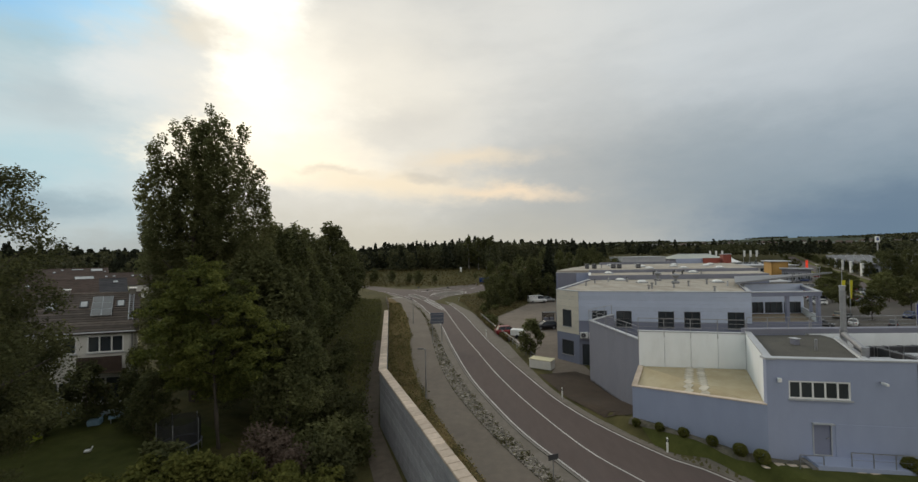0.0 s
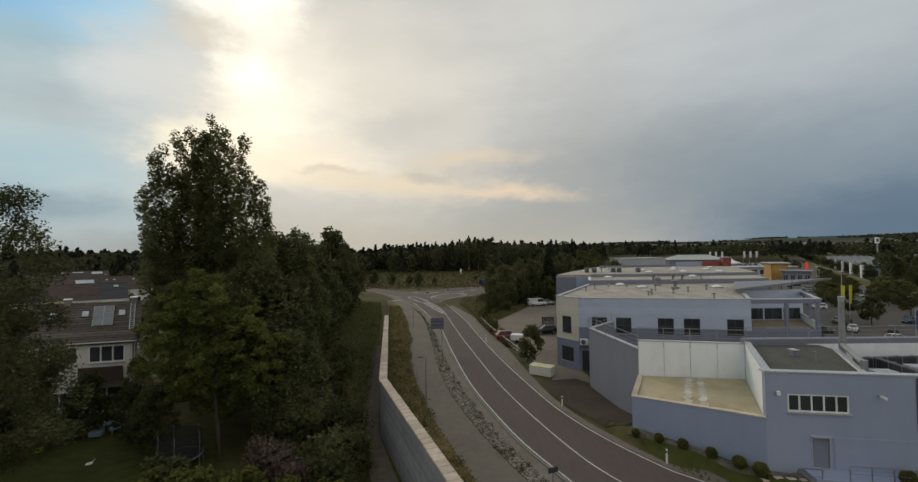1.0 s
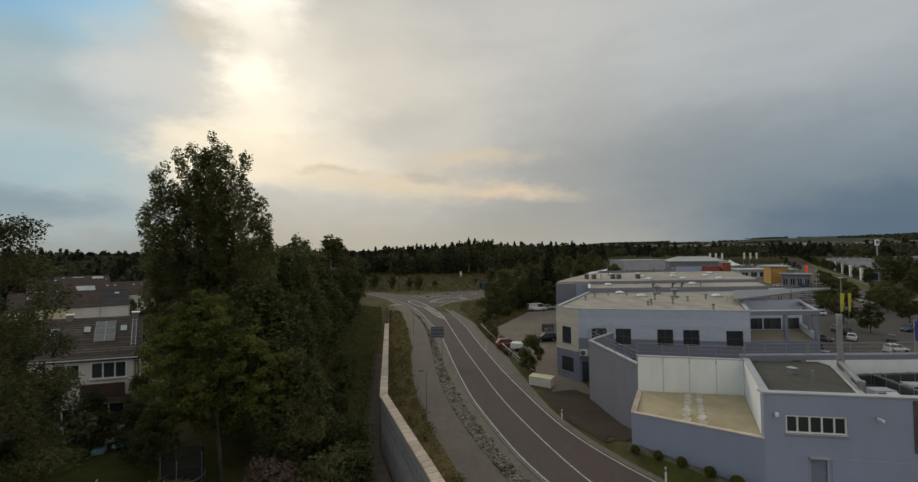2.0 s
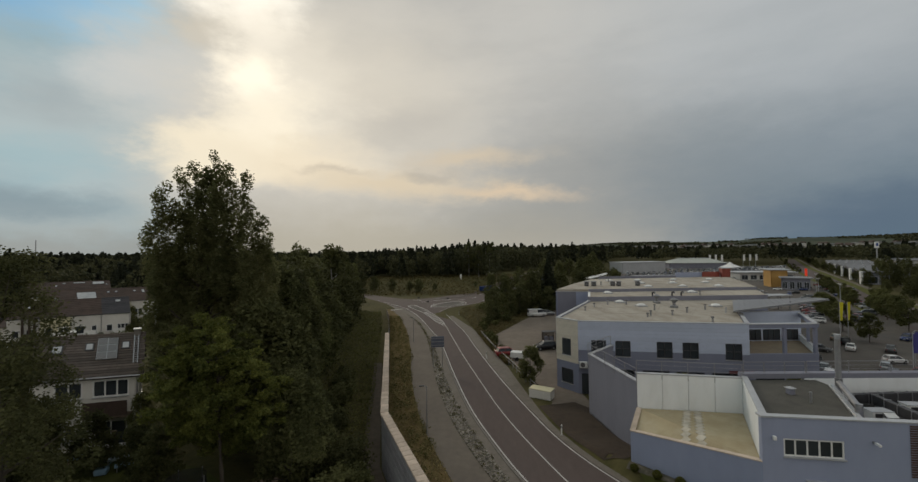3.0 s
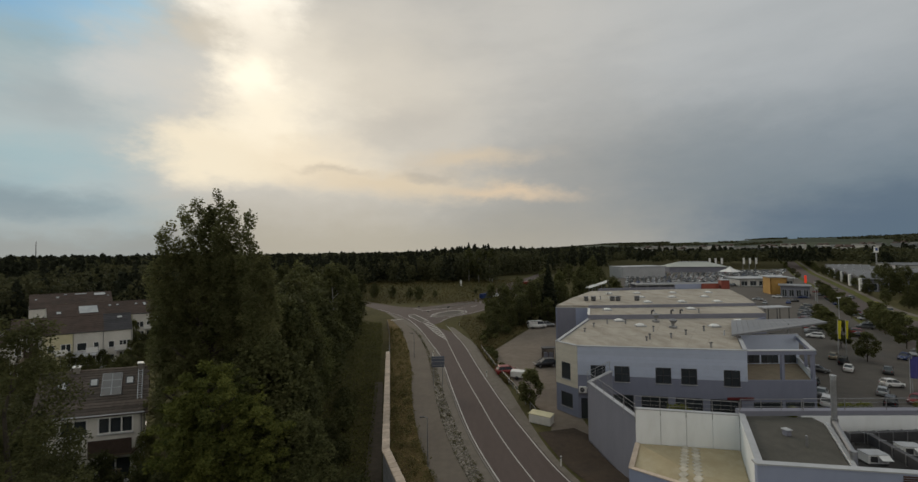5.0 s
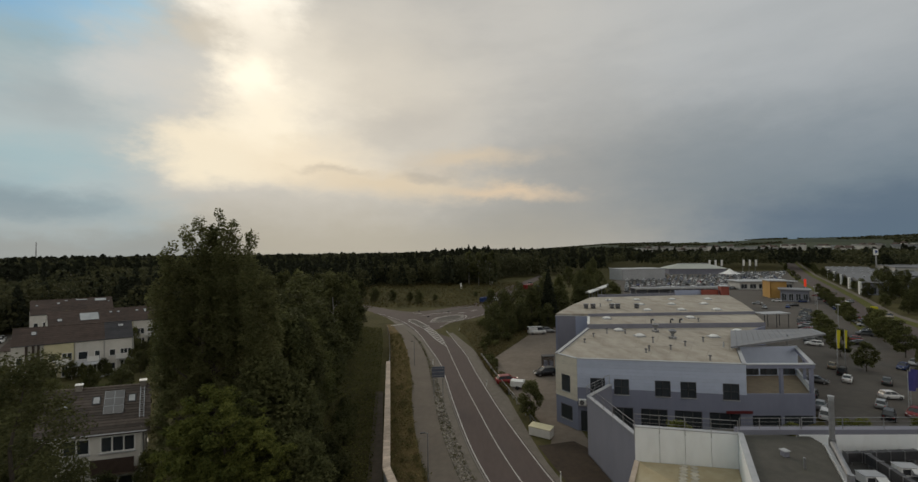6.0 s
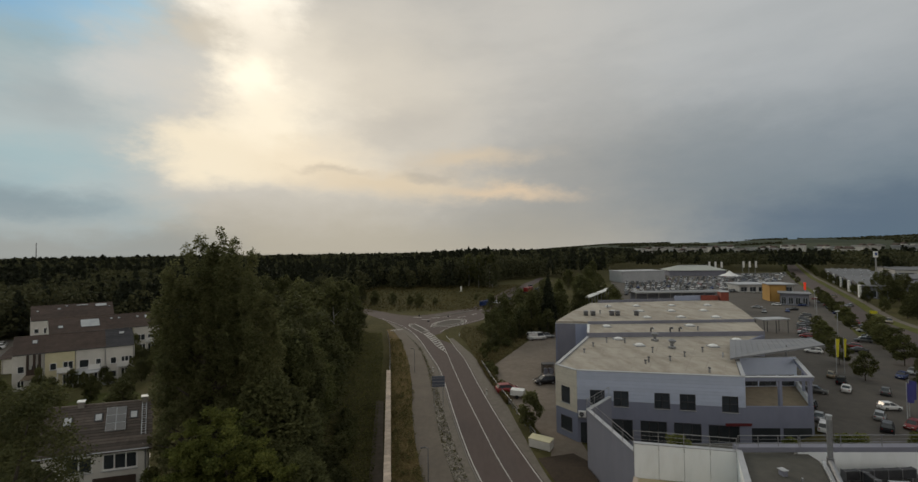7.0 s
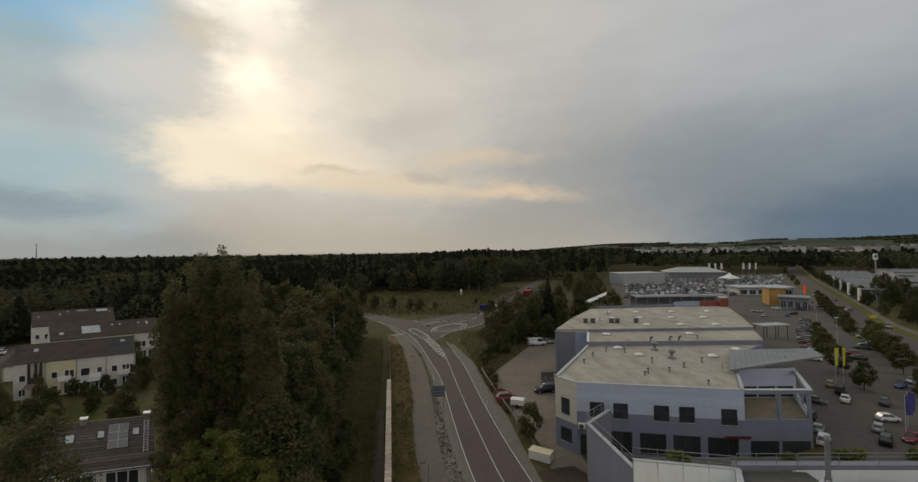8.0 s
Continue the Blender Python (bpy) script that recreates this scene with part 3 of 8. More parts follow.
def fill(poly, lift, mat, name, label, category="ground", cell=3.0):
    """A patch of ground inside a plan outline."""
    bm = bmesh.new()
    bm.faces.new([bm.verts.new((x, y, 0)) for x, y in poly])
    bmesh.ops.triangulate(bm, faces=bm.faces[:])
    for _ in range(6):
        long_ = [e for e in bm.edges if e.calc_length() > cell * 2]
        if not long_:
            break
        bmesh.ops.subdivide_edges(bm, edges=long_, cuts=1)
        bmesh.ops.triangulate(bm, faces=[f for f in bm.faces if len(f.verts) > 3])
    for v in bm.verts:
        v.co.z = gz(v.co.x, v.co.y) + lift
    for f in bm.faces:
        f.normal_update()
        if f.normal.z < 0:
            f.normal_flip()
    me = bpy.data.meshes.new(name)
    bm.to_mesh(me)
    bm.free()
    me.materials.append(mat)
    return tagged(new(name, me), label, category, kind="structure")


N = 70
EDGE_L = resample([(12.5, 12), (7.4, 24.5), (4.9, 30.2), (3.15, 35.8), (0.85, 45.2), (-1.4, 59.3), (-4.2, 79), (-7.4, 92.7), (-12, 110.7), (-17.4, 124.3), (-24, 136), (-38, 158)], N)
EDGE_R = resample([(22.5, 12), (16.6, 24.3), (14.3, 27), (11.5, 31.8), (9.4, 37.2), (7.8, 44.2), (5.7, 55.5), (3.4, 71), (1.3, 87), (-0.5, 96.5), (-3.2, 110.2), (-5.9, 120.6), (-8.0, 126)], N)
CENTRE = [(11, 24.4), (8.7, 28.7), (6.1, 37.2), (4.2, 45.4), (2.6, 54.8), (0.3, 69), (-3.25, 94)]
road_bm = strip(EDGE_L[:56], EDGE_R[:56], 0.0)
road = tagged(part("road", road_bm, ASPHALT), "grey two-lane asphalt road curving to a junction", "road", kind="structure")
# the main road across the junction
UPPER = resample([(-84, 214), (-60, 188), (-39.3, 169), (-21, 150.5), (-12, 151.5), (-2.2, 161.5), (6, 170), (11, 181), (27, 216), (42, 252), (60, 300)], 44)
LOWER = resample([(70, 292), (50, 236), (37, 203), (25, 180), (15, 156), (9, 140.5), (3, 131.5), (-2.5, 126), (-5.0, 120.4), (-5.6, 116.5)], 40)
fill([*UPPER, *LOWER, (-11.5, 109.5), (-14, 115), (-17.6, 124.0), (-24, 135.6), (-38, 157.6), (-62, 178), (-86, 203)], 0.008, ASPHALT, "road", "grey asphalt junction and road passing across it", "road", 5.0)


def line_mark(line, width, name="trim", label="white painted road line", lift=0.012):
    a, b = offset_line(line, -width / 2), offset_line(line, width / 2)
    return tagged(part(name, strip(a, b, lift, cross=1), PAINT), label, "road marking", kind="structure")


centre_line = resample(CENTRE, 60)
line_mark(centre_line, 0.12, label="white centre line on the road")
line_mark(offset_line(EDGE_L, 0.22)[4:48], 0.14, label="white edge line on the road")
line_mark(offset_line(EDGE_R, -0.22)[4:62], 0.14, label="white edge line on the road")
# hatched island before the junction
HATCH_L = resample([(-3.25, 94), (-6.0, 101), (-8.8, 110.5), (-11.0, 117.4)], 24)
HATCH_R = resample([(-3.25, 94), (-4.5, 101.6), (-7.0, 112), (-9.6, 119.2)], 24)
line_mark(HATCH_L, 0.16, label="white border of the hatched area")
line_mark(HATCH_R, 0.16, label="white border of the hatched area")
for i in range(3, 23, 1):
    a, b = HATCH_L[i], HATCH_R[min(i + 1, 23)]
    if math.dist(a, b) > 0.6 and i % 2 == 1:
        line_mark([a, b], 0.62, label="white hatch bar on the road")


def island(points, label):
    """A raised traffic island with a pale kerb and a darker filling."""
    top = thing("traffic_island", label=label, category="traffic island", kind="structure")
    c = curve_points([*points, points[0]], 1.2)
    poly = [(v.x, v.y) for v in c[:-1]]
    part("kerb", prism(poly, 0.0, 0.13), KERB, top)
    mx, my = sum(p[0] for p in poly) / len(poly), sum(p[1] for p in poly) / len(poly)
    part("filling", prism([(mx + (x - mx) * 0.78, my + (y - my) * 0.78) for x, y in poly], 0.05, 0.15), PAVING, top)


island([(-10.7, 117.6), (-9.8, 119.4), (-12.6, 126.5), (-15.6, 132.2), (-16.8, 130.6), (-14.0, 124.4)], "long kerbed traffic island in the road mouth")
island([(-8.9, 127.2), (-8.0, 133.6), (-2.4, 139.9), (1.2, 138.8), (0.8, 133.4), (-4.2, 128.2)], "oval kerbed traffic island with paving")
island([(-9.6, 149.3), (-3.0, 153.2), (4.2, 160.4), (4.9, 159.2), (-2.0, 151.6), (-8.6, 147.8)], "narrow kerbed traffic island")
for x, y, a in ((-12.0, 141.0, 12), (-4.9, 146.2, 20), (-8.8, 144.5, 20), (0.6, 145.6, 35), (-15.5, 145.5, -20), (5.4, 151.0, 48), (9.0, 163.0, 60)):
    c, s = math.cos(radians(a)), math.sin(radians(a))
    line_mark([(x - 1.7 * c, y - 1.7 * s), (x + 1.7 * c, y + 1.7 * s)], 0.5, label="white bar painted on the road", lift=0.018)
line_mark(resample([(-30, 146), (-23.5, 136.8), (-17.0, 125.4), (-11.8, 111.5)], 24), 0.16, label="white line at the road mouth", lift=0.018)
line_mark(resample([(-5.9, 118.6), (-3.0, 126.2), (2.4, 132.4), (8.2, 141.0), (14, 156)], 30), 0.16, label="white line at the road mouth", lift=0.018)
line_mark(resample([(-11.4, 118), (-16.9, 130.4), (-15.2, 132.6), (-9.2, 119.6)], 24), 0.3, label="white border round the traffic island", lift=0.018)
line_mark(resample([(-9.4, 127), (-8.4, 134.2), (-2.4, 140.8), (1.8, 139.4), (1.4, 133.0), (-4.2, 127.4), (-9.4, 127)], 40), 0.3, label="white border round the oval island", lift=0.018)
line_mark([(-21.2, 121.6), (-17.7, 124.2)], 0.6, label="white give-way bar across the path", lift=0.03)

# kerb and gutter beside the road, stone by stone near the camera
PATH_L = resample([(7.0, 12), (1.35, 24.9), (-0.8, 30.8), (-2.95, 37.2), (-4.85, 44.5), (-7.1, 57.2), (-8.9, 71.5), (-12.4, 91.5), (-17.2, 111), (-21.4, 124.5)], N)
PATH_R = resample([(10.4, 12), (4.7, 25.0), (3.0, 29.0), (0.9, 35.0), (-1.2, 42.6), (-3.1, 53), (-4.95, 67.5), (-7.4, 85), (-11, 100.5), (-16, 116), (-18.4, 122.9)], N)
tagged(part("pavement", strip(PATH_L, PATH_R, 0.012, 0.05), PATHWAY), "pale grey asphalt foot and cycle path beside the road", "footpath", kind="structure")
line_l = offset_line(PATH_L, -0.05)
tagged(part("ground", strip([(float(barrier_x(y)) + 0.25, y) for _, y in line_l], line_l, 0.006, cross=6), VERGE), "dry straw-coloured grass strip along the noise barrier", "grass strip", kind="structure")
gut_r = offset_line(EDGE_L, -0.19)
gut_l = offset_line(PATH_R, 0.06)
gut_m = [(a[0] + (b[0] - a[0]) * 0.55, a[1] + (b[1] - a[1]) * 0.55) for a, b in zip(gut_l, gut_r)]
tagged(part("ground", strip(gut_l[:60], gut_m[:60], 0.008, cross=3), STRIP), "strip of loose stones and weeds beside the path", "stone strip", kind="structure")
tagged(part("pavement", strip(gut_m[:60], gut_r[:60], 0.02, 0.03, cross=3), SHOULDER), "pale grey paved gutter along the road", "gutter", kind="structure")
tagged(part("trim", strip(offset_line(EDGE_L, -0.20)[2:58], offset_line(EDGE_L, -0.02)[2:58], 0.09, 0.12, cross=1), KERB), "pale concrete kerb along the road", "kerb", kind="structure")
verge_r = []
for (x, y), (nx, ny) in zip(EDGE_R, offset_line(EDGE_R, 1.0)):
    wide = float(np.interp(y, [30, 42, 50, 60, 92, 112], [0.55, 0.75, 1.5, 2.3, 2.3, 0.9]))
    verge_r.append((x + (nx - x) * wide, y + (ny - y) * wide))
tagged(part("trim", strip(EDGE_R[2:60], verge_r[2:60], 0.014, 0.0, cross=3), SHOULDER), "pale gravel shoulder along the road edge", "gravel shoulder", kind="structure")

# yard and soil beside the white building
fill([(9.7, 43.2), (11.0, 48), (9.8, 55), (8.2, 63), (6.2, 74), (7.4, 84), (12.0, 93), (17.0, 103), (22, 113), (27, 122), (38, 118), (36, 100), (24, 70), (15, 52), (15, 44.5), (12, 43.6)], 0.012, YARD, "pavement", "worn grey-brown paved yard beside the building", "yard")
fill([(8.8, 45.4), (13.2, 46.4), (15.2, 43.4), (16, 36), (15.6, 33.8), (13.2, 32.2), (11.8, 33.2), (10.15, 38.0)], 0.03, SOIL, "ground", "bare brown soil between road and building", "soil", 0.6)
lawn_foot = resample([(37, 13), (30, 22.4), (24.5, 23.5), (18.75, 24.5), (15.95, 28.1), (13.4, 31.65)], 40)
tagged(part("ground", strip(resample(offset_line(EDGE_R, 0.5)[:12], 40), lawn_foot, 0.06, cross=14), LAWN), "short green lawn in front of the grey building", "lawn", kind="structure")
tagged(part("ground", strip([(x - 0.5, y - 0.4) for x, y in lawn_foot], lawn_foot, 0.10, cross=4), STRIP), "bed of dark gravel along the building's foot", "gravel bed", kind="structure")
# car park and the avenue beyond it
fill([(33, 34), (37, 47), (46, 62), (58, 78), (74, 106), (92, 140), (120, 190), (176, 260), (215, 330), (262, 330), (205, 222), (140, 138), (96, 84), (82, 62), (76, 30)], 0.012, PAVING, "pavement", "wide grey car park with painted bays", "car park", cell=5.0)
fill([(76, 194), (160, 204), (180, 226), (300, 338), (300, 366), (240, 372), (126, 334)], 0.008, PAVING, "pavement", "paved display yard full of cars", "yard", cell=6.0)
avenue_l = resample([(70, 50), (86, 78), (104, 101), (131, 133), (157, 166), (184, 205), (230, 268), (285, 342), (575, 712)], 60)
avenue_r = resample([(82, 48), (100.5, 78), (117, 101.5), (140, 134.5), (165.5, 167), (198, 210.5), (243, 271), (297, 342), (586, 706)], 60)
tagged(part("road", strip(avenue_l, avenue_r, 0.03), ASPHALT), "long straight grey avenue lined with trees", "road", kind="structure")
for near, far_, words in ((offset_line(avenue_l, -2.2), offset_line(avenue_l, -0.1), "mown grass strip between car park and avenue"), (offset_line(avenue_r, 0.1), offset_line(avenue_r, 3.0), "mown grass strip beside the avenue")):
    tagged(part("ground", strip(near[4:52], far_[4:52], 0.05, cross=3), AVENUE_GRASS), words, "grass strip", kind="structure")
tagged(part("pavement", strip(offset_line(avenue_r, 3.0), offset_line(avenue_r, 5.0), 0.035, cross=2), PATHWAY), "pale path along the avenue", "footpath", kind="structure")
fill([(66, 160), (78, 152), (104, 190), (170, 262), (205, 330), (180, 400), (120, 290)], 0.014, PAVING, "pavement", "large asphalt display yard full of parked cars", "car yard", cell=6.0)
# track behind the barrier
fill([(-4.4, 22), (-1.2, 18.5), (-6.8, 33), (-12.6, 64), (-13.8, 64), (-8.6, 34), (-6.2, 27)], 0.03, TRACK, "ground", "narrow earth track behind the noise barrier", "track")


# ---- noise barrier ----
def barrier():
    """Concrete wall of stacked courses with cap stones along its top."""
    runs = [((6.6, 1.3), (-6.35, 32.7)), ((-6.35, 32.7), (-11.95, 65.2))]
    wall = thing("wall_west", label="tall grey concrete noise barrier with pale cap stones", category="noise barrier", kind="structure")
    for p, q in runs:
        m, length = along(p, q)
        for k in range(8):
            part("course", box(0.0, length, -0.24, 0.24, k * 0.56, k * 0.56 + 0.545, 0.015, m), BARRIER, wall)
        n = int(length / 0.62)
        me = mesh_of(box(-0.30, 0.30, -0.33, 0.33, 0, 0.13, 0.02), CAPSTONE, "cap_stone")
        for i in range(n):
            c = part("cap_stone", me, None, wall)
            c.matrix_basis = m @ pose((i + 0.5) * length / n, random.uniform(-0.012, 0.012), 4.48, 0, 0, random.uniform(-0.8, 0.8))
    return wall


barrier()


# ---- the white and grey-blue commercial building ----
ROOF = 8.8
A, B, C, D = (12.6, 52.0), (14.6, 49.2), (33.3, 45.7), (41.0, 45.4)
main = thing("commercial_building", label="two-storey commercial building with pale blue cladding and flat roofs", category="commercial building")


def cladding(p, q, z0, z1, holes, mat, course=0.42):
    m, length = along(p, q)
    z = z0
    while z < z1 - 0.05:
        zt = min(z + course, z1)
        for xa, xb, za, zb in pieces(length, z + 0.012, zt, [h for h in holes if h[3] > z + 0.012 and h[2] < zt]):
            part("panel", box(xa, xb, -0.04, -0.002, za, zb, 0.006, m), mat, main)
        z = zt


def front_wing():
    # south face, windows of both storeys
    _, length = along(B, C)
    upper = [(x, x + 1.75, 4.7, 6.6) for x in (1.55, 4.35, 9.05, 11.9, 16.5)]
    lower = [(3.2, 6.5, 0.6, 3.15), (7.4, 10.4, 0.6, 3.15), (11.2, 14.2, 0.6, 3.15), (15.0, 18.3, 0.6, 3.15)]
    part("wall", wall_mesh(B, C, 0, ROOF + 0.1, 0.3, upper + lower), RENDER_STOREY, main)
    cladding(B, C, 5.35, ROOF + 0.08, upper, CLAD_BLUE)
    for h in upper:
        window_unit(B, C, h, main, DARK_METAL, panes=2, rows=2, bar=0.07)
    for h in lower:
        window_unit(B, C, h, main, DARK_METAL, panes=3, bar=0.07, sill=False)
    # chamfered west face
    holes = [(0.95, 2.35, 4.4, 6.5), (0.8, 2.6, 0.9, 2.7)]
    part("wall", wall_mesh(A, B, 0, ROOF + 0.1, 0.3, holes), RENDER_STOREY, main)
    cladding(A, B, 3.6, ROOF + 0.08, holes, CLAD_CREAM, 0.42)
    for h in holes:
        window_unit(A, B, h, main, DARK_METAL, panes=1, rows=1, bar=0.08)
    # long west side
    w1, w2, w3 = (22.2, 68.6), (18.9, 78.0), (34.4, 104.2)
    wb = (24.9, 76.8)
    part("wall", wall_mesh(w1, A, 0, ROOF + 0.1, 0.3), RENDER_STOREY, main)
    part("wall", wall_mesh(wb, w1, 0, ROOF + 0.72, 0.3), RENDER_STOREY, main)
    mblk, lblk = along(w2, wb)
    part("wall", box(0.0, lblk * 0.62, 0.0, 0.3, 0, ROOF + 0.75, 0, mblk), RENDER_DARK, main, "slate grey wall of the set-back block")
    part("wall", box(lblk * 0.62, lblk, -0.05, 0.3, 0, ROOF + 0.75, 0, mblk), RENDER_BLUE, main)
    part("coping", box(-0.05, lblk, -0.1, 0.36, ROOF + 0.75, ROOF + 0.83, 0, mblk), COPING, main)
    mblk, lblk = along(wb, w1)
    part("coping", box(0.4, lblk, -0.06, 0.36, ROOF + 0.76, ROOF + 0.84, 0, mblk), PLASTIC_WHITE, main, "white edge trim")
    part("wall", wall_mesh(w3, w2, 0, ROOF + 0.75, 0.3), RENDER_STOREY, main)
    cladding(w1, A, 5.2, ROOF + 0.06, [], CLAD_BLUE, 0.6)
    # east side and back
    e1, e2 = (52.7, 68.0), (72.5, 107.5)
    part("wall", wall_mesh(C, (42.2, 60.5), 0, ROOF + 0.1, 0.3), RENDER_STOREY, main)
    part("wall", wall_mesh((42.2, 60.5), e1, 0, ROOF + 0.1, 0.3), RENDER_STOREY, main)
    part("wall", wall_mesh(e1, e2, 0, ROOF + 0.1, 0.3), RENDER_STOREY, main)
    part("wall", wall_mesh(e2, w3, 0, ROOF + 0.1, 0.3), RENDER_STOREY, main)
    inner = [(12.9, 52.1), (14.8, 49.5), (33.1, 46.1), (41.8, 60.6), (52.2, 68.2), (22.2, 68.8)]
    part("roof", prism(inner, ROOF - 0.35, ROOF - 0.02), ROOF_FELT, main, "stained beige roof membrane")
    # welded seams of the membrane
    for k in range(1, 9):
        s = k / 9
        a0, a1 = Vector((14.8, 49.5)).lerp(Vector((33.1, 46.1)), s), Vector((22.2, 68.6)).lerp(Vector((50.5, 66.9)), s)
        ms_, ls_ = along(tuple(a0), tuple(a1))
        part("roof_seam", box(0.3, ls_ - 0.3, -0.05, 0.05, ROOF - 0.03, ROOF - 0.01, 0, ms_), ROOF_SEAM, main)
    for p_, q_ in (((14.6, 55.0), (38.6, 55.5)), ((17.9, 61.0), (42.0, 61.5))):
        ms_, ls_ = along(p_, q_)
        part("roof_seam", box(0, ls_, -0.05, 0.05, ROOF - 0.03, ROOF - 0.008, 0, ms_), ROOF_SEAM, main)
    # copings
    for p, q in ((A, B), (B, C), (w1, A), (C, (42.2, 60.5))):
        m, length_ = along(p, q)
        part("coping", box(-0.03, length_ + 0.03, -0.08, 0.34, ROOF + 0.1, ROOF + 0.17, 0, m), COPING, main)
    # stepped roofs behind
    steps = (([(22.3, 68.7), (52.7, 68.0), (57.6, 77.0), (25.0, 76.9)], 0.7, (22.2, 68.6), (52.7, 68.0)),
             ([(19.1, 78.1), (25.0, 77.0), (57.6, 77.0), (64.5, 90.5), (26.6, 91.8)], 1.2, (25.0, 76.9), (57.6, 77.0)),
             ([(26.7, 91.9), (64.5, 90.6), (72.3, 107.2), (34.4, 104.0)], 1.15, (26.7, 91.9), (64.5, 90.6)))
    low = -0.02
    for outline, rise, p, q in steps:
        part("roof", prism(outline, ROOF - 0.4, ROOF + rise), ROOF_FELT, main, "stained beige roof membrane")
        m, length_ = along(p, q)
        if rise > low:
            part("upstand", box(0, length_, -0.08, 0.0, ROOF + low, ROOF + rise + 0.06, 0, m), RENDER_DARK, main, "grey roof upstand")
        low = rise
        # welded seams along and across each roof
        (x0, y0), (x1, y1) = p, q
        for k in range(1, 6):
            u = k / 6
            a0 = (x0 + (x1 - x0) * u, y0 + (y1 - y0) * u + 0.3)
            a1 = (a0[0] + 3.6, a0[1] + (7.8 if rise < 1 else 12.0))
            ms_, ls_ = along(a0, a1)
            part("roof_seam", box(0, ls_, -0.06, 0.06, ROOF + rise - 0.02, ROOF + rise + 0.012, 0, ms_), ROOF_SEAM, main)
    # loggia at the east end of the front, open to the sky behind its beam
    l0, l1 = C, D
    m, length_ = along(l0, l1)
    c2, d2 = (37.8, 53.2), (45.6, 53.1)
    part("wall", prism([l0, l1, d2, c2], 0.0, 5.1), RENDER_STOREY, main)
    part("balcony_floor", prism([(l0[0] + 0.3, l0[1] + 0.25), (l1[0] - 0.1, l1[1] + 0.25), (d2[0] - 0.3, d2[1]), c2], 5.1, 5.2), BROWN_DECK, main, "brown loggia floor")
    part("balcony_wall", box(0.0, length_, -0.02, 0.2, 5.1, 5.5, 0, m), RENDER_STOREY, main)
    ms, ls = along(l1, d2)
    part("balcony_wall", box(0.2, ls, 0.0, 0.2, 5.1, 5.95, 0, ms), WHITE, main)
    part("coping", box(0.2, ls, -0.04, 0.24, 5.95, 6.02, 0, ms), COPING, main)
    glaze = [(0.3, 2.5, 5.3, 6.75), (2.7, 5.0, 5.3, 6.75), (5.2, 7.4, 5.3, 6.75)]
    part("back_wall", wall_mesh(c2, d2, 5.1, 9.1, 0.3, glaze), CLAD_BLUE, main, "pale blue back wall of the loggia")
    part("coping", wall_mesh(c2, d2, 9.1, 9.18, 0.36), COPING, main)
    for h in glaze:
        window_unit(c2, d2, h, main, DARK_METAL, panes=3, sill=False)
    for x in (3.9, length_ - 0.38):
        part("column", box(x, x + 0.34, 0.02, 0.34, 5.5, 8.42, 0.02, m), RENDER_STOREY, main)
    part("column", box(4.0, 4.3, 0.02, 0.3, 6.02, 8.42, 0.02, ms), RENDER_STOREY, main)
    part("beam", box(0.0, length_ + 0.1, -0.03, 0.4, 8.42, 8.86, 0.02, m), RENDER_STOREY, main)
    part("beam", box(0.4, ls, -0.05, 0.3, 8.42, 8.86, 0.02, ms), RENDER_STOREY, main)
    part("coping", box(-0.03, length_ + 0.15, -0.08, 0.44, 8.86, 8.95, 0, m), COPING, main)
    part("coping", box(0.44, ls, -0.1, 0.34, 8.86, 8.95, 0, ms), COPING, main)
    for i, x in enumerate((0.6, 4.2)):
        part("shop_window", box(x, x + 3.2, -0.03, 0.02, 0.4, 3.0, 0, m), GLASS, main)
    part("lettering", box(-2.4, 0.6, -0.10, -0.02, 3.25, 3.55, 0, m), material("red_sign", (0.10, 0.012, 0.016), (0.14, 0.018, 0.02), 3, 0.5), main, "dark red illegible shop sign")


front_wing()


def wing_canopy():
    """The big tilted metal roof blade over the east corner."""
    t = thing("roof_canopy", label="large tilted grey metal roof canopy over the building's corner", category="canopy")
    bm = bmesh.new()
    a, b, c, d = (35.6, 51.6, 9.3), (50.0, 53.6, 10.4), (54.3, 60.6, 9.7), (42.2, 61.4, 9.4)
    for lift in (0.0,):
        lo = [bm.verts.new(Vector(p)) for p in (a, b, c, d)]
        hi = [bm.verts.new(Vector(p) + Vector((0, 0, 0.22))) for p in (a, b, c, d)]
        bm.faces.new(hi)
        bm.faces.new(lo[::-1])
        for i in range(4):
            bm.faces.new((lo[i], lo[(i + 1) % 4], hi[(i + 1) % 4], hi[i]))
    part("sheet", bm, METAL_ROOF, t)
    for k in range(1, 16):
        s = k / 16
        p = Vector(a).lerp(Vector(b), s) + Vector((0, 0, 0.23))
        q = Vector(d).lerp(Vector(c), s) + Vector((0, 0, 0.23))
        part("seam", tube(p, q, 0.03, sides=4), METAL_ROOF, t)
    for x, y in ((36.5, 54.5), (41.5, 60.0), (45.8, 55.0)):
        part("strut", tube((x, y, 8.6), (x + 0.2, y + 0.2, 9.5 if x < 45 else 10.2), 0.09), METAL, t)


wing_canopy()


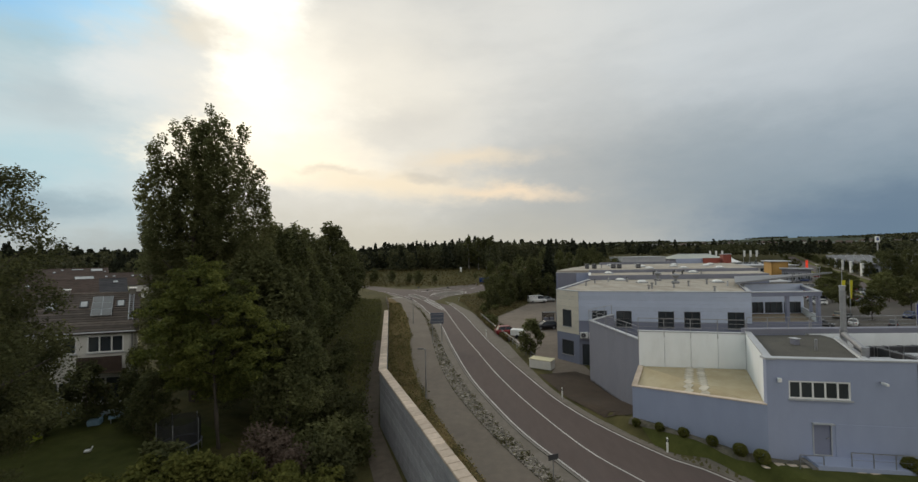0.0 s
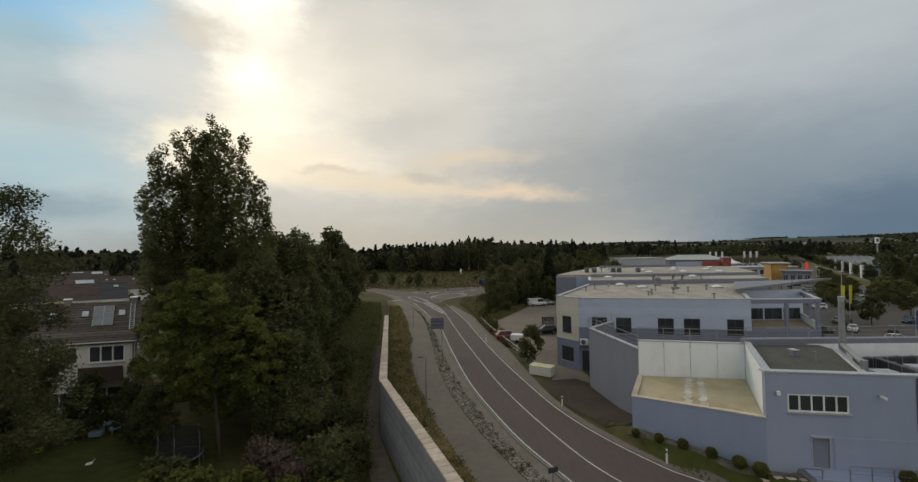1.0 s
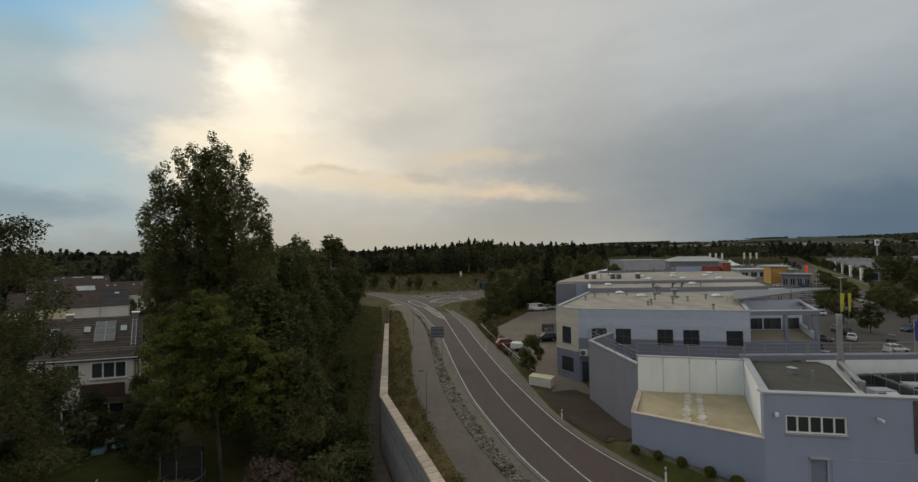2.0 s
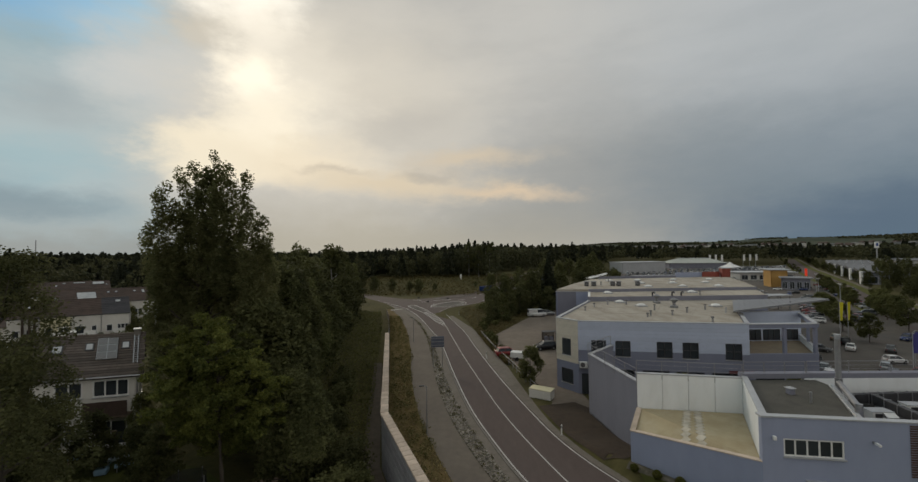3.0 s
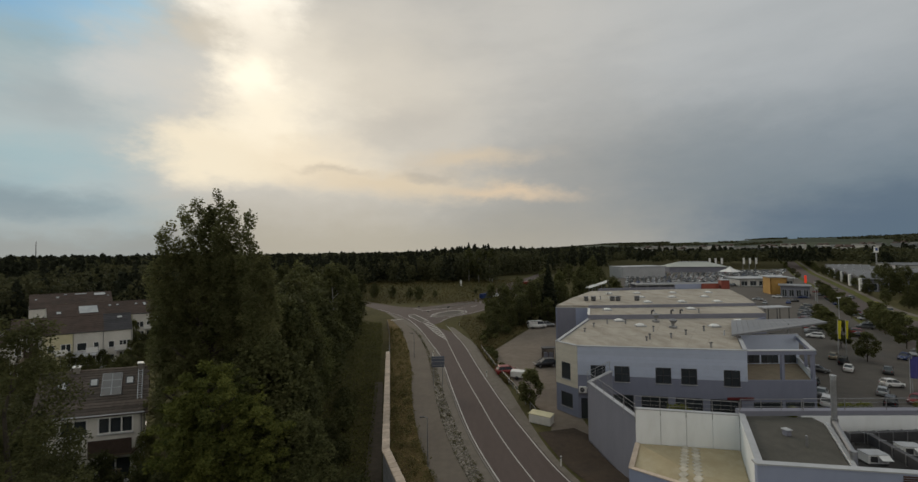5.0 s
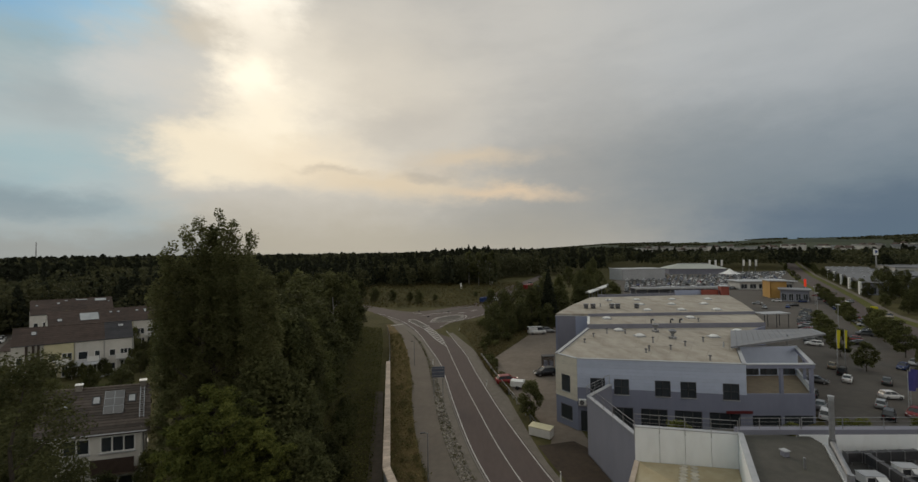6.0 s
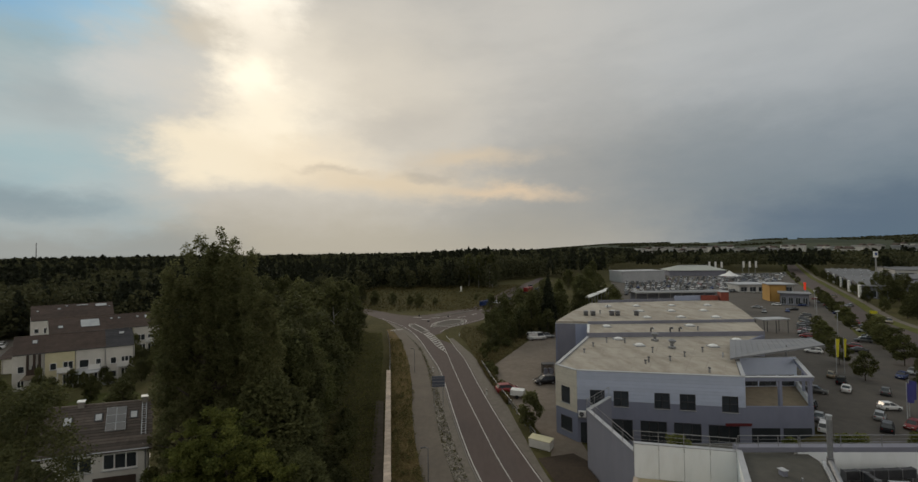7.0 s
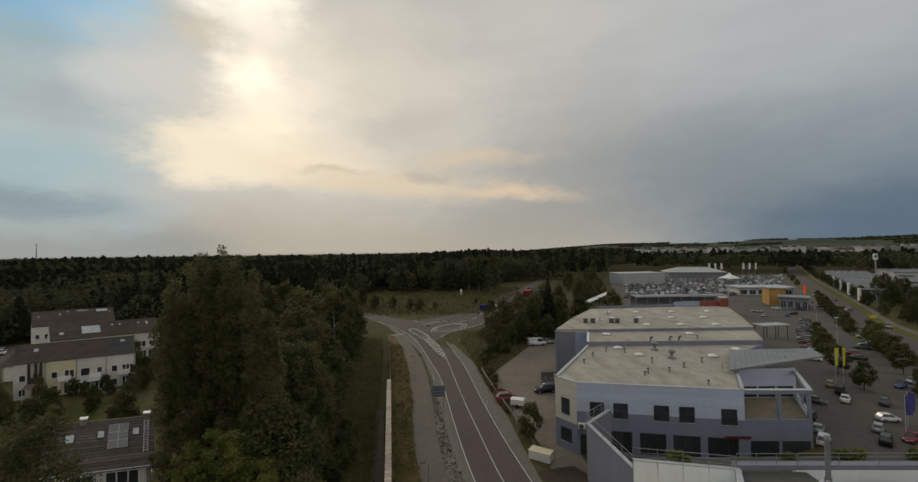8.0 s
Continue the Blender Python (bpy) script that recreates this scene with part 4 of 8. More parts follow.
def dome(x, y, z, sx, sy, height=0.35):
    t = thing("roof_dome", (x, y, z), 0, "pale plastic dome skylight on the flat roof", "skylight", "domes on the roof")
    part("curb", box(-sx / 2, sx / 2, -sy / 2, sy / 2, 0, 0.2, 0.03), COPING, t)
    bm = bmesh.new()
    bmesh.ops.create_uvsphere(bm, u_segments=12, v_segments=8, radius=1.0, matrix=Matrix.Diagonal((sx * 0.46, sy * 0.46, height, 1)))
    bmesh.ops.delete(bm, geom=[v for v in bm.verts if v.co.z < -0.02], context="VERTS")
    for v in bm.verts:
        v.co.z += 0.19
    part("dome", bm, PLASTIC_WHITE, t, smooth=True)


for x, y in ((28.3, 62.0), (39.1, 60.7), (26.8, 66.6), (45.5, 64.6)):
    dome(x, y, ROOF - 0.02, 1.5, 1.2, 0.26)
for x, y in ((34.3, 88.6), (40.4, 88.4), (47.3, 88.2), (54.4, 88.0), (38.1, 80.2), (44.9, 80.0), (51.7, 79.4)):
    dome(x, y, ROOF + 1.2, 1.5, 1.2, 0.26)
for x, y in ((36.5, 97.0), (43.4, 97.0), (52.0, 96.8), (60.5, 96.4)):
    dome(x, y, ROOF + 1.15, 1.5, 1.2, 0.26)
for x, y in ((27.6, 74.0), (43.0, 73.6)):
    dome(x, y, ROOF + 0.7, 1.5, 1.2, 0.26)


def vent(x, y, z, h=0.7, r=0.16, cap=True):
    t = thing("roof_vent", (x, y, z), 0, "small metal vent pipe on the flat roof", "vent pipe", "vents on the roof")
    part("pipe", tube((0, 0, 0), (0, 0, h), r, sides=10), METAL, t)
    if cap:
        part("cap", tube((0, 0, h + 0.05), (0, 0, h + 0.16), r * 1.7, r * 1.2, sides=10), DARK_METAL, t)


def dish(x, y, z, turn):
    t = thing("roof_fan", (x, y, z), turn, "grey square roof extractor with flared hood on legs", "roof extractor", "extractors on the roof")
    part("base", box(-0.4, 0.4, -0.4, 0.4, 0, 0.35, 0.03), METAL, t)
    part("stem", tube((0, 0, 0.35), (0, 0, 0.9), 0.22), METAL_ROOF, t)
    bm = bmesh.new()
    add_tube(bm, (0, 0, 0.8), (0, 0, 1.25), 0.3, 0.74, sides=4)
    add_tube(bm, (0, 0, 1.25), (0, 0, 1.5), 0.62, 0.1, sides=8)
    part("hood", bm, METAL_ROOF, t)


def cowl(x, y, z):
    t = thing("roof_cowl", (x, y, z), random.uniform(-6, 6), "squat dark ventilation cowl with a flat cap", "roof vent", "cowls on the roof")
    part("box", box(-0.38, 0.38, -0.38, 0.38, 0, 0.85, 0.03), DARK_METAL, t)
    for k in range(3):
        part("louvre", box(-0.42, 0.42, -0.42, 0.42, 0.3 + k * 0.17, 0.36 + k * 0.17, 0), METAL_ROOF, t)
    part("cap", box(-0.5, 0.5, -0.5, 0.5, 0.92, 1.0, 0.02), METAL_ROOF, t)


def swan_neck(x, y, z):
    t = thing("bent_pipe", (x, y, z), 0, "small dark bent vent pipe at the roof step", "vent pipe", "bent pipes on the roof")
    part("riser", tube((0, 0, 0), (0, 0, 0.55), 0.13, sides=8), DARK_METAL, t)
    part("bend", tube((-0.05, 0, 0.55), (0.38, 0, 0.68), 0.14, sides=8), DARK_METAL, t)
    part("mouth", tube((0.38, 0, 0.72), (0.46, 0, 0.42), 0.15, sides=8), COPING, t)


for x, y in ((21.0, 62.0), (24.0, 64.4), (26.8, 63.9), (24.6, 52.0), (25.4, 52.8), (28.3, 57.7), (28.6, 53.4), (31.6, 55.2), (30.6, 48.0), (18.4, 58.2), (35.6, 57.6)):
    vent(x, y, 8.78, random.uniform(0.4, 0.7), 0.12)
for x, y in ((26.9, 84.2), (28.4, 84.1), (32.3, 83.8), (33.5, 83.7), (37.4, 83.5)):
    cowl(x, y, 10.0)
for x, y in ((33.5, 69.0), (36.9, 69.0), (38.5, 69.0)):
    swan_neck(x, y, 9.5)
for x, y in ((30.6, 86.0), (35.4, 94.5), (42.0, 69.4)):
    vent(x, y, 10.0 if y > 80 else 9.5, 0.6, 0.12)
dish(32.3, 65.1, 8.78, 20)
dish(32.4, 60.0, 8.78, 30)


# ---- the grey annexe in front ----
annexe = thing("annexe_building", label="grey-blue rendered annexe with stepped flat roofs and a sandy terrace roof", category="annexe building")
TL, TR, HR = (13.45, 31.6), (18.65, 24.55), (27.6, 23.1)
BL, BR = (15.05, 33.9), (22.9, 32.2)
G0, G1 = (13.9, 43.2), (17.8, 47.0)


def annexe_build():
    # low front with the sandy terrace roof, its parapet rising towards the tall part
    def raking(p, q, za, zb, name, mat, lo, y0, y1, label=""):
        m_, l_ = along(p, q)
        bm = bmesh.new()
        for v in add_box(bm, 0.0, l_, y0, y1, lo or 0.0, 1.0):
            v.co.z = (za if v.co.x < l_ / 2 else zb) + (0.07 if lo is None else 0.0) if v.co.z > 0.5 else ((za if v.co.x < l_ / 2 else zb) if lo is None else lo)
            v.co = m_ @ v.co
        part(name, bm, mat, annexe, label)

    raking(TL, TR, 3.3, 4.45, "wall", RENDER_BLUE, -0.2, 0.0, 0.3)
    raking(BL, TL, 4.2, 3.3, "wall", RENDER_BLUE, -0.2, 0.0, 0.3)
    raking(TL, TR, 3.3, 4.45, "coping", CAPSTONE, None, -0.05, 0.35)
    raking(BL, TL, 4.2, 3.3, "coping", CAPSTONE, None, -0.05, 0.35)
    inner = [(13.8, 31.7), (18.82, 24.9), (22.8, 32.1), (15.2, 33.8)]
    bm = bmesh.new()
    add_prism(bm, [inner[0], inner[1], inner[3]], [2.6] * 3, [3.2, 4.3, 4.2])
    add_prism(bm, [inner[1], inner[2], inner[3]], [2.6] * 3, [4.3, 4.32, 4.2])
    bmesh.ops.remove_doubles(bm, verts=bm.verts, dist=0.001)
    part("terrace_roof", bm, ROOF_SAND, annexe, "sand-coloured terrace roof")
    # white rear wall in panels, with joints
    mw, lw = along(BL, BR)
    n = 4
    for i in range(n):
        part("wall_panel", box(i * lw / n + 0.015, (i + 1) * lw / n - 0.015, 0.0, 0.28, 3.8, 7.1, 0.01, mw), WHITE, annexe, "white rendered wall panel")
    part("coping", box(-0.02, lw, -0.05, 0.34, 7.1, 7.17, 0, mw), COPING, annexe)
    # side wall of the tall part
    ms, ls = along(TR, BR)
    part("wall", box(0.32, ls, 0.0, -0.3, 0.0, 7.25, 0, ms), WHITE, annexe)
    part("coping", box(0.0, ls, -0.36, 0.06, 7.25, 7.33, 0, ms), COPING, annexe)
    # tall front
    mh, lh = along(TR, HR)
    win = (1.2, 4.5, 4.9, 5.98)
    door = (2.45, 3.35, 1.6, 3.45)
    niche = (3.35, 9.1, 0.5, 3.1)
    part("wall", wall_mesh(TR, HR, -0.2, 7.25, 0.32, [win, door]), RENDER_BLUE, annexe)
    part("coping", box(-0.05, lh, -0.06, 0.4, 7.25, 7.33, 0, mh), COPING, annexe)
    window_unit(TR, HR, win, annexe, PLASTIC_WHITE, panes=5, bar=0.09, proud=0.03, depth=0.16)
    part("door", box(door[0], door[1], 0.05, 0.12, door[2], door[3], 0.01, mh), RENDER_STOREY, annexe, "closed blue-grey steel door")
    part("lintel", box(door[0] - 0.1, door[1] + 0.1, -0.25, 0.0, 3.5, 3.55, 0, mh), COPING, annexe)
    part("door_frame", bmesh_frame(door[0] - 0.06, door[1] + 0.06, door[2], door[3] + 0.06, -0.03, 0.03, 0.06, mh), COPING, annexe)
    part("door_handle", box(door[1] - 0.2, door[1] - 0.08, -0.02, 0.05, 2.6, 2.66, 0.01, mh), METAL, annexe)
    # ramp and low retaining wall at the door
    part("landing", box(1.9, 6.9, -1.2, 0.0, 0.0, 1.58, 0.02, mh), RENDER_BLUE, annexe)
    part("wall_field", box(3.6, 9.0, -0.03, 0.0, 0.7, 3.5, 0.005, mh), RENDER_BLUE, annexe, "shallow grey wall field")
    for k in range(4):
        part("step", box(1.9 - (k + 1) * 0.3, 1.9 - k * 0.3, -1.2, 0.0, 0.0, 1.58 - (k + 1) * 0.16, 0.01, mh), KERB, annexe)
    # roof of the tall part
    roof = [(18.85, 24.85), (24.1, 23.98), (28.4, 30.6), (28.5, 31.8), (22.95, 32.0)]
    part("roof", prism(roof, 6.6, 7.05), ROOF_DARK, annexe, "dark gravelled flat roof")
    # plant area behind a white parapet
    part("plant_floor", prism([(24.4, 23.9), (46, 20.8), (48, 31.4), (28.7, 31.8), (28.6, 30.6)], 4.9, 5.4), ROOF_BLACK, annexe, "dark felted plant roof")
    part("wall", wall_mesh(HR, (46, 20.4), -0.2, 7.25, 0.32), RENDER_BLUE, annexe)
    part("coping", wall_mesh(HR, (46, 20.4), 7.25, 7.33, 0.4), COPING, annexe)
    part("parapet", wall_mesh((27.8, 32.0), (48, 31.5), 4.5, 7.1, 0.35), WHITE, annexe, "white parapet wall")
    part("coping", wall_mesh((22.95, 32.25), (48, 31.6), 7.1, 7.5, 0.55, (), 0.1), RENDER_DARK, annexe, "dark grey parapet cap")
    part("upstand", wall_mesh((24.2, 23.9), (28.5, 30.6), 5.4, 7.12, -0.2), WHITE, annexe, "white upstand beside the dark roof")
    part("coping", wall_mesh((24.2, 23.9), (28.5, 30.6), 7.12, 7.17, -0.24), COPING, annexe)
    part("coping", box(-0.08, 0.5, -0.07, 0.5, 7.22, 7.336, 0, mh), COPING, annexe)
    # brown slats at the far end of the tall front
    for k in range(22):
        part("slat", box(7.9, 8.98, -0.06, -0.01, 4.1 + k * 0.14, 4.19 + k * 0.14, 0.008, mh), BROWN_SLAT, annexe, "dark brown timber slat")
    # wind posts that hold the railing to the white wall
    # slate-grey wall of the entrance court
    part("wall", wall_mesh(G0, BL, -0.2, 6.4, 0.3), RENDER_DARK, annexe, "slate grey wall")
    mg, lg = along(G0, BL)
    part("coping", box(-0.05, lg, -0.06, 0.36, 6.4, 6.47, 0, mg), COPING, annexe)
    mg, lg = along(G1, G0)
    part("wall", box(0, lg, 0.0, 0.3, -0.2, 6.4, 0, mg), RENDER_DARK, annexe)
    part("coping", box(0, lg, -0.06, 0.36, 6.4, 6.47, 0, mg), COPING, annexe)
    part("court_floor", prism([G0, BL, BR, (25.5, 32.9), (30, 44), G1], -0.1, 0.2), PAVING, annexe)


annexe_build()
railing(BL, BR, 7.17, 1.05, "thin steel railing on the white wall's coping", brackets=0.5)
railing((23.1, 32.3), (28.0, 32.15), 7.5, 0.9, "thin steel railing along the roof edge", brackets=0.3)
railing((28.1, 32.1), (48, 31.6), 7.5, 0.95, "thin steel railing on the white parapet", gap=3.2, brackets=0.7)
railing(G0, BL, 6.47, 1.05, "steel railing on the slate grey wall", brackets=0.5)
railing(G1, G0, 6.47, 1.05, "steel railing on the slate grey wall", brackets=0.4)


# ---- houses in the gardens ----
def house(name, left, right, ridge, eave, base, half, wall_mat, roof_mat, label, group="", front=(), gable=(), courses=12, chimney=(), skylights=(), solar=None, over=0.35, skew=0.0):
    """A gabled house whose ridge runs between two plan points. front: windows (x, z, width, height, panes) on the side to the right of left-to-right."""
    m, length = along(left, right)
    m = m @ Matrix(((1, -skew, 0, 0), (0, 1, 0, 0), (0, 0, 1, 0), (0, 0, 0, 1)))  # end walls not square to the front
    h = thing(name, (0, 0, 0), 0, label, "house", group)

    def at(x, y):
        v = m @ Vector((x, y, 0))
        return (v.x, v.y)

    fl, fr, br, bl = at(0, -half), at(length, -half), at(length, half), at(0, half)
    holes = [(x, x + w, z, z + t) for x, z, w, t, _ in front]
    part("wall", wall_mesh(fl, fr, base, eave, 0.3, holes), wall_mat, h)
    for (x, z, w, t, n), hole in zip(front, holes):
        window_unit(fl, fr, hole, h, PLASTIC_WHITE, panes=n, bar=0.09)
    part("wall", wall_mesh(br, bl, base, eave, 0.3), wall_mat, h)
    for p, q, is_right in ((fr, br, True), (bl, fl, False)):
        mg, lg = along(p, q)
        gh = [(x, x + w, z, z + t) for x, z, w, t, _ in gable] if is_right else []
        part("wall", wall_mesh(p, q, base, eave, 0.3, gh), wall_mat, h)
        if is_right:
            for (x, z, w, t, n), hole in zip(gable, gh):
                window_unit(p, q, hole, h, PLASTIC_WHITE, panes=n, bar=0.09)
        bm = bmesh.new()
        a = [bm.verts.new(mg @ Vector(v)) for v in ((0, 0, eave), (lg, 0, eave), (lg / 2, 0, ridge - 0.15))]
        b = [bm.verts.new(mg @ Vector(v)) for v in ((0, 0.3, eave), (lg, 0.3, eave), (lg / 2, 0.3, ridge - 0.15))]
        bm.faces.new(a), bm.faces.new(b[::-1])
        for i in range(3):
            bm.faces.new((a[i], a[(i + 1) % 3], b[(i + 1) % 3], b[i]))
        part("gable", bm, wall_mat, h)
    pitch = math.atan2(ridge - eave, half)
    slope = math.hypot(ridge - eave, half) + over
    for side in (-1, 1):
        base_m = m @ Matrix.Translation((0, 0, ridge)) @ Matrix.Rotation(-side * pitch if side > 0 else pitch, 4, "X")
        rows_ = courses if side < 0 else 1
        for k in range(rows_):
            a, b = slope * k / rows_, slope * (k + 1) / rows_ + (0.03 if rows_ > 1 else 0)
            y0, y1 = (-b, -a) if side < 0 else (a, b)
            bm = bmesh.new()
            v = add_box(bm, -over, length + over, y0, y1, -0.06, 0.06)
            for vert in bm.verts:
                far = abs(vert.co.y) > (a + b) / 2
                if rows_ > 1:
                    vert.co.z += 0.035 if far else -0.01
                vert.co = base_m @ vert.co
            part("tile_course" if rows_ > 1 else "roof_slope", bm, roof_mat, h)
    part("ridge_cap", tube(m @ Vector((-over, 0, ridge + 0.03)), m @ Vector((length + over, 0, ridge + 0.03)), 0.13, sides=6), roof_mat, h)
    face = m @ Matrix.Translation((0, 0, ridge)) @ Matrix.Rotation(pitch, 4, "X")
    for x, d, w, t in skylights:
        s = part("skylight", box(x, x + w, -d - t, -d, 0.05, 0.16, 0.02, face), DARK_METAL, h)
        part("pane", box(x + 0.1, x + w - 0.1, -d - t + 0.1, -d - 0.1, 0.16, 0.175, 0, face), LIT_SKYLIGHT_GLASS, s)
    if solar:
        x, d, w, t = solar
        s = part("solar_collector", box(x, x + w, -d - t, -d, 0.08, 0.2, 0.01, face), METAL, h)
        for i in range(2):
            for j in range(3):
                part("pane", box(x + i * w / 2 + 0.04, x + (i + 1) * w / 2 - 0.04, -d - t + j * t / 3 + 0.04, -d - t + (j + 1) * t / 3 - 0.04, 0.2, 0.215, 0, face), SOLAR, s)
    for x in chimney:
        c = part("chimney", box(x, x + 0.5, -0.25, 0.25, ridge - 0.5, ridge + 0.4, 0.02, m), KERB, h)
        part("chimney_cap", box(x - 0.06, x + 0.56, -0.31, 0.31, ridge + 0.42, ridge + 0.5, 0.01, m), PLASTIC_WHITE, c)
    return h, m, face, (fl, fr)


def garden_house():
    front = [(1.6, 6.35, 1.9, 1.3, 2), (4.2, 6.35, 2.5, 1.35, 3), (1.5, 3.0, 1.6, 1.2, 2), (4.3, 2.4, 2.3, 2.0, 2)]
    h, m, face, (fl, fr) = house("house", (-36.1, 34.0), (-28.9, 35.8), 10.75, 8.1, 2.2, 3.4, HOUSE_WHITE, ROOF_TILE,
                                 "white rendered house with brown tiled roof and rooftop solar panels", front=front, gable=((1.2, 5.4, 0.9, 1.6, 1), (4.0, 5.4, 1.0, 1.2, 1)), courses=17,
                                 chimney=(2.0, 6.9), skylights=((1.0, 1.05, 0.8, 0.9), (3.35, 0.95, 0.65, 0.8), (6.0, 0.95, 0.65, 0.8)), solar=(4.25, 0.5, 1.5, 2.3), skew=0.42)
    l = part("ladder", box(6.92, 6.98, -3.4, -0.3, 0.16, 0.2, 0, face), METAL, h, "metal roof ladder")
    part("ladder_rail", box(7.24, 7.30, -3.4, -0.3, 0.16, 0.2, 0, face), METAL, l)
    for k in range(13):
        part("rung", box(6.98, 7.24, -0.5 - k * 0.23, -0.46 - k * 0.23, 0.165, 0.2, 0, face), METAL, l)
    mf, _ = along(fl, fr)
    b = part("balcony", box(4.0, 7.0, -0.9, -0.84, 5.0, 6.2, 0.01, mf), TIMBER, h, "dark wooden balcony front")
    part("balcony_floor", box(4.0, 7.0, -0.9, 0.0, 4.88, 5.0, 0, mf), WOOD, b)
    part("gutter", tube(mf @ Vector((-0.3, -0.4, 8.0)), mf @ Vector((7.7, -0.4, 8.0)), 0.07), METAL, h)
    part("downpipe", tube(mf @ Vector((7.3, -0.06, 2.2)), mf @ Vector((7.3, -0.06, 8.0)), 0.05), METAL, h)


garden_house()


def bay_front(kind, x, w, base):
    """Openings of one bay of a terraced house: x, z, width, height, panes."""
    up, lo = base + 3.15, base + 0.55
    return {"small": [(x + w * 0.26, up - 0.1, w * 0.48, 1.25, 1), (x + w * 0.26, lo, w * 0.48, 1.25, 1)],
            "pair": [(x + w * 0.14, up - 0.2, w * 0.72, 1.45, 2), (x + w * 0.12, base + 0.15, w * 0.76, 1.95, 3)],
            "tall": [(x + w * 0.3, up - 0.5, w * 0.42, 1.7, 1), (x + w * 0.2, base + 0.15, w * 0.6, 1.95, 2)],
            "wide": [(x + w * 0.14, up - 0.25, w * 0.72, 1.5, 1), (x + w * 0.1, base + 0.15, w * 0.8, 1.95, 2)],
            "glazed": [(x + w * 0.06, up - 0.55, w * 0.86, 1.7, 3), (x + w * 0.06, base + 0.15, w * 0.86, 1.95, 3)]}[kind]


def terrace_row(left, right, ridge, eave, base, half, units, group):
    """A row of narrow terraced houses, each a thing of its own with two bays and its own terrace."""
    l, r = Vector(left), Vector(right)
    n = len(units)
    for i, (wall_mat, roof_mat, words, sky, bays, extra) in enumerate(units):
        p, q = l.lerp(r, i / n), l.lerp(r, (i + 1) / n)
        w = (q - p).length
        front = bay_front(bays[0], 0.1, w / 2 - 0.1, base) + bay_front(bays[1], w / 2, w / 2 - 0.1, base)
        h, m, face, (fl, fr) = house("terraced_house", tuple(p), tuple(q), ridge, eave, base, half, wall_mat, roof_mat, words, group, front=front, courses=9, over=0.02, skylights=sky, skew=0.3)
        mf, _ = along(fl, fr)
        part("gutter", tube(mf @ Vector((0, -0.1, eave - 0.05)), mf @ Vector((w, -0.1, eave - 0.05)), 0.07, sides=6), DARK_METAL, h)
        part("downpipe", tube(mf @ Vector((w - 0.08, -0.07, base)), mf @ Vector((w - 0.08, -0.07, eave)), 0.045, sides=6), METAL, h)
        for kind, x0, x1, mat in extra:
            if kind == "awning":
                tilt = mf @ pose(x0, 0, base + 2.75, 12, 0, 0)
                a = part("awning", box(0, x1 - x0, -2.3, 0, -0.05, 0.03, 0, tilt), mat, h, "sloping terrace awning")
                for x in (x0 + 0.1, x1 - 0.1):
                    part("post", tube(mf @ Vector((x, -2.1, base - 0.3)), mf @ Vector((x, -2.1, base + 2.28)), 0.05, sides=6), PLASTIC_WHITE, a)
            elif kind == "timber":
                for k in range(int((x1 - x0) / 0.3)):
                    part("timber_board", box(x0 + k * 0.3, x0 + k * 0.3 + 0.27, -0.5, -0.42, base + 2.7, base + 3.7, 0, mf), mat, h)
                for x in (x0, (x0 + x1) / 2, x1 - 0.2):
                    part("timber_post", box(x, x + 0.2, -0.5, -0.02, base + 2.7, eave - 0.1, 0, mf), mat, h)
            elif kind == "balcony":
                b = part("balcony", box(x0, x1, -1.2, -1.12, base + 2.65, base + 3.6, 0, mf), mat, h, "white balcony front")
                part("balcony_floor", box(x0, x1, -1.2, 0, base + 2.5, base + 2.65, 0, mf), COPING, b)
                for x in (x0 + 0.05, x1 - 0.15):
                    part("post", box(x, x + 0.1, -1.15, -1.05, base - 0.2, base + 2.5, 0, mf), mat, b)
            elif kind == "hedge":
                part("garden_wall", box(x0, x1, -4.2, -4.05, base - 0.6, base + 0.7, 0.02, mf), mat, h)


W, K, P = HOUSE_WHITE, HOUSE_CREAM, PLASTIC_WHITE
ROW_WORDS = "white terraced house with brown tiled roof"
terrace_row((-80.3, 70.8), (-65.3, 78.5), 9.66, 7.0, 0.7, 3.1, [
    (W, ROOF_TILE_FAR, "white terraced house with brown timber loggia and beige awning", ((2.4, 1.0, 0.8, 0.9),), ("small", "pair"), (("timber", 1.95, 3.7, TIMBER), ("awning", 1.8, 3.75, WOOD))),
    (K, ROOF_TILE_FAR, "pale yellow terraced house with brown tiled roof", (), ("small", "pair"), (("balcony", 1.95, 3.7, P),)),
    (W, ROOF_TILE_FAR, "white terraced house with a long pale awning over its terrace", (), ("wide", "tall"), (("awning", 0.1, 3.7, COPING), ("balcony", 2.0, 3.7, P))),
    (W, ROOF_SLATE, "white terraced house with dark slate roof and white balcony", ((2.0, 0.6, 0.9, 0.7),), ("small", "glazed"), (("balcony", 1.9, 3.8, P), ("hedge", 0.4, 3.8, COPING)))], "front terrace of houses")
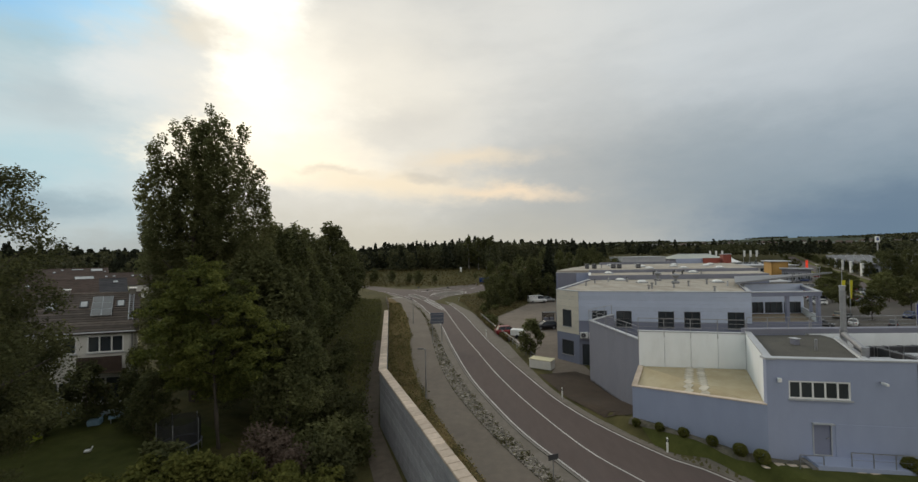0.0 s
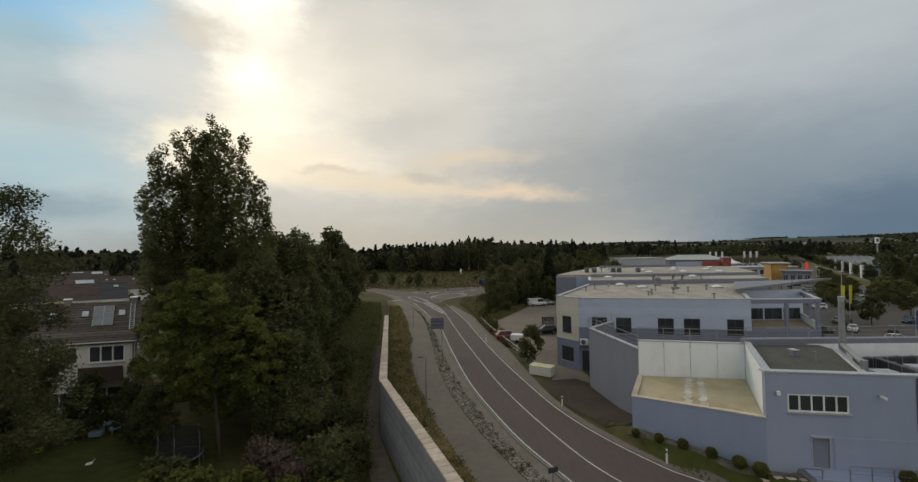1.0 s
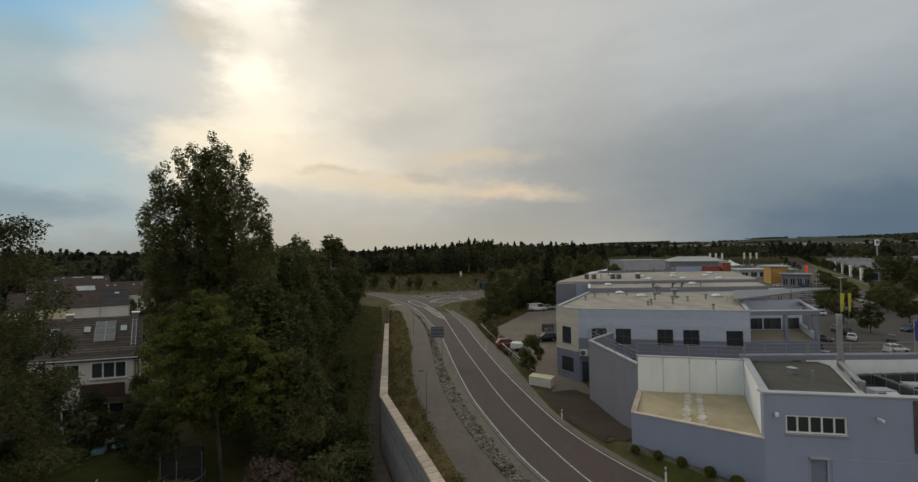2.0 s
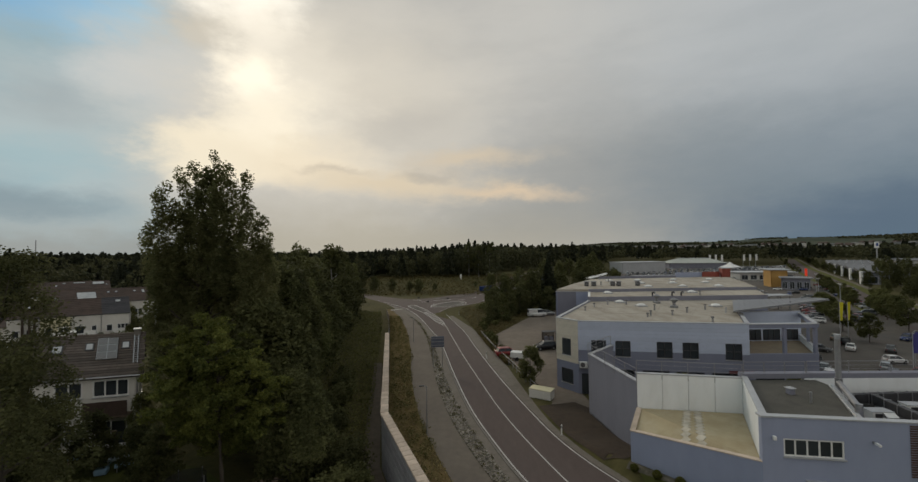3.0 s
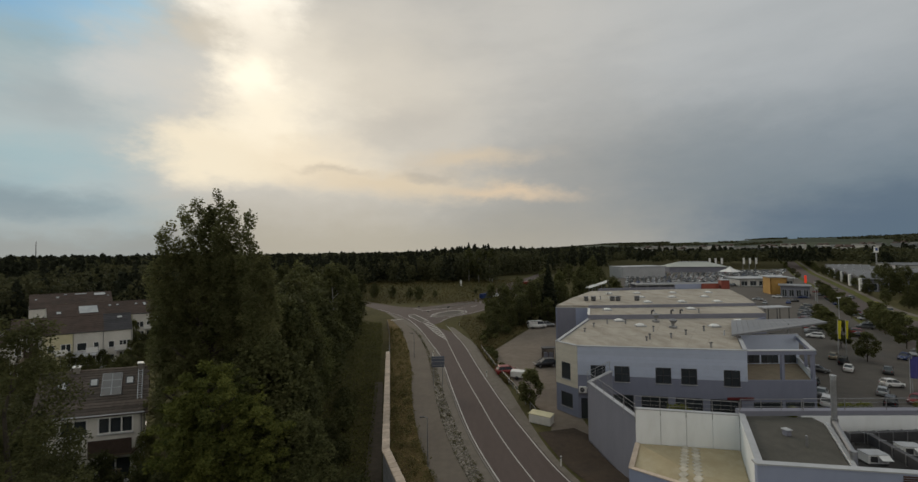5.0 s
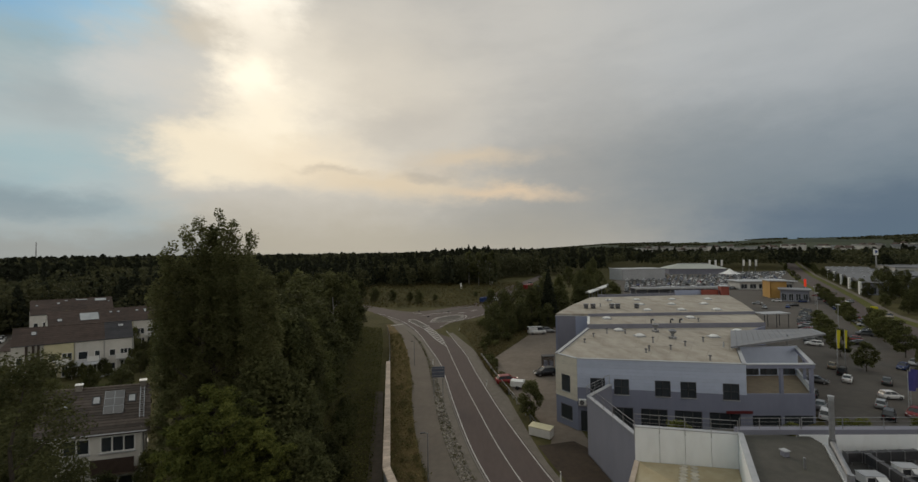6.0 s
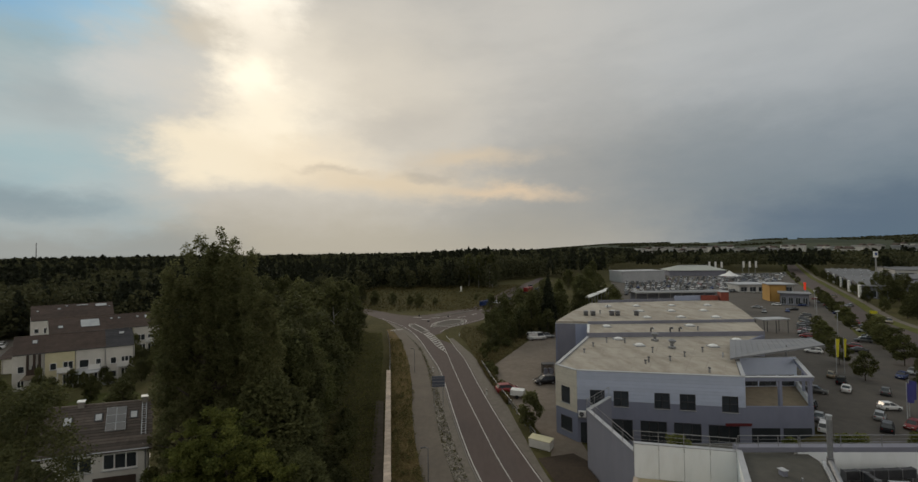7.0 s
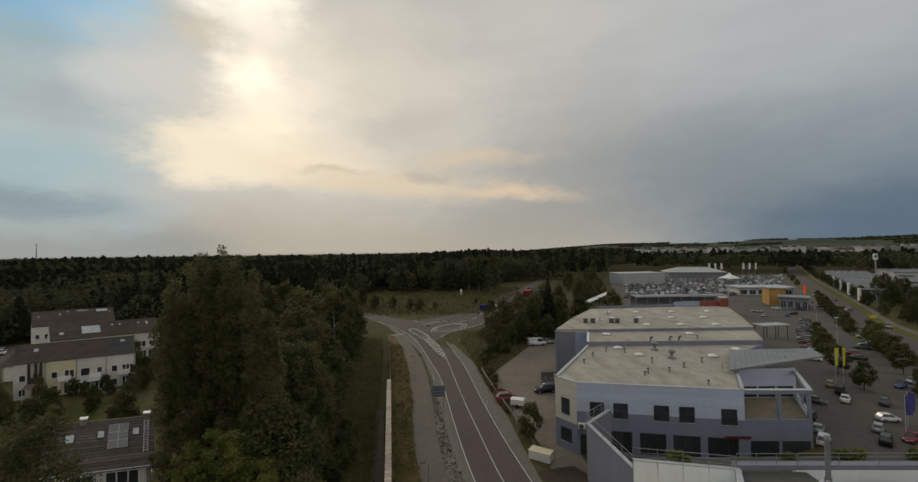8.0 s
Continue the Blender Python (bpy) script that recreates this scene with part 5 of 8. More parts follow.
terrace_row((-93.6, 89.6), (-77.0, 99.9), 9.9, 7.1, 0.8, 4.0, [
    (W, ROOF_TILE_FAR, ROW_WORDS, ((1.5, 2.5, 0.9, 0.9),), ("small", "pair"), ()), (W, ROOF_TILE_FAR, "white terraced house with large roof skylights", ((0.4, 1.0, 3.4, 2.6),), ("wide", "pair"), ()),
    (K, ROOF_TILE_FAR, "pale yellow terraced house with brown tiled roof", ((0.8, 1.0, 0.6, 0.6), (2.2, 1.0, 0.6, 0.6)), ("wide", "tall"), ()), (W, ROOF_TILE_FAR, ROW_WORDS, ((0.8, 1.0, 0.6, 0.6), (2.4, 0.9, 0.6, 1.2)), ("pair", "glazed"), (("balcony", 2.2, 4.4, P),))], "middle terrace of houses")
terrace_row((-117.0, 107.8), (-102.3, 116.4), 10.6, 7.2, 0.8, 5.0, [
    (W, ROOF_TILE_FAR, ROW_WORDS, ((1.0, 2.0, 0.6, 0.6),), ("small", "pair"), ()), (W, ROOF_TILE_FAR, ROW_WORDS, ((1.0, 1.4, 0.7, 0.7), (2.6, 0.5, 0.7, 0.5)), ("small", "pair"), ()),
    (W, ROOF_TILE_FAR, ROW_WORDS, ((0.6, 0.4, 2.6, 0.5),), ("pair", "wide"), ()), (W, ROOF_TILE_FAR, ROW_WORDS, ((0.4, 0.4, 2.6, 1.2), (3.2, 1.6, 0.5, 0.5)), ("small", "wide"), ())], "rear terrace of houses")
house("shed", (-93.0, 82.0), (-89.0, 83.0), 5.4, 3.9, 0.7, 2.8, HOUSE_WHITE, ROOF_TILE_FAR, "low garage with brown tiled roof", courses=6)


# ---- trees ----
rng = np.random.default_rng(7)


def leaf_cloud(points, size, jitter=0.35, droop=0.0):
    """Vertices and faces of small rhombic leaves, one at each point, turned at random."""
    n = len(points)
    a = rng.normal(size=(n, 3))
    a[:, 2] = a[:, 2] * (0.5 - droop * 0.2) - droop * 0.8
    a /= np.linalg.norm(a, axis=1, keepdims=True)
    b = np.cross(a, rng.normal(size=(n, 3)) * 0.6 + np.array((0.0, 0.0, 0.9)))
    b /= np.linalg.norm(b, axis=1, keepdims=True)
    s = (size * rng.uniform(1 - jitter, 1 + jitter, n))[:, None]
    v = np.stack([points - a * s, points + b * s * 0.62, points + a * s, points - b * s * 0.62], 1).reshape(-1, 3)
    return v, np.arange(n * 4).reshape(n, 4)


def quick_mesh(name, verts, quads, mat):
    me = bpy.data.meshes.new(name)
    me.vertices.add(len(verts))
    me.vertices.foreach_set("co", np.asarray(verts, np.float32).ravel())
    me.loops.add(quads.size)
    me.loops.foreach_set("vertex_index", quads.ravel().astype(np.int32))
    me.polygons.add(len(quads))
    me.polygons.foreach_set("loop_start", np.arange(0, quads.size, 4, dtype=np.int32))
    me.materials.append(mat)
    me.update(calc_edges=True)
    return me


def clump_points(centres, radii, n):
    """n points scattered over the shells of soft clumps; centres (k, 3), radii (k, 3)."""
    w = radii.prod(1) ** (2 / 3)
    k = rng.choice(len(centres), n, p=w / w.sum())
    d = rng.normal(size=(n, 3))
    d /= np.linalg.norm(d, axis=1, keepdims=True)
    r = np.clip(rng.normal(0.86, 0.2, n), 0.15, 1.25)[:, None]
    return centres[k] + d * r * radii[k]


def crown_clumps(height, low, width, k, top_heavy=0.5, rough=1.0, tall=1.0):
    """Clumps over a rounded, uneven crown from low to height, of full width at about top_heavy of its height."""
    t = rng.beta(1.3, 1.2, k)
    prof = np.where(t < top_heavy, 0.55 + 0.45 * np.sin(np.pi / 2 * t / top_heavy), np.abs(np.cos(np.pi / 2 * (t - top_heavy) / (1 - top_heavy) * 0.92)) ** 0.75)
    ang = rng.uniform(0, 2 * np.pi, k)
    rad = width / 2 * prof * np.sqrt(rng.uniform(0.15, 1.0, k)) * rng.uniform(0.82, 1.1, k)
    size = width * rng.uniform(0.09, 0.17, k) * rough
    c = np.stack([rad * np.cos(ang), rad * np.sin(ang), low + t * (height - low) * 0.95], 1)
    return c, np.stack([size, size, size * rng.uniform(0.65, 1.0, k) * tall], 1)


def trunk_mesh(height, r, limbs, spread, first=0.3, lean=0.0, stems=1):
    bm = bmesh.new()
    for s in range(stems):
        base = Vector((rng.uniform(-0.4, 0.4) * (s > 0), rng.uniform(-0.4, 0.4) * (s > 0), -0.3))
        pts = [base]
        for k in range(1, 6):
            pts.append(Vector((base.x + rng.normal(0, 0.012) * height + lean * k / 5, base.y + rng.normal(0, 0.012) * height, height * k / 5)))
        for k in range(5):
            add_tube(bm, pts[k], pts[k + 1], r * (1 - k / 5.3), r * (1 - (k + 1) / 5.3), 7)
        for k in range(limbs):
            t = first + (0.92 - first) * k / max(limbs, 1)
            i = min(int(t * 5), 4)
            p = pts[i].lerp(pts[i + 1], t * 5 - i)
            a = rng.uniform(0, 2 * math.pi)
            out_ = spread * (1.05 - t * 0.75) * rng.uniform(0.6, 1.0)
            q = p + Vector((math.cos(a) * out_, math.sin(a) * out_, out_ * rng.uniform(0.5, 1.0)))
            add_tube(bm, p, q, r * (1 - t) * 0.55 + 0.02, 0.02, 5)
    return bm


def tree(name, at, height, low, width, leaves, leaf, mat, label, clumps=60, group="", bark=None, top_heavy=0.45, rough=1.0, droop=0.0, stems=1, trunk_r=None, tall=1.0):
    t = thing(name, at, rng.uniform(0, 360), label, "tree", group)
    r = trunk_r or height * 0.016
    part("trunk", trunk_mesh(height * 0.9, r, 12, width * 0.45, max(low / height, 0.12), stems=stems), bark or BARK, t)
    c, rad = crown_clumps(height, low, width, clumps, top_heavy, rough, tall)
    part("crown", quick_mesh("crown", *leaf_cloud(clump_points(c, rad, leaves), leaf, droop=droop), mat), None, t)
    return t


def conifer(name, at, height, width, leaves, leaf, mat, label, group=""):
    t = thing(name, at, rng.uniform(0, 360), label, "tree", group)
    part("trunk", tube((0, 0, -0.3), (0, 0, height * 0.97), height * 0.014, 0.02), BARK, t)
    u = 1 - np.sqrt(rng.uniform(0, 1, leaves))
    tier = np.floor(u * 22) / 22 + rng.normal(0, 0.008, leaves)
    ang = rng.uniform(0, 2 * np.pi, leaves)
    arm = 0.72 + 0.28 * np.sin(ang * 7 + np.floor(u * 22) * 2.4)
    rad = width / 2 * (1 - tier) ** 0.85 * arm * np.sqrt(rng.uniform(0.1, 1, leaves))
    z = height * (0.08 + 0.92 * np.clip(tier, 0, 1)) - rad * 0.22
    part("crown", quick_mesh("crown", *leaf_cloud(np.stack([rad * np.cos(ang), rad * np.sin(ang), z], 1), leaf, droop=0.4), mat), None, t)
    return t


def on_ground(x, y, turn=0.0, s=1.0, sz=None):
    return pose(x, y, gz(x, y) - 0.05, 0, 0, turn) @ Matrix.Diagonal((s, s, sz or s, 1))


def poplar():
    """The tall many-stemmed poplar: upright plumes of small leaves with sky between them."""
    x0, y0 = -21.5, 33.0
    g0 = gz(x0, y0) - 0.6
    t = thing("poplar_tree", (x0, y0, g0), 0, "tall dark green poplar with many upright plumes of foliage", "tree")
    part("trunk", trunk_mesh(19, 0.42, 16, 4.2, 0.2, stems=4), BARK, t)
    plumes = [(0.2, 23.2, 13, 0.8), (1.4, 23.3, 13, 0.8), (-1.3, 22.8, 13, 0.8), (-0.6, 24.2, 12, 0.85), (0.8, 24.6, 12, 0.85), (2.1, 24.0, 12, 0.85), (-2.0, 23.0, 12, 1.0), (-3.2, 21.7, 11, 0.95), (3.2, 22.7, 11, 1.0), (4.0, 21.0, 11, 0.95), (4.8, 19.3, 9, 1.0), (5.4, 17.2, 8, 1.0),
              (-3.8, 19.6, 9, 1.0), (-4.6, 17.6, 13, 0.7), (-4.0, 14.6, 6, 1.2), (0.1, 21.8, 8, 1.5), (1.5, 21.2, 7, 1.6), (-1.4, 20.4, 7, 1.6), (0.9, 21.0, 9, 1.8), (-0.8, 20.4, 9, 1.8), (2.8, 20.8, 8, 1.5), (-2.4, 19.6, 8, 1.5), (2.9, 19.0, 5, 1.7), (-2.8, 17.6, 5, 1.6), (0.4, 18.0, 3, 2.2), (5.2, 13.0, 3, 1.6), (-3.4, 11.5, 3, 1.4), (1.6, 13.0, 2, 2.9)]
    cs, rs = [], []
    for dx, top, base, r in plumes:
        dy = rng.uniform(-1.6, 1.6)
        dx -= 0.65 * dy
        k = int((top - base) * 2.4)
        for i in range(k):
            u = (i + rng.uniform(0, 1)) / k
            taper = math.sqrt(max(1.0 - 0.9 * u ** 5.0, 0.0)) * (0.75 + 0.25 * min(1, u * 4))
            a, d = rng.uniform(0, 2 * math.pi), r * taper * math.sqrt(rng.uniform(0.0, 0.8))
            cs.append((dx + d * math.cos(a), dy + d * math.sin(a), base + u * (top - base)))
            s = rng.uniform(0.30, 0.56) * (0.75 + 0.25 * taper)
            rs.append((s, s, s * 1.45))
    part("crown", quick_mesh("crown", *leaf_cloud(clump_points(np.array(cs), np.array(rs), 92000), 0.11), POPLAR_LEAF), None, t)


poplar()

# the bright maple in front of it, and the birch at the edge of the garden
def maple():
    """A broad maple of several rounded heads, the highest at the back."""
    x0, y0 = -15.3, 25.4
    t = thing("maple_tree", (x0, y0, gz(x0, y0)), 0, "broad yellow-green maple with dense leaves", "tree")
    part("trunk", trunk_mesh(10.0, 0.09, 12, 2.6, 0.45, lean=-0.6, stems=3), BARK, t)
    cs, rs = [], []
    heads = ((-1.7, 0.3, 9.9, 2.0), (-0.4, 0.4, 9.2, 2.0), (-2.7, 0.0, 8.7, 1.6), (0.7, 0.2, 8.2, 1.9), (-1.2, -1.2, 8.0, 2.2), (-3.1, 0.3, 7.0, 1.5), (1.8, 0.5, 6.8, 1.8), (0.2, -1.1, 6.4, 1.8), (-2.3, -0.9, 6.3, 1.8), (2.3, 0.2, 5.0, 1.3), (-0.9, -0.4, 5.2, 1.5), (-2.4, 0.6, 4.2, 1.3), (0.9, 0.9, 3.9, 1.3), (-0.6, 1.2, 3.4, 1.2))
    for hx, hy, hz, hr in heads:
        for _ in range(34):
            d = Vector(rng.normal(size=3)).normalized() * hr * rng.uniform(0.45, 1.12)
            cs.append((hx + d.x, hy + d.y, hz + d.z * 0.85))
            s = rng.uniform(0.22, 0.5)
            rs.append((s, s, s * 0.6))
    part("crown", quick_mesh("crown", *leaf_cloud(clump_points(np.array(cs), np.array(rs), 52000), 0.088), BRIGHT_LEAF), None, t)


maple()
tree("birch_tree", (-20.0, 17.0, gz(-20.0, 17.0)), 16.5, 2.5, 6.2, 32000, 0.068, DARK_LEAF, "slender dark birch with loose hanging twigs", 110, bark=BARK, top_heavy=0.3, rough=0.75, droop=0.5)
tree("birch_tree", (-24.6, 20.4, gz(-24.6, 20.4)), 11.5, 2.0, 6.4, 44000, 0.085, DARK_LEAF, "dark spreading birch beside the lawn", 90, bark=BARK, top_heavy=0.35, rough=0.8, droop=0.5)

# templates for the woods, copied below
oak = tree("broadleaf_tree", (-15.6, 31.0, gz(-15.6, 31.0)), 12.5, 1.6, 8.0, 22000, 0.14, DARK_LEAF, "dense dark green broadleaf tree", 130, "trees behind the barrier", rough=0.8, tall=1.3)
ash = tree("broadleaf_tree", (-17.4, 40.0, gz(-17.4, 40.0)), 15.0, 1.5, 6.8, 20000, 0.14, DARK_LEAF, "tall dark green broadleaf tree", 120, "trees behind the barrier", top_heavy=0.4, rough=0.8, tall=1.8)
alder = tree("broadleaf_tree", (-18.6, 46.5, gz(-18.6, 46.5)), 13.4, 1.0, 5.8, 16000, 0.135, MID_LEAF, "narrow mid-green broadleaf tree", 100, "trees behind the barrier", top_heavy=0.35, rough=0.8, tall=1.8)
birch = tree("birch_tree", (-21.5, 66.0, gz(-21.5, 66.0)), 18.0, 3.0, 6.0, 6000, 0.22, DARK_LEAF, "slender birch rising above the wood", 60, "trees behind the barrier", bark=BIRCH_BARK, top_heavy=0.3, rough=0.8, droop=0.4)
fir = conifer("conifer_tree", (26.5, 118.0, gz(26.5, 118)), 17.5, 7.0, 6000, 0.42, CONIFER, "tall dark conifer beside the yard", "trees beyond the yard")
# the same kinds with coarser leaves, for trees far from the camera
FAR = {oak: tree("broadleaf_tree", (-62.0, 118.0, gz(-62, 118)), 12.5, 1.4, 8.0, 6000, 0.24, DARK_LEAF, "dense dark green broadleaf tree", 110, "trees behind the barrier", rough=0.8, tall=1.3),
       ash: tree("broadleaf_tree", (-70.0, 126.0, gz(-70, 126)), 15.0, 1.4, 6.8, 6000, 0.24, DARK_LEAF, "tall dark green broadleaf tree", 100, "trees behind the barrier", top_heavy=0.4, rough=0.8, tall=1.8),
       alder: tree("broadleaf_tree", (-76.0, 130.0, gz(-76, 130)), 13.4, 1.0, 5.8, 5000, 0.23, MID_LEAF, "narrow mid-green broadleaf tree", 90, "trees behind the barrier", top_heavy=0.35, rough=0.8, tall=1.8)}


def plant(ob, x, y, s, sz=None):
    """A copy of a tree: the coarse kind where it stands far off or is small."""
    return copy_thing(FAR.get(ob, ob) if y > 52 or s < 0.6 else ob, on_ground(x, y, rng.uniform(0, 360), s, sz))


for ob, x, y, s in (
        (oak, -12.2, 28.2, 0.66), (ash, -17.5, 38.0, 1.02), (oak, -21.5, 41.5, 1.1), (alder, -13.0, 47.0, 0.95), (ash, -16.0, 53.0, 1.0), (oak, -21.0, 50.5, 1.1),
        (ash, -24.5, 57.0, 1.1), (oak, -17.6, 60.5, 0.95), (alder, -15.8, 57.0, 0.85), (oak, -26.0, 64.5, 1.15), (birch, -22.3, 71.5, 0.98), (ash, -19.0, 70.0, 0.9), (oak, -21.4, 78.0, 0.95), (alder, -24.6, 84.5, 1.05),
        (ash, -29.5, 74.0, 1.15), (oak, -31.0, 84.0, 1.2), (birch, -26.5, 92.0, 0.9), (oak, -25.8, 99.5, 0.9), (ash, -31.5, 95.5, 1.1), (alder, -29.0, 107.0, 0.95), (oak, -35.0, 106.0, 1.1), (ash, -34.0, 118.0, 0.95),
        (oak, -39.5, 95.0, 1.2), (ash, -40.0, 80.0, 1.2), (oak, -37.0, 64.0, 1.15), (alder, -31.0, 50.0, 1.1), (ash, -42.0, 118.0, 1.1), (oak, -41.0, 130.0, 1.0), (alder, -48.0, 108.0, 1.15), (ash, -50.0, 92.0, 1.2),
        (oak, -26.5, 46.5, 0.95), (oak, -48.0, 140.0, 1.05), (ash, -58.0, 132.0, 1.15), (oak, -62.0, 112.0, 1.2), (birch, -24.0, 113.0, 0.8), (oak, -30.0, 128.0, 0.75), (oak, -55.0, 120.0, 1.2)):
    plant(ob, min(x, float(barrier_x(y)) - 9.4) if y > 33 else x, y, s * rng.uniform(0.95, 1.05))
# garden trees and shrubs among the houses
for ob, x, y, s in ((oak, -78.0, 66.0, 0.3), (alder, -73.5, 68.5, 0.32), (oak, -69.5, 70.5, 0.27), (oak, -65.5, 72.5, 0.25), (alder, -62.0, 74.5, 0.3), (oak, -76.0, 62.5, 0.28), (oak, -68.0, 65.0, 0.26), (oak, -69.5, 83.5, 0.42), (alder, -72.5, 88.0, 0.45), (oak, -75.5, 84.0, 0.34), (oak, -28.6, 25.0, 0.58), (oak, -29.6, 27.4, 0.37), (oak, -32.2, 28.0, 0.42), (alder, -27.6, 26.4, 0.3), (oak, -35.5, 29.5, 0.45), (oak, -26.5, 28.5, 0.36), (alder, -25.4, 31.4, 0.36), (oak, -42.0, 38.5, 0.55), (alder, -46.0, 44.0, 0.5), (oak, -45.0, 52.0, 0.45), (oak, -52.5, 61.5, 0.3), (alder, -56.5, 60.0, 0.34), (oak, -61.0, 58.0, 0.42), (alder, -66.5, 57.0, 0.42), (oak, -72, 56, 0.4),
                    (alder, -50.5, 73.0, 0.6), (oak, -49.5, 80.0, 0.7), (oak, -72.0, 76.0, 0.35), (alder, -66.5, 76.5, 0.35), (oak, -55.0, 50.0, 0.5), (alder, -60.0, 47.0, 0.5), (oak, -20.0, 26.0, 0.36), (oak, -22.4, 27.6, 0.33), (ash, -92.0, 92.0, 0.6), (oak, -60.5, 84.0, 0.65),
                    (oak, -57.5, 71.0, 0.34), (alder, -59.5, 76.5, 0.4), (oak, -62.5, 70.0, 0.22), (oak, -63.5, 79.5, 0.36), (alder, -66.0, 69.0, 0.24), (oak, -56.0, 66.5, 0.3), (oak, -60.0, 64.5, 0.24), (oak, -64.5, 62.0, 0.26)):
    c = plant(ob, x, y, s)
    tagged(c, "low leafy garden tree among lawns", "tree", "garden trees")

# beyond the yard and round the junction
for ob, x, y, s in ((oak, 8.6, 97.0, 0.34), (alder, 11.2, 101.5, 0.46), (oak, 13.6, 106.0, 0.5), (alder, 6.6, 93.0, 0.26), (oak, 8.2, 104.5, 0.42), (ash, 16.4, 109.0, 0.5), (oak, 9.5, 112.0, 0.62), (alder, 13.5, 116.0, 0.8), (oak, 17.5, 112.5, 0.72), (ash, 21.0, 116.0, 0.8), (oak, 24.5, 110.5, 0.6), (alder, 9.8, 122.0, 0.8), (oak, 14.0, 125.0, 0.85), (ash, 19.0, 125.0, 0.85),
                    (oak, 24.0, 127.0, 0.9), (oak, 31.0, 124.0, 0.85), (ash, 29.0, 134.0, 0.95), (alder, 35.0, 140.0, 0.95), (oak, 40.0, 132.0, 0.9), (ash, 45.0, 146.0, 0.95), (oak, 38.0, 152.0, 0.85), (alder, 50.0, 160.0, 0.95), (oak, 56.0, 172.0, 0.95),
                    (oak, 46.0, 120.0, 0.7), (alder, 52.0, 132.0, 0.75), (oak, 58.0, 150.0, 0.9), (ash, 64.0, 182.0, 0.95), (oak, 60.0, 200.0, 0.95), (alder, 70.0, 214.0, 1.0), (ash, 76.0, 232.0, 1.0), (oak, 66.0, 240.0, 1.0), (alder, 84.0, 256.0, 1.0), (oak, 94.0, 290.0, 1.0), (ash, 104.0, 310.0, 1.0)):
    c = plant(ob, x, y, s * rng.uniform(0.92, 1.08))
    tagged(c, "mid-sized green tree beyond the paved yard", "tree", "trees beyond the yard")
for x, y, s in ((-17.5, 171.0, 0.55), (-22.0, 176.0, 0.42), (-30.0, 178.0, 0.5), (-11.0, 178.0, 0.3), (-38.0, 178.0, 0.6), (-46.0, 184.0, 0.75), (7.5, 186.0, 0.25), (-56.0, 176.0, 0.8)):
    c = plant(oak, x, y, s, s * 0.9)
    tagged(c, "dark bush on the meadow beyond the junction", "bush", "meadow bushes")
# the small round tree by the yard
tree("small_tree", (9.35, 53.2, 0), 4.9, 0.6, 3.3, 5200, 0.13, DARK_LEAF, "small round dark green tree by the guard rail", 46, top_heavy=0.4)
# car park and avenue trees
lot = tree("parking_tree", (65.2, 63.4, gz(65.2, 63.4)), 4.8, 0.9, 3.2, 3800, 0.13, MID_LEAF, "small round-headed tree in the car park", 40, "car park trees", top_heavy=0.4)
for x, y, s in ((69.6, 72.4, 1.05), (103.5, 99.5, 1.2), (95.5, 90.0, 1.2), (92.5, 86.6, 1.1), (85.0, 77.0, 1.2), (117.5, 121.5, 1.0), (133, 141, 1.05), (151, 164, 1.05), (94.0, 104.0, 1.05), (88.5, 96.5, 0.95), (82.5, 90.0, 1.05), (77.6, 83.4, 1.15), (146, 158, 1.15), (138, 147, 1.0), (129, 134, 1.1), (122, 125, 1.0), (114, 117, 1.05), (108, 109.5, 1.0), (99.5, 94.4, 1.05), (89, 83, 1.15), (80, 71, 1.15), (74, 62, 1.0), (157, 172, 1.1), (168, 186, 1.1), (66, 50.5, 0.6), (68, 57, 0.8)):
    copy_thing(lot, on_ground(x, y, rng.uniform(0, 360), s * rng.uniform(0.92, 1.08)))
for i in range(34):
    k = 4 + i * 1.6
    a = int(k)
    x, y = avenue_l[min(a, 59)]
    if i > 7 and i % 2:
        c = copy_thing(lot, on_ground(x - 2 + rng.normal(0, 0.6), y + 1 + rng.normal(0, 2), rng.uniform(0, 360), rng.uniform(0.8, 1.1)))
        tagged(c, "round-headed street tree along the avenue", "tree", "avenue trees")
    x, y = avenue_r[min(a, 59)]
    c = plant(oak, x + 8.5 + rng.normal(0, 1), y + rng.normal(0, 2), rng.uniform(0.4, 0.6))
    tagged(c, "leafy green tree along the avenue", "tree", "avenue trees")


for x, y, s in ((193, 183, 0.8), (170, 157, 0.95), (180, 160, 0.85), (160, 139, 0.6), (168, 145, 0.7), (186, 168, 0.8), (148, 128, 0.8), (202, 188, 0.85), (176, 148, 0.9)):
    tagged(plant(ash if s < 0.9 else oak, x, y, s), "leafy dark tree in front of the showrooms", "tree", "avenue trees")


FOREST_AZ, FOREST_TALL = (-53, -30, -24, -14, -4, 1, 6, 10, 20), (0.92, 0.90, 0.80, 0.80, 0.86, 1.02, 1.0, 0.90, 0.95)


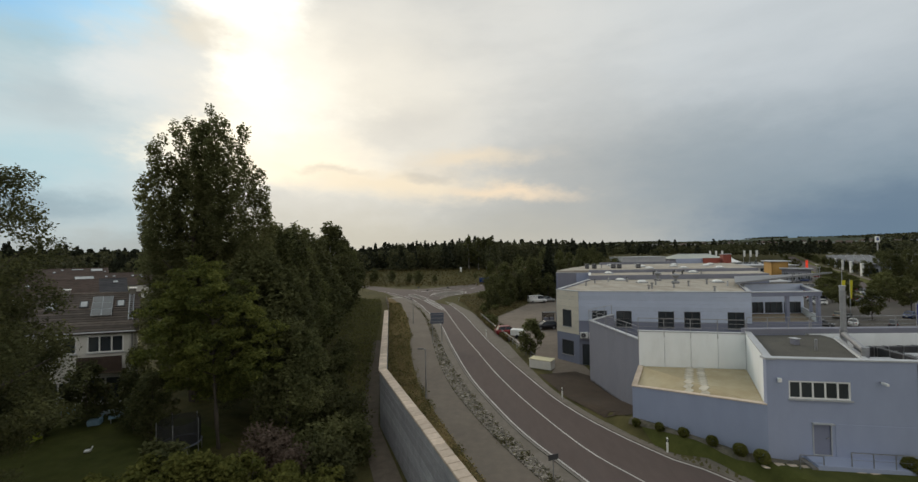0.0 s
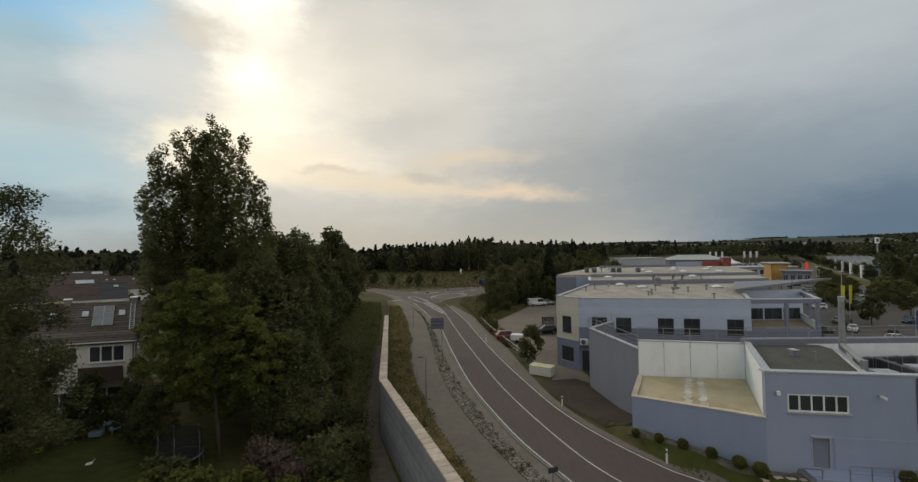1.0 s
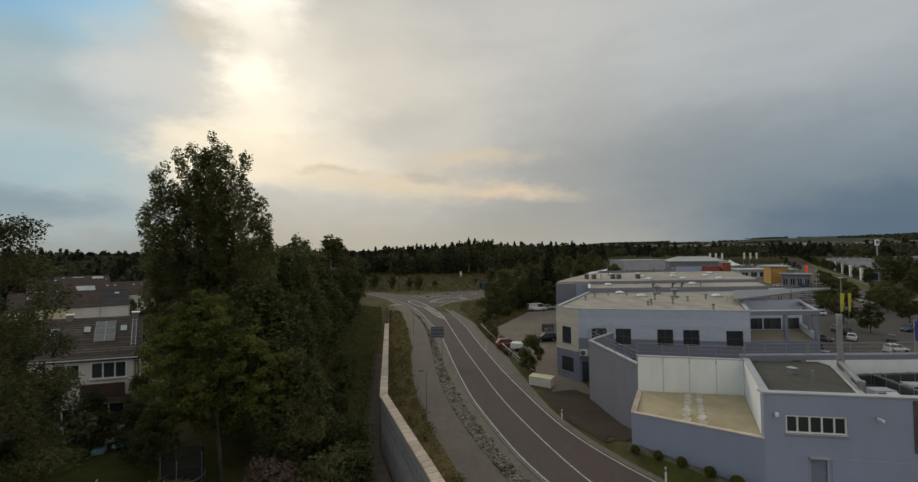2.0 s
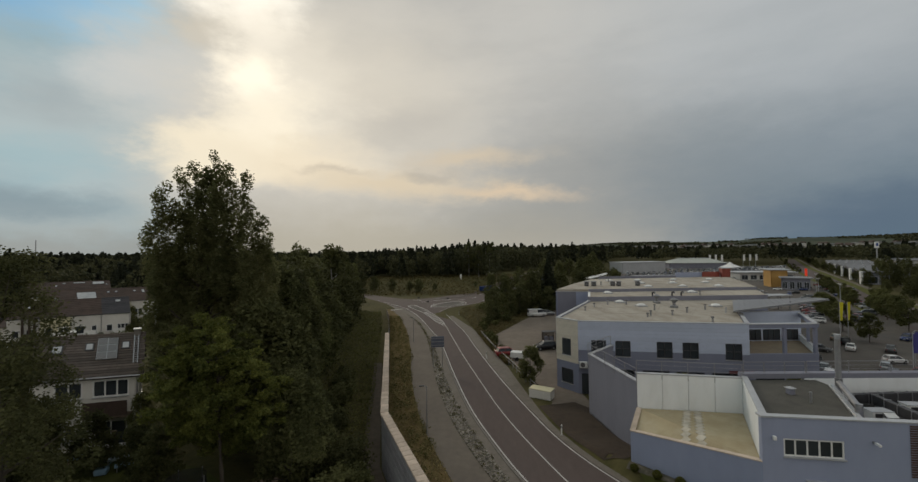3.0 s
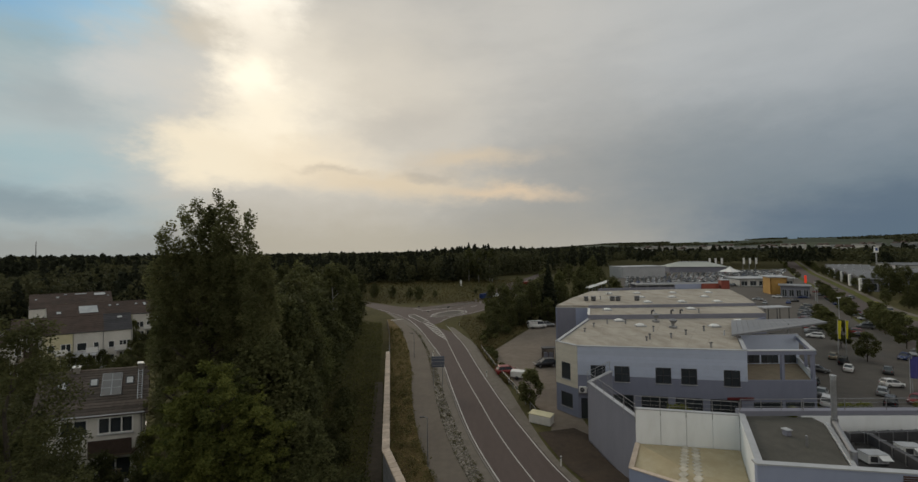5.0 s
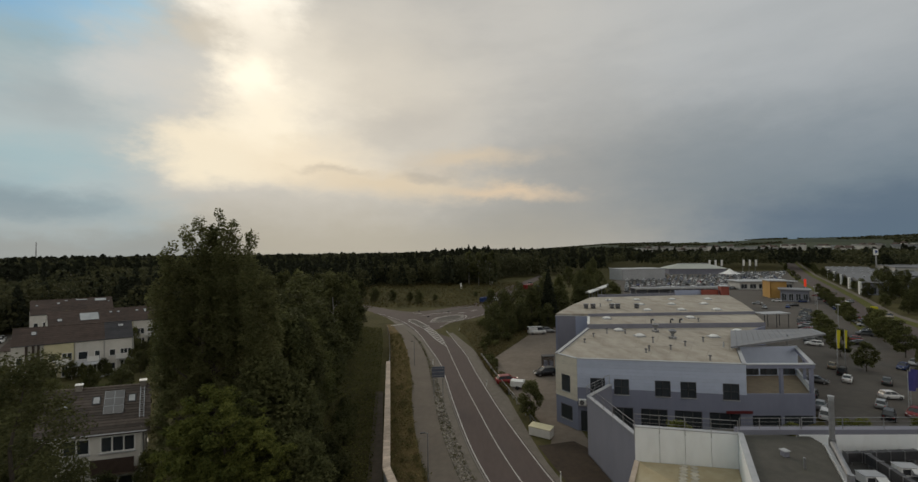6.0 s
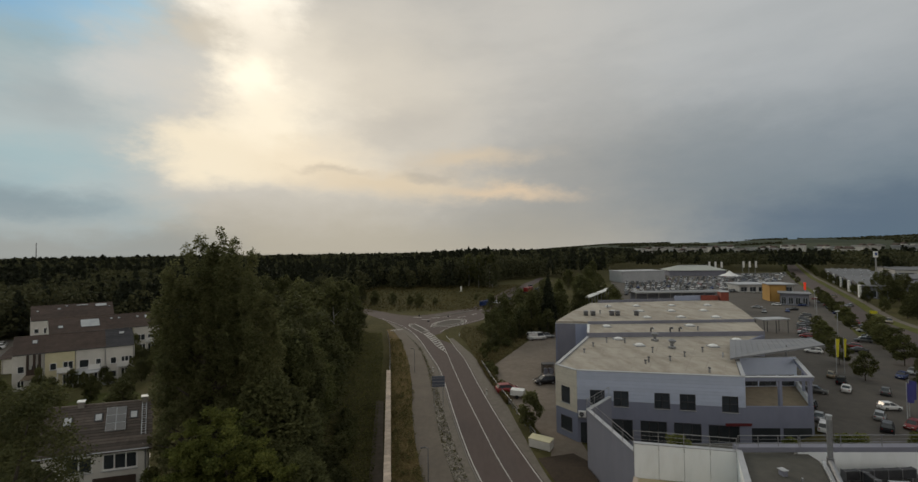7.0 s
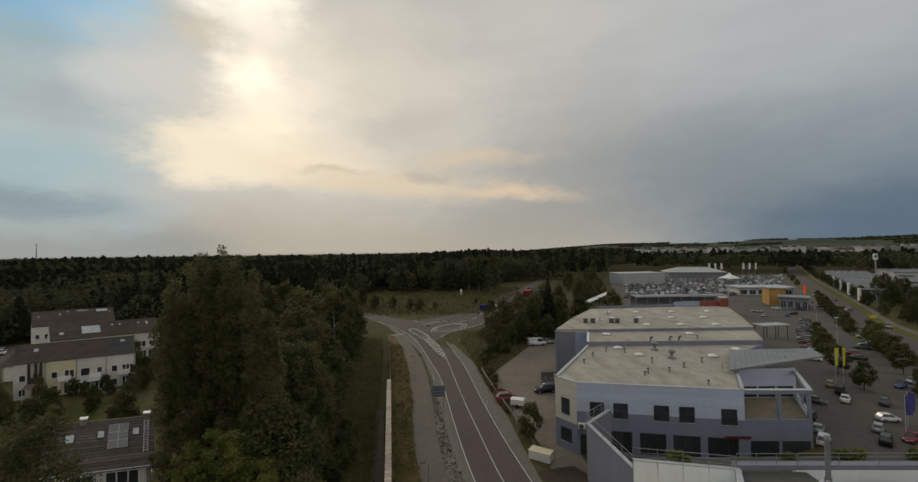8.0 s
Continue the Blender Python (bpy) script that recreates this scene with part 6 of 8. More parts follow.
def forest():
    """The woods that close the view: crowns upon crowns out to the hills, too many to count."""
    vs, dark = [], []
    r = 112.0
    while r < 1500:
        gap = max(4.6, 0.020 * r)
        n = int(radians(106) * r / gap)
        az = np.radians(-53) + (np.arange(n) + rng.uniform(-0.4, 0.4, n)) * radians(106) / n
        rr = r + rng.uniform(-0.5, 0.5, n) * gap
        x, y = rr * np.sin(az), rr * np.cos(az)
        deg = np.degrees(az)
        keep = np.where(deg < -27, rr > 122 + np.clip(deg + 48, 0, 30) * 0.6, np.where(deg < 5, rr > 226 + 10 * np.sin(deg), np.where(deg < 20, rr > 262 + (deg - 5) * 6, rr > 470 + 30 * np.sin(deg * 0.9))))
        keep &= ~((x > -130) & (x < -48) & (y > 40) & (y < 126)) & ~((deg < -27) & (x > -36) & (y < 200) & (y < 165))
        keep &= ~((deg > 24) & (rr > 900))
        keep &= ~((np.abs(np.interp(y, [50, 79, 101, 132, 165, 206, 269, 342, 709], [76, 94, 111, 136, 162, 192, 237, 291, 580]) - x) < 12 + 0.01 * rr) & (deg > 20) & (rr < 440))
        x, y, rr = x[keep], y[keep], rr[keep]
        per = int(np.clip(42000 / r, 46, 300))
        for tx, ty, tr in zip(x, y, rr):
            hgt = max(11.0, rng.normal(16.0, 1.9) + 3.0 * noise.noise(Vector((tx / 45, ty / 45, 3.1)))) * (0.78 + 0.22 * min(1.0, tr / 500)) * float(np.interp(math.degrees(math.atan2(tx, ty)), FOREST_AZ, FOREST_TALL))
            spiky = noise.noise(Vector((tx / 70, ty / 70, 0.7))) + rng.normal(0, 0.22) > 0.02
            w = gap * 0.62 + 1.6
            u = rng.uniform(0.12 if tr < 320 else 0.5, 1, per)
            ang = rng.uniform(0, 2 * np.pi, per)
            prof = (1 - u) * 0.9 + 0.04 if spiky else np.sqrt(np.clip(1 - ((u - 0.5) / 0.52) ** 2, 0.02, 1))
            rad = w * prof * rng.uniform(0.55, 1.05, per)
            base = gz(tx, ty)
            dark.append(spiky)
            vs.append(np.stack([tx + rad * np.cos(ang), ty + rad * np.sin(ang), base + hgt * ((1.08 if tr < 200 else 1.2) if spiky else 1.0) * u, np.full(per, 0.22 + 0.0021 * tr)], 1))
        r *= 1.0 + max(0.026, 4.2 / r)
    for pick, mat, words in ((False, FOREST, "dark broadleaf forest closing the view to the horizon"), (True, CONIFER, "dark conifer forest closing the view to the horizon")):
        p = np.concatenate([v for v, d in zip(vs, dark) if d == pick])
        a = rng.normal(size=(len(p), 3))
        a /= np.linalg.norm(a, axis=1, keepdims=True)
        b = np.cross(a, rng.normal(size=(len(p), 3)))
        b /= np.linalg.norm(b, axis=1, keepdims=True)
        s = (p[:, 3] * rng.uniform(0.7, 1.3, len(p)))[:, None]
        c = p[:, :3]
        v = np.stack([c - a * s, c + b * s * 0.7, c + a * s, c - b * s * 0.7], 1).reshape(-1, 3)
        tagged(new("forest", quick_mesh("forest", v, np.arange(len(v)).reshape(-1, 4), mat)), words, "forest", kind="stuff")


forest()


# ---- shrubs and hedges ----
def shrub(name, at, size, leaves, leaf, mat, label, group="", category="shrub"):
    t = thing(name, at, 0, label, category, group)
    k = max(8, int(size[0] * size[1] * 5))
    c = np.stack([rng.uniform(-0.5, 0.5, k) * size[0] * 0.8, rng.uniform(-0.5, 0.5, k) * size[1] * 0.8, rng.uniform(0.15, 0.82, k) * size[2]], 1)
    r = np.full((k, 3), min(size) * 0.26) * rng.uniform(0.7, 1.2, (k, 1))
    pts = clump_points(c, r, leaves)
    pts[:, 2] = np.maximum(pts[:, 2], 0.02)
    part("foliage", quick_mesh("leaves", *leaf_cloud(pts, leaf), mat), None, t)
    bm = bmesh.new()
    for i in range(5):
        a = rng.uniform(0, 6.28)
        add_tube(bm, (0.05 * math.cos(a), 0.05 * math.sin(a), -0.1), (size[0] * 0.25 * math.cos(a), size[1] * 0.25 * math.sin(a), size[2] * 0.7), 0.03, 0.008, 5)
    part("branchwork", bm, BARK, t)
    return t


SHRUBS = ((13.31, 30.72, 0.7), (14.37, 29.27, 0.75), (15.36, 27.93, 0.8), (16.43, 26.48, 0.8), (17.37, 25.2, 0.9), (18.04, 24.3, 1.0), (25.2, 22.6, 1.1))


def ball_shrub(x, y, d):
    t = thing("ball_shrub", (x, y, gz(x, y)), 0, "clipped round green shrub in the gravel bed", "shrub", "clipped shrubs along the wall")
    n = int(2200 * d * d)
    p = rng.normal(size=(n, 3))
    p /= np.linalg.norm(p, axis=1, keepdims=True)
    p *= (d / 2 * rng.uniform(0.82, 1.03, n))[:, None]
    p[:, 2] += d * 0.47
    part("foliage", quick_mesh("leaves", *leaf_cloud(p[p[:, 2] > 0], 0.06), HEDGE_LEAF), None, t)
    part("stem", tube((0, 0, -0.1), (0, 0, d * 0.4), 0.04), BARK, t)


for x, y, d in SHRUBS:
    ball_shrub(x, y, d * 0.84)
for i, (x, y) in enumerate(((-14.6, 18.9), (-12.8, 19.6), (-11.0, 20.2), (-9.3, 20.7), (-7.6, 21.2), (-16.4, 18.4))):
    shrub("hedge", (x, y, gz(x, y)), (2.4, 1.7, 2.5 - 0.5 * (i == 5)), 5200, 0.10, HEDGE_LEAF, "loose green hedge with yellowish tips", "garden hedge", "hedge")
for x, y, s in ((-15.4, 20.6, 2.0), (-9.0, 25.4, 2.6), (-7.9, 27.8, 2.8), (-7.8, 23.4, 2.6), (-9.2, 30.6, 3.4)):
    shrub("shrub", (x, y, gz(x, y)), (s, s, s * 1.15), 4200, 0.12, DARK_LEAF, "dark green leafy shrub beside the earth track", "shrubs by the track")
for i in range(16):
    y = 31.0 + i * 1.7 + rng.uniform(-0.5, 0.5)
    x, s = float(barrier_x(y)) - rng.uniform(4.6, 8.4), rng.uniform(1.3, 2.3)
    shrub("shrub", (x, y, gz(x, y)), (s * 1.2, s * 1.2, s * 0.9), 1500, 0.12, DARK_LEAF, "dark green scrub on the slope behind the barrier", "scrub on the slope")
for x, y, s in ((-11.3, 23.6, 2.4), (-9.9, 22.6, 2.0)):
    shrub("shrub", (x, y, gz(x, y)), (s, s, s * 1.3), 2600, 0.10, DRY_LEAF, "shrub with faded purplish-brown flower heads", "faded shrubs")


def tufts(name, label, mat, count, where, height, leaf):
    """Weeds and tall grass, too many to count."""
    pts = np.array([where() for _ in range(count)])
    z = ground_z(pts[:, 0], pts[:, 1])
    p = np.stack([pts[:, 0], pts[:, 1], z + rng.uniform(0.02, height, count)], 1)
    v, f = leaf_cloud(p, leaf)
    tagged(new(name, quick_mesh(name, v, f, mat)), label, "weeds", kind="stuff")


def between(a, b, lo, hi, margin=0.1):
    k = rng.integers(lo, hi)
    t = np.clip(rng.beta(0.8, 0.8), margin, 1 - margin)
    u = rng.uniform()
    p = np.array(a[k]) * (1 - u) + np.array(a[k + 1]) * u
    q = np.array(b[k]) * (1 - u) + np.array(b[k + 1]) * u
    return p * (1 - t) + q * t


WEED = foliage("weed_leaf", (0.085, 0.090, 0.030), (0.20, 0.18, 0.075), 0.3, 0.1, 1.5)
tufts("weeds", "green weeds growing in the gravel strip", WEED, 2600, lambda: between(gut_l, gut_m, 6, 50, 0.0), 0.22, 0.06)
barrier_line = [(float(barrier_x(y)) + 0.4, y) for _, y in line_l]
tufts("tall_grass", "dry tall grass along the noise barrier", foliage("dry_grass", (0.125, 0.112, 0.040), (0.33, 0.26, 0.115), 0.3, 0.1, 0.7), 22000, lambda: between(barrier_line, line_l, 5, 60, 0.0), 0.45, 0.07)


def clumped(a, b, lo, hi, n, spread):
    """Spots gathered in clumps between two lines."""
    centres = [between(a, b, lo, hi, 0.0) for _ in range(n)]
    return lambda: centres[int(rng.integers(n))] + rng.normal(0, spread, 2)


tufts("weed_clumps", "dark weed clumps standing in the gravel strip", foliage("dark_weed", (0.062, 0.062, 0.027), (0.165, 0.142, 0.075), 0.3, 0.1, 1.5), 4200, clumped(gut_l, gut_m, 4, 50, 120, 0.11), 0.30, 0.06)
tufts("verge_clumps", "dark green and straw clumps along the noise barrier", foliage("verge_clump", (0.066, 0.073, 0.025), (0.235, 0.200, 0.085), 0.3, 0.1, 0.9), 17000, clumped(barrier_line, line_l, 5, 58, 260, 0.22), 0.6, 0.075)


def loose_stones(count):
    """Fist- to head-sized stones lying in the strip beside the path."""
    base = bmesh.new()
    bmesh.ops.create_icosphere(base, subdivisions=1, radius=1.0)
    unit = np.array([v.co[:] for v in base.verts])
    tris = np.array([[v.index for v in f.verts] for f in base.faces])
    base.free()
    vs, fs = [], []
    for k in range(count):
        x, y = between(gut_l, gut_m, 3, 50, 0.02)
        size = rng.uniform(0.06, 0.17) * np.array((1.0, 0.85, 0.6))
        v = unit * size * rng.uniform(0.75, 1.2, (len(unit), 1))
        a = rng.uniform(0, 2 * math.pi)
        v = np.stack([v[:, 0] * math.cos(a) - v[:, 1] * math.sin(a) + x, v[:, 0] * math.sin(a) + v[:, 1] * math.cos(a) + y, v[:, 2] + gz(x, y) + 0.04], 1)
        vs.append(v)
        fs.append(tris + 12 * k)
    me = bpy.data.meshes.new("loose_stones")
    me.from_pydata(np.concatenate(vs).tolist(), [], np.concatenate(fs).tolist())
    me.materials.append(STONE)
    tagged(new("loose_stones", me), "grey-brown loose stones in the strip beside the path", "stones", kind="stuff")


STONE = material("field_stone", (0.14, 0.125, 0.105), (0.31, 0.28, 0.24), 2.5, 0.95, 0.01, 20, stain=0.4, stain_colour=(0.06, 0.056, 0.035), stain_scale=1.5, island=0.35)
loose_stones(5200)


def rough_bank():
    """Tall weeds and low scrub between the road and the paved yard, and on the slope behind the barrier."""
    def spot():
        y = rng.uniform(62, 126)
        lo = np.interp(y, [62, 76, 99, 112, 126], [7.0, 4.8, 2.0, -0.5, 1.0])
        hi = np.interp(y, [62, 76, 84, 93, 103, 126], [8.2, 6.4, 7.4, 12.0, 17.0, 22.0])
        return np.array([rng.uniform(lo, hi), y])
    tufts("tall_weeds", "tall dry weeds between road and yard", foliage("bank_weed", (0.060, 0.056, 0.022), (0.20, 0.155, 0.07), 0.3, 0.1, 0.6), 16000, spot, 0.7, 0.13)

    def slope():
        y = rng.uniform(28, 118)
        b = float(barrier_x(y))
        return np.array([rng.uniform(b - 10.5, b - 1.6), y])
    tufts("slope_grass", "rough dark grass on the slope behind the barrier", foliage("slope_blade", (0.064, 0.072, 0.024), (0.180, 0.174, 0.060), 0.3, 0.1, 0.5), 24000, slope, 0.6, 0.11)

    def meadow():
        y = rng.uniform(160, 236)
        return np.array([rng.uniform(-62, 12 + (y - 160) * 0.35), y])
    tufts("meadow_grass", "tall brownish meadow grass beyond the junction", foliage("meadow_blade", (0.055, 0.052, 0.020), (0.17, 0.135, 0.055), 0.3, 0.1, 0.15), 14000, meadow, 0.9, 0.3)


rough_bank()
for i in range(44):
    y = rng.uniform(66, 124)
    lo = float(np.interp(y, [62, 76, 99, 112, 126], [7.4, 5.6, 3.4, 2.4, 3.0]))
    x = lo + rng.uniform(0.0, 1.0) * float(np.interp(y, [66, 84, 93, 103, 124], [0.6, 1.6, 6.5, 11.0, 14.0]))
    s = rng.uniform(0.7, 1.5) if y < 95 else rng.uniform(1.2, 2.6)
    shrub("bush", (x, y, gz(x, y)), (s * 1.2, s * 1.2, s), 700, 0.13, MID_LEAF, "low green bush on the bank beside the road", "bushes on the bank")


# ---- vehicles ----
def paint(name, colour, metal=0.2):
    return material(name, tuple(c * 0.9 for c in colour), colour, 0.8, 0.28, metal=metal, gloss_spread=0.06, specular=0.6)


CAR_PAINT = {
    "white": paint("car_white", (0.72, 0.72, 0.72), 0.0), "silver": paint("car_silver", (0.36, 0.37, 0.38), 0.5), "black": paint("car_black", (0.012, 0.012, 0.014)),
    "grey": paint("car_grey", (0.10, 0.105, 0.11), 0.4), "red": paint("car_red", (0.22, 0.015, 0.015)), "blue": paint("car_blue", (0.02, 0.045, 0.16)), "beige": paint("car_beige", (0.30, 0.26, 0.19), 0.4)}
HEADLIGHT = material("headlight_glass", (0.55, 0.55, 0.53), (0.7, 0.7, 0.68), 2, 0.15)
TAILLIGHT = material("taillight", (0.25, 0.01, 0.01), (0.32, 0.02, 0.02), 2, 0.25)
CAR_SHAPES = {  # length, half width, sill, belt, roof, bonnet end, cabin foot (front, back), cabin top (front, back), tail height
    "hatchback": (4.0, 0.86, 0.22, 0.92, 1.46, 0.80, (0.95, 3.85), (1.75, 3.45), 0.95),
    "saloon": (4.5, 0.89, 0.22, 0.92, 1.44, 0.80, (1.15, 3.9), (1.95, 3.2), 0.98),
    "suv": (4.4, 0.93, 0.30, 1.05, 1.70, 0.98, (1.05, 4.3), (1.7, 4.0), 1.06),
    "van": (4.9, 0.95, 0.28, 1.15, 1.98, 1.08, (0.55, 4.86), (1.15, 4.8), 1.18),
}
car_meshes = {}


def car_body(shape):
    length, w, sill, belt, roof, bonnet, foot, top, tail = CAR_SHAPES[shape]
    bm = bmesh.new()
    stations = [(0.0, 0.80, 0.42, bonnet * 0.72), (0.12, 0.92, sill, bonnet * 0.86), (foot[0] * 0.6, 1.0, sill, bonnet), (foot[0], 1.0, sill, belt), (length * 0.55, 1.0, sill, belt), (foot[1], 1.0, sill, tail), (length - 0.1, 0.94, sill, tail * 0.97), (length, 0.86, 0.42, tail * 0.8)]
    rings = []
    for x, k, lo, hi in stations:
        pts = [(-w * k * 0.9, lo), (-w * k, lo + 0.16), (-w * k, lo + (hi - lo) * 0.62), (-w * k * 0.9, hi), (w * k * 0.9, hi), (w * k, lo + (hi - lo) * 0.62), (w * k, lo + 0.16), (w * k * 0.9, lo)]
        rings.append([bm.verts.new((x - length / 2, y, z)) for y, z in pts])
    for a, b in zip(rings, rings[1:]):
        for i in range(8):
            bm.faces.new((a[i], a[(i + 1) % 8], b[(i + 1) % 8], b[i]))
    bm.faces.new(rings[0][::-1]), bm.faces.new(rings[-1])
    return bm


def car_cabin(shape):
    length, w, sill, belt, roof, bonnet, foot, top, tail = CAR_SHAPES[shape]
    bm = bmesh.new()
    lo = [bm.verts.new((x - length / 2, y * w * 0.88, belt - 0.03)) for x, y in ((foot[0], -1), (foot[1], -1), (foot[1], 1), (foot[0], 1))]
    hi = [bm.verts.new((x - length / 2, y * w * 0.70, roof - 0.05)) for x, y in ((top[0], -1), (top[1], -1), (top[1], 1), (top[0], 1))]
    bm.faces.new(hi), bm.faces.new(lo[::-1])
    for i in range(4):
        bm.faces.new((lo[i], lo[(i + 1) % 4], hi[(i + 1) % 4], hi[i]))
    return bm


def car_roof(shape):
    length, w, sill, belt, roof, bonnet, foot, top, tail = CAR_SHAPES[shape]
    bm = bmesh.new()
    add_box(bm, top[0] - length / 2 - 0.06, top[1] - length / 2 + 0.06, -w * 0.72, w * 0.72, roof - 0.055, roof)
    bmesh.ops.bevel(bm, geom=[e for e in bm.edges if e.calc_length() > 1.0], offset=0.03, segments=1, affect="EDGES")
    return bm


def car(shape, colour, x, y, turn, detail=True, group="cars in the car park", words="", where="in the car park"):
    length, w, sill = CAR_SHAPES[shape][:3]
    kind = {"suv": "off-road car", "saloon": "saloon car", "hatchback": "hatchback", "van": "delivery van"}[shape]
    c = thing("van" if shape == "van" else "car", (x, y, gz(x, y) + 0.02), turn, words or f"{colour} {kind} parked {where}", "van" if shape == "van" else "car", group)
    key = (shape, colour)
    if key not in car_meshes:
        p = CAR_PAINT[colour]
        car_meshes[key] = (mesh_of(car_body(shape), p, "body", True), mesh_of(car_cabin(shape), GLASS, "cabin_glass"), mesh_of(car_roof(shape), p, "car_roof"))
    if "tyre" not in car_meshes:
        car_meshes["tyre"] = mesh_of(tube((0, -0.1, 0), (0, 0.1, 0), 0.32, sides=14), RUBBER, "tyre")
        car_meshes["rim"] = mesh_of(tube((0, -0.108, 0), (0, 0.108, 0), 0.19, sides=8), METAL, "rim")
    body = part("body", car_meshes[key][0], None, c)
    part("glasshouse", car_meshes[key][1], None, c)
    part("car_roof", car_meshes[key][2], None, c)
    for dx in (-0.31, 0.30):
        for s in (-1, 1):
            wheel = part("wheel", car_meshes["tyre"], None, c)
            wheel.matrix_basis = pose(length * dx, s * (w - 0.08), 0.32)
            if detail:
                part("rim", car_meshes["rim"], None, wheel)
    if detail:
        foot, top, belt, roof = CAR_SHAPES[shape][6], CAR_SHAPES[shape][7], CAR_SHAPES[shape][3], CAR_SHAPES[shape][4]
        for s in (-1, 1):
            for x0, x1 in ((foot[0], top[0]), ((foot[0] + foot[1]) / 2, (top[0] + top[1]) / 2), (foot[1], top[1])):
                part("pillar", tube((x0 - length / 2, s * w * 0.885, belt - 0.02), (x1 - length / 2, s * w * 0.705, roof - 0.03), 0.045, sides=4), CAR_PAINT[colour], c)
            if shape == "van":
                part("side_panel", box(0.0, length / 2 - 0.08, s * w * 0.84 - 0.07, s * w * 0.84 + 0.05, belt - 0.05, roof - 0.12, 0.03), CAR_PAINT[colour], c)
            part("headlight", box(-length / 2 - 0.01, -length / 2 + 0.14, s * w * 0.62 - 0.14, s * w * 0.62 + 0.14, 0.60, 0.74, 0.02), HEADLIGHT, c)
            part("taillight", box(length / 2 - 0.12, length / 2 + 0.01, s * w * 0.68 - 0.1, s * w * 0.68 + 0.1, 0.68, 0.86, 0.02), TAILLIGHT, c)
        part("number_plate", box(-length / 2 - 0.012, -length / 2 + 0.02, -0.26, 0.26, 0.42, 0.53), PLASTIC_WHITE, c)
    return c


for row in (("grey", "saloon", 52.9, 58.6, 112), ("black", "hatchback", 47.6, 53.2, 199), ("silver", "saloon", 45.0, 49.2, 198), ("white", "suv", 42.9, 46.2, 200), ("beige", "hatchback", 61.6, 65.4, 198),
            ("black", "suv", 60.2, 62.2, 198), ("white", "saloon", 57.8, 58.9, 198), ("grey", "saloon", 62.2, 57.5, 198), ("blue", "hatchback", 72.2, 64.4, 5), ("white", "hatchback", 56.8, 52.0, 150), ("silver", "hatchback", 52.6, 49.2, 196),
            ("black", "suv", 50.0, 45.9, 197), ("red", "hatchback", 53.6, 46.4, 0), ("white", "hatchback", 46.8, 54.6, 196), ("silver", "saloon", 76.5, 66.5, 5), ("black", "hatchback", 58.2, 48.6, 0)):
    car(row[1], row[0], row[2], row[3], row[4] + 24).scale = (0.62, 0.62, 0.72)
COLOURS = ["white", "silver", "black", "grey", "blue", "grey", "silver", "black", "beige", "red"]
row_line = resample([(72.5, 81.0), (78.6, 88.4), (87.0, 99.4), (101.6, 117.1), (120.0, 137.5)], 22)
for i, (x, y) in enumerate(row_line):
    if i % 7 != 5:
        car(["hatchback", "saloon", "suv"][i % 3], COLOURS[(i * 3 + i // 4) % 10], x, y, -40 + (180 if i % 2 else 0), i < 8, "row of cars in the bays").scale = (0.74, 0.74, 0.76)
row_line = resample([(80, 82), (83.5, 86.5), (97.9, 96.9), (112.5, 115.0), (125.4, 131.3), (136.5, 147.4), (152, 168)], 24)
for i, (x, y) in enumerate(row_line):
    if i % 4 != 2:
        car(["saloon", "hatchback", "hatchback", "suv"][i % 4], COLOURS[(i * 7 + 2) % 10], x + 1.5, y - 1.0, -38, False, "row of cars in the bays").scale = (0.74, 0.74, 0.76)
for i, (x, y) in enumerate(((117, 156.2), (120.7, 146.1), (126, 150), (130, 163), (151.5, 167.6), (154, 157), (160, 178), (104, 96), (128, 122), (175, 186), (112, 146), (138, 160), (146, 168))):
    car(["saloon", "hatchback"][i % 2], COLOURS[(i * 3 + 1) % 10], x, y, (-40, 50, 5)[i % 3], False, "cars scattered over the car park").scale = (0.78, 0.78, 0.8)
# the yard beside the building
car("hatchback", "red", 7.9, 67.2, 190, group="cars in the yard", words="dark red hatchback parked beside the guard rail")
car("hatchback", "black", 15.2, 71.3, 10, group="cars in the yard", words="black hatchback parked against the building")
car("van", "white", 20.6, 106.6, 186, group="cars in the yard", words="white delivery van parked at the end of the yard")
car("hatchback", "silver", 23.8, 108.6, 185, group="cars in the yard", words="silver hatchback parked behind the white van")
# the dealer's display yard: the near rows car by car, the far ones together
SHARE = [0.27, 0.22, 0.12, 0.12, 0.06, 0.06, 0.06, 0.04, 0.03, 0.02]
far_cars = []
for r_ in range(13):
    for k in range(25):
        u, v = (k + 0.5) / 25, (r_ + 0.4) / 13
        a = Vector((84, 203)).lerp(Vector((152, 212)), u)
        b = Vector((132, 318)).lerp(Vector((248, 330)), u)
        p = a.lerp(b, v)
        if rng.uniform() < 0.88:
            row = (["hatchback", "saloon", "suv", "hatchback"][int(rng.integers(4))], COLOURS[int(rng.choice(10, p=SHARE))], p.x + rng.normal(0, 0.3), p.y + rng.normal(0, 0.3), 60 + (180 if r_ % 2 else 0) + rng.normal(0, 3))
            if 2 <= r_ < 8:
                car(*row, False, "cars in the display yard", where="in the display yard")
            else:
                far_cars.append(row)
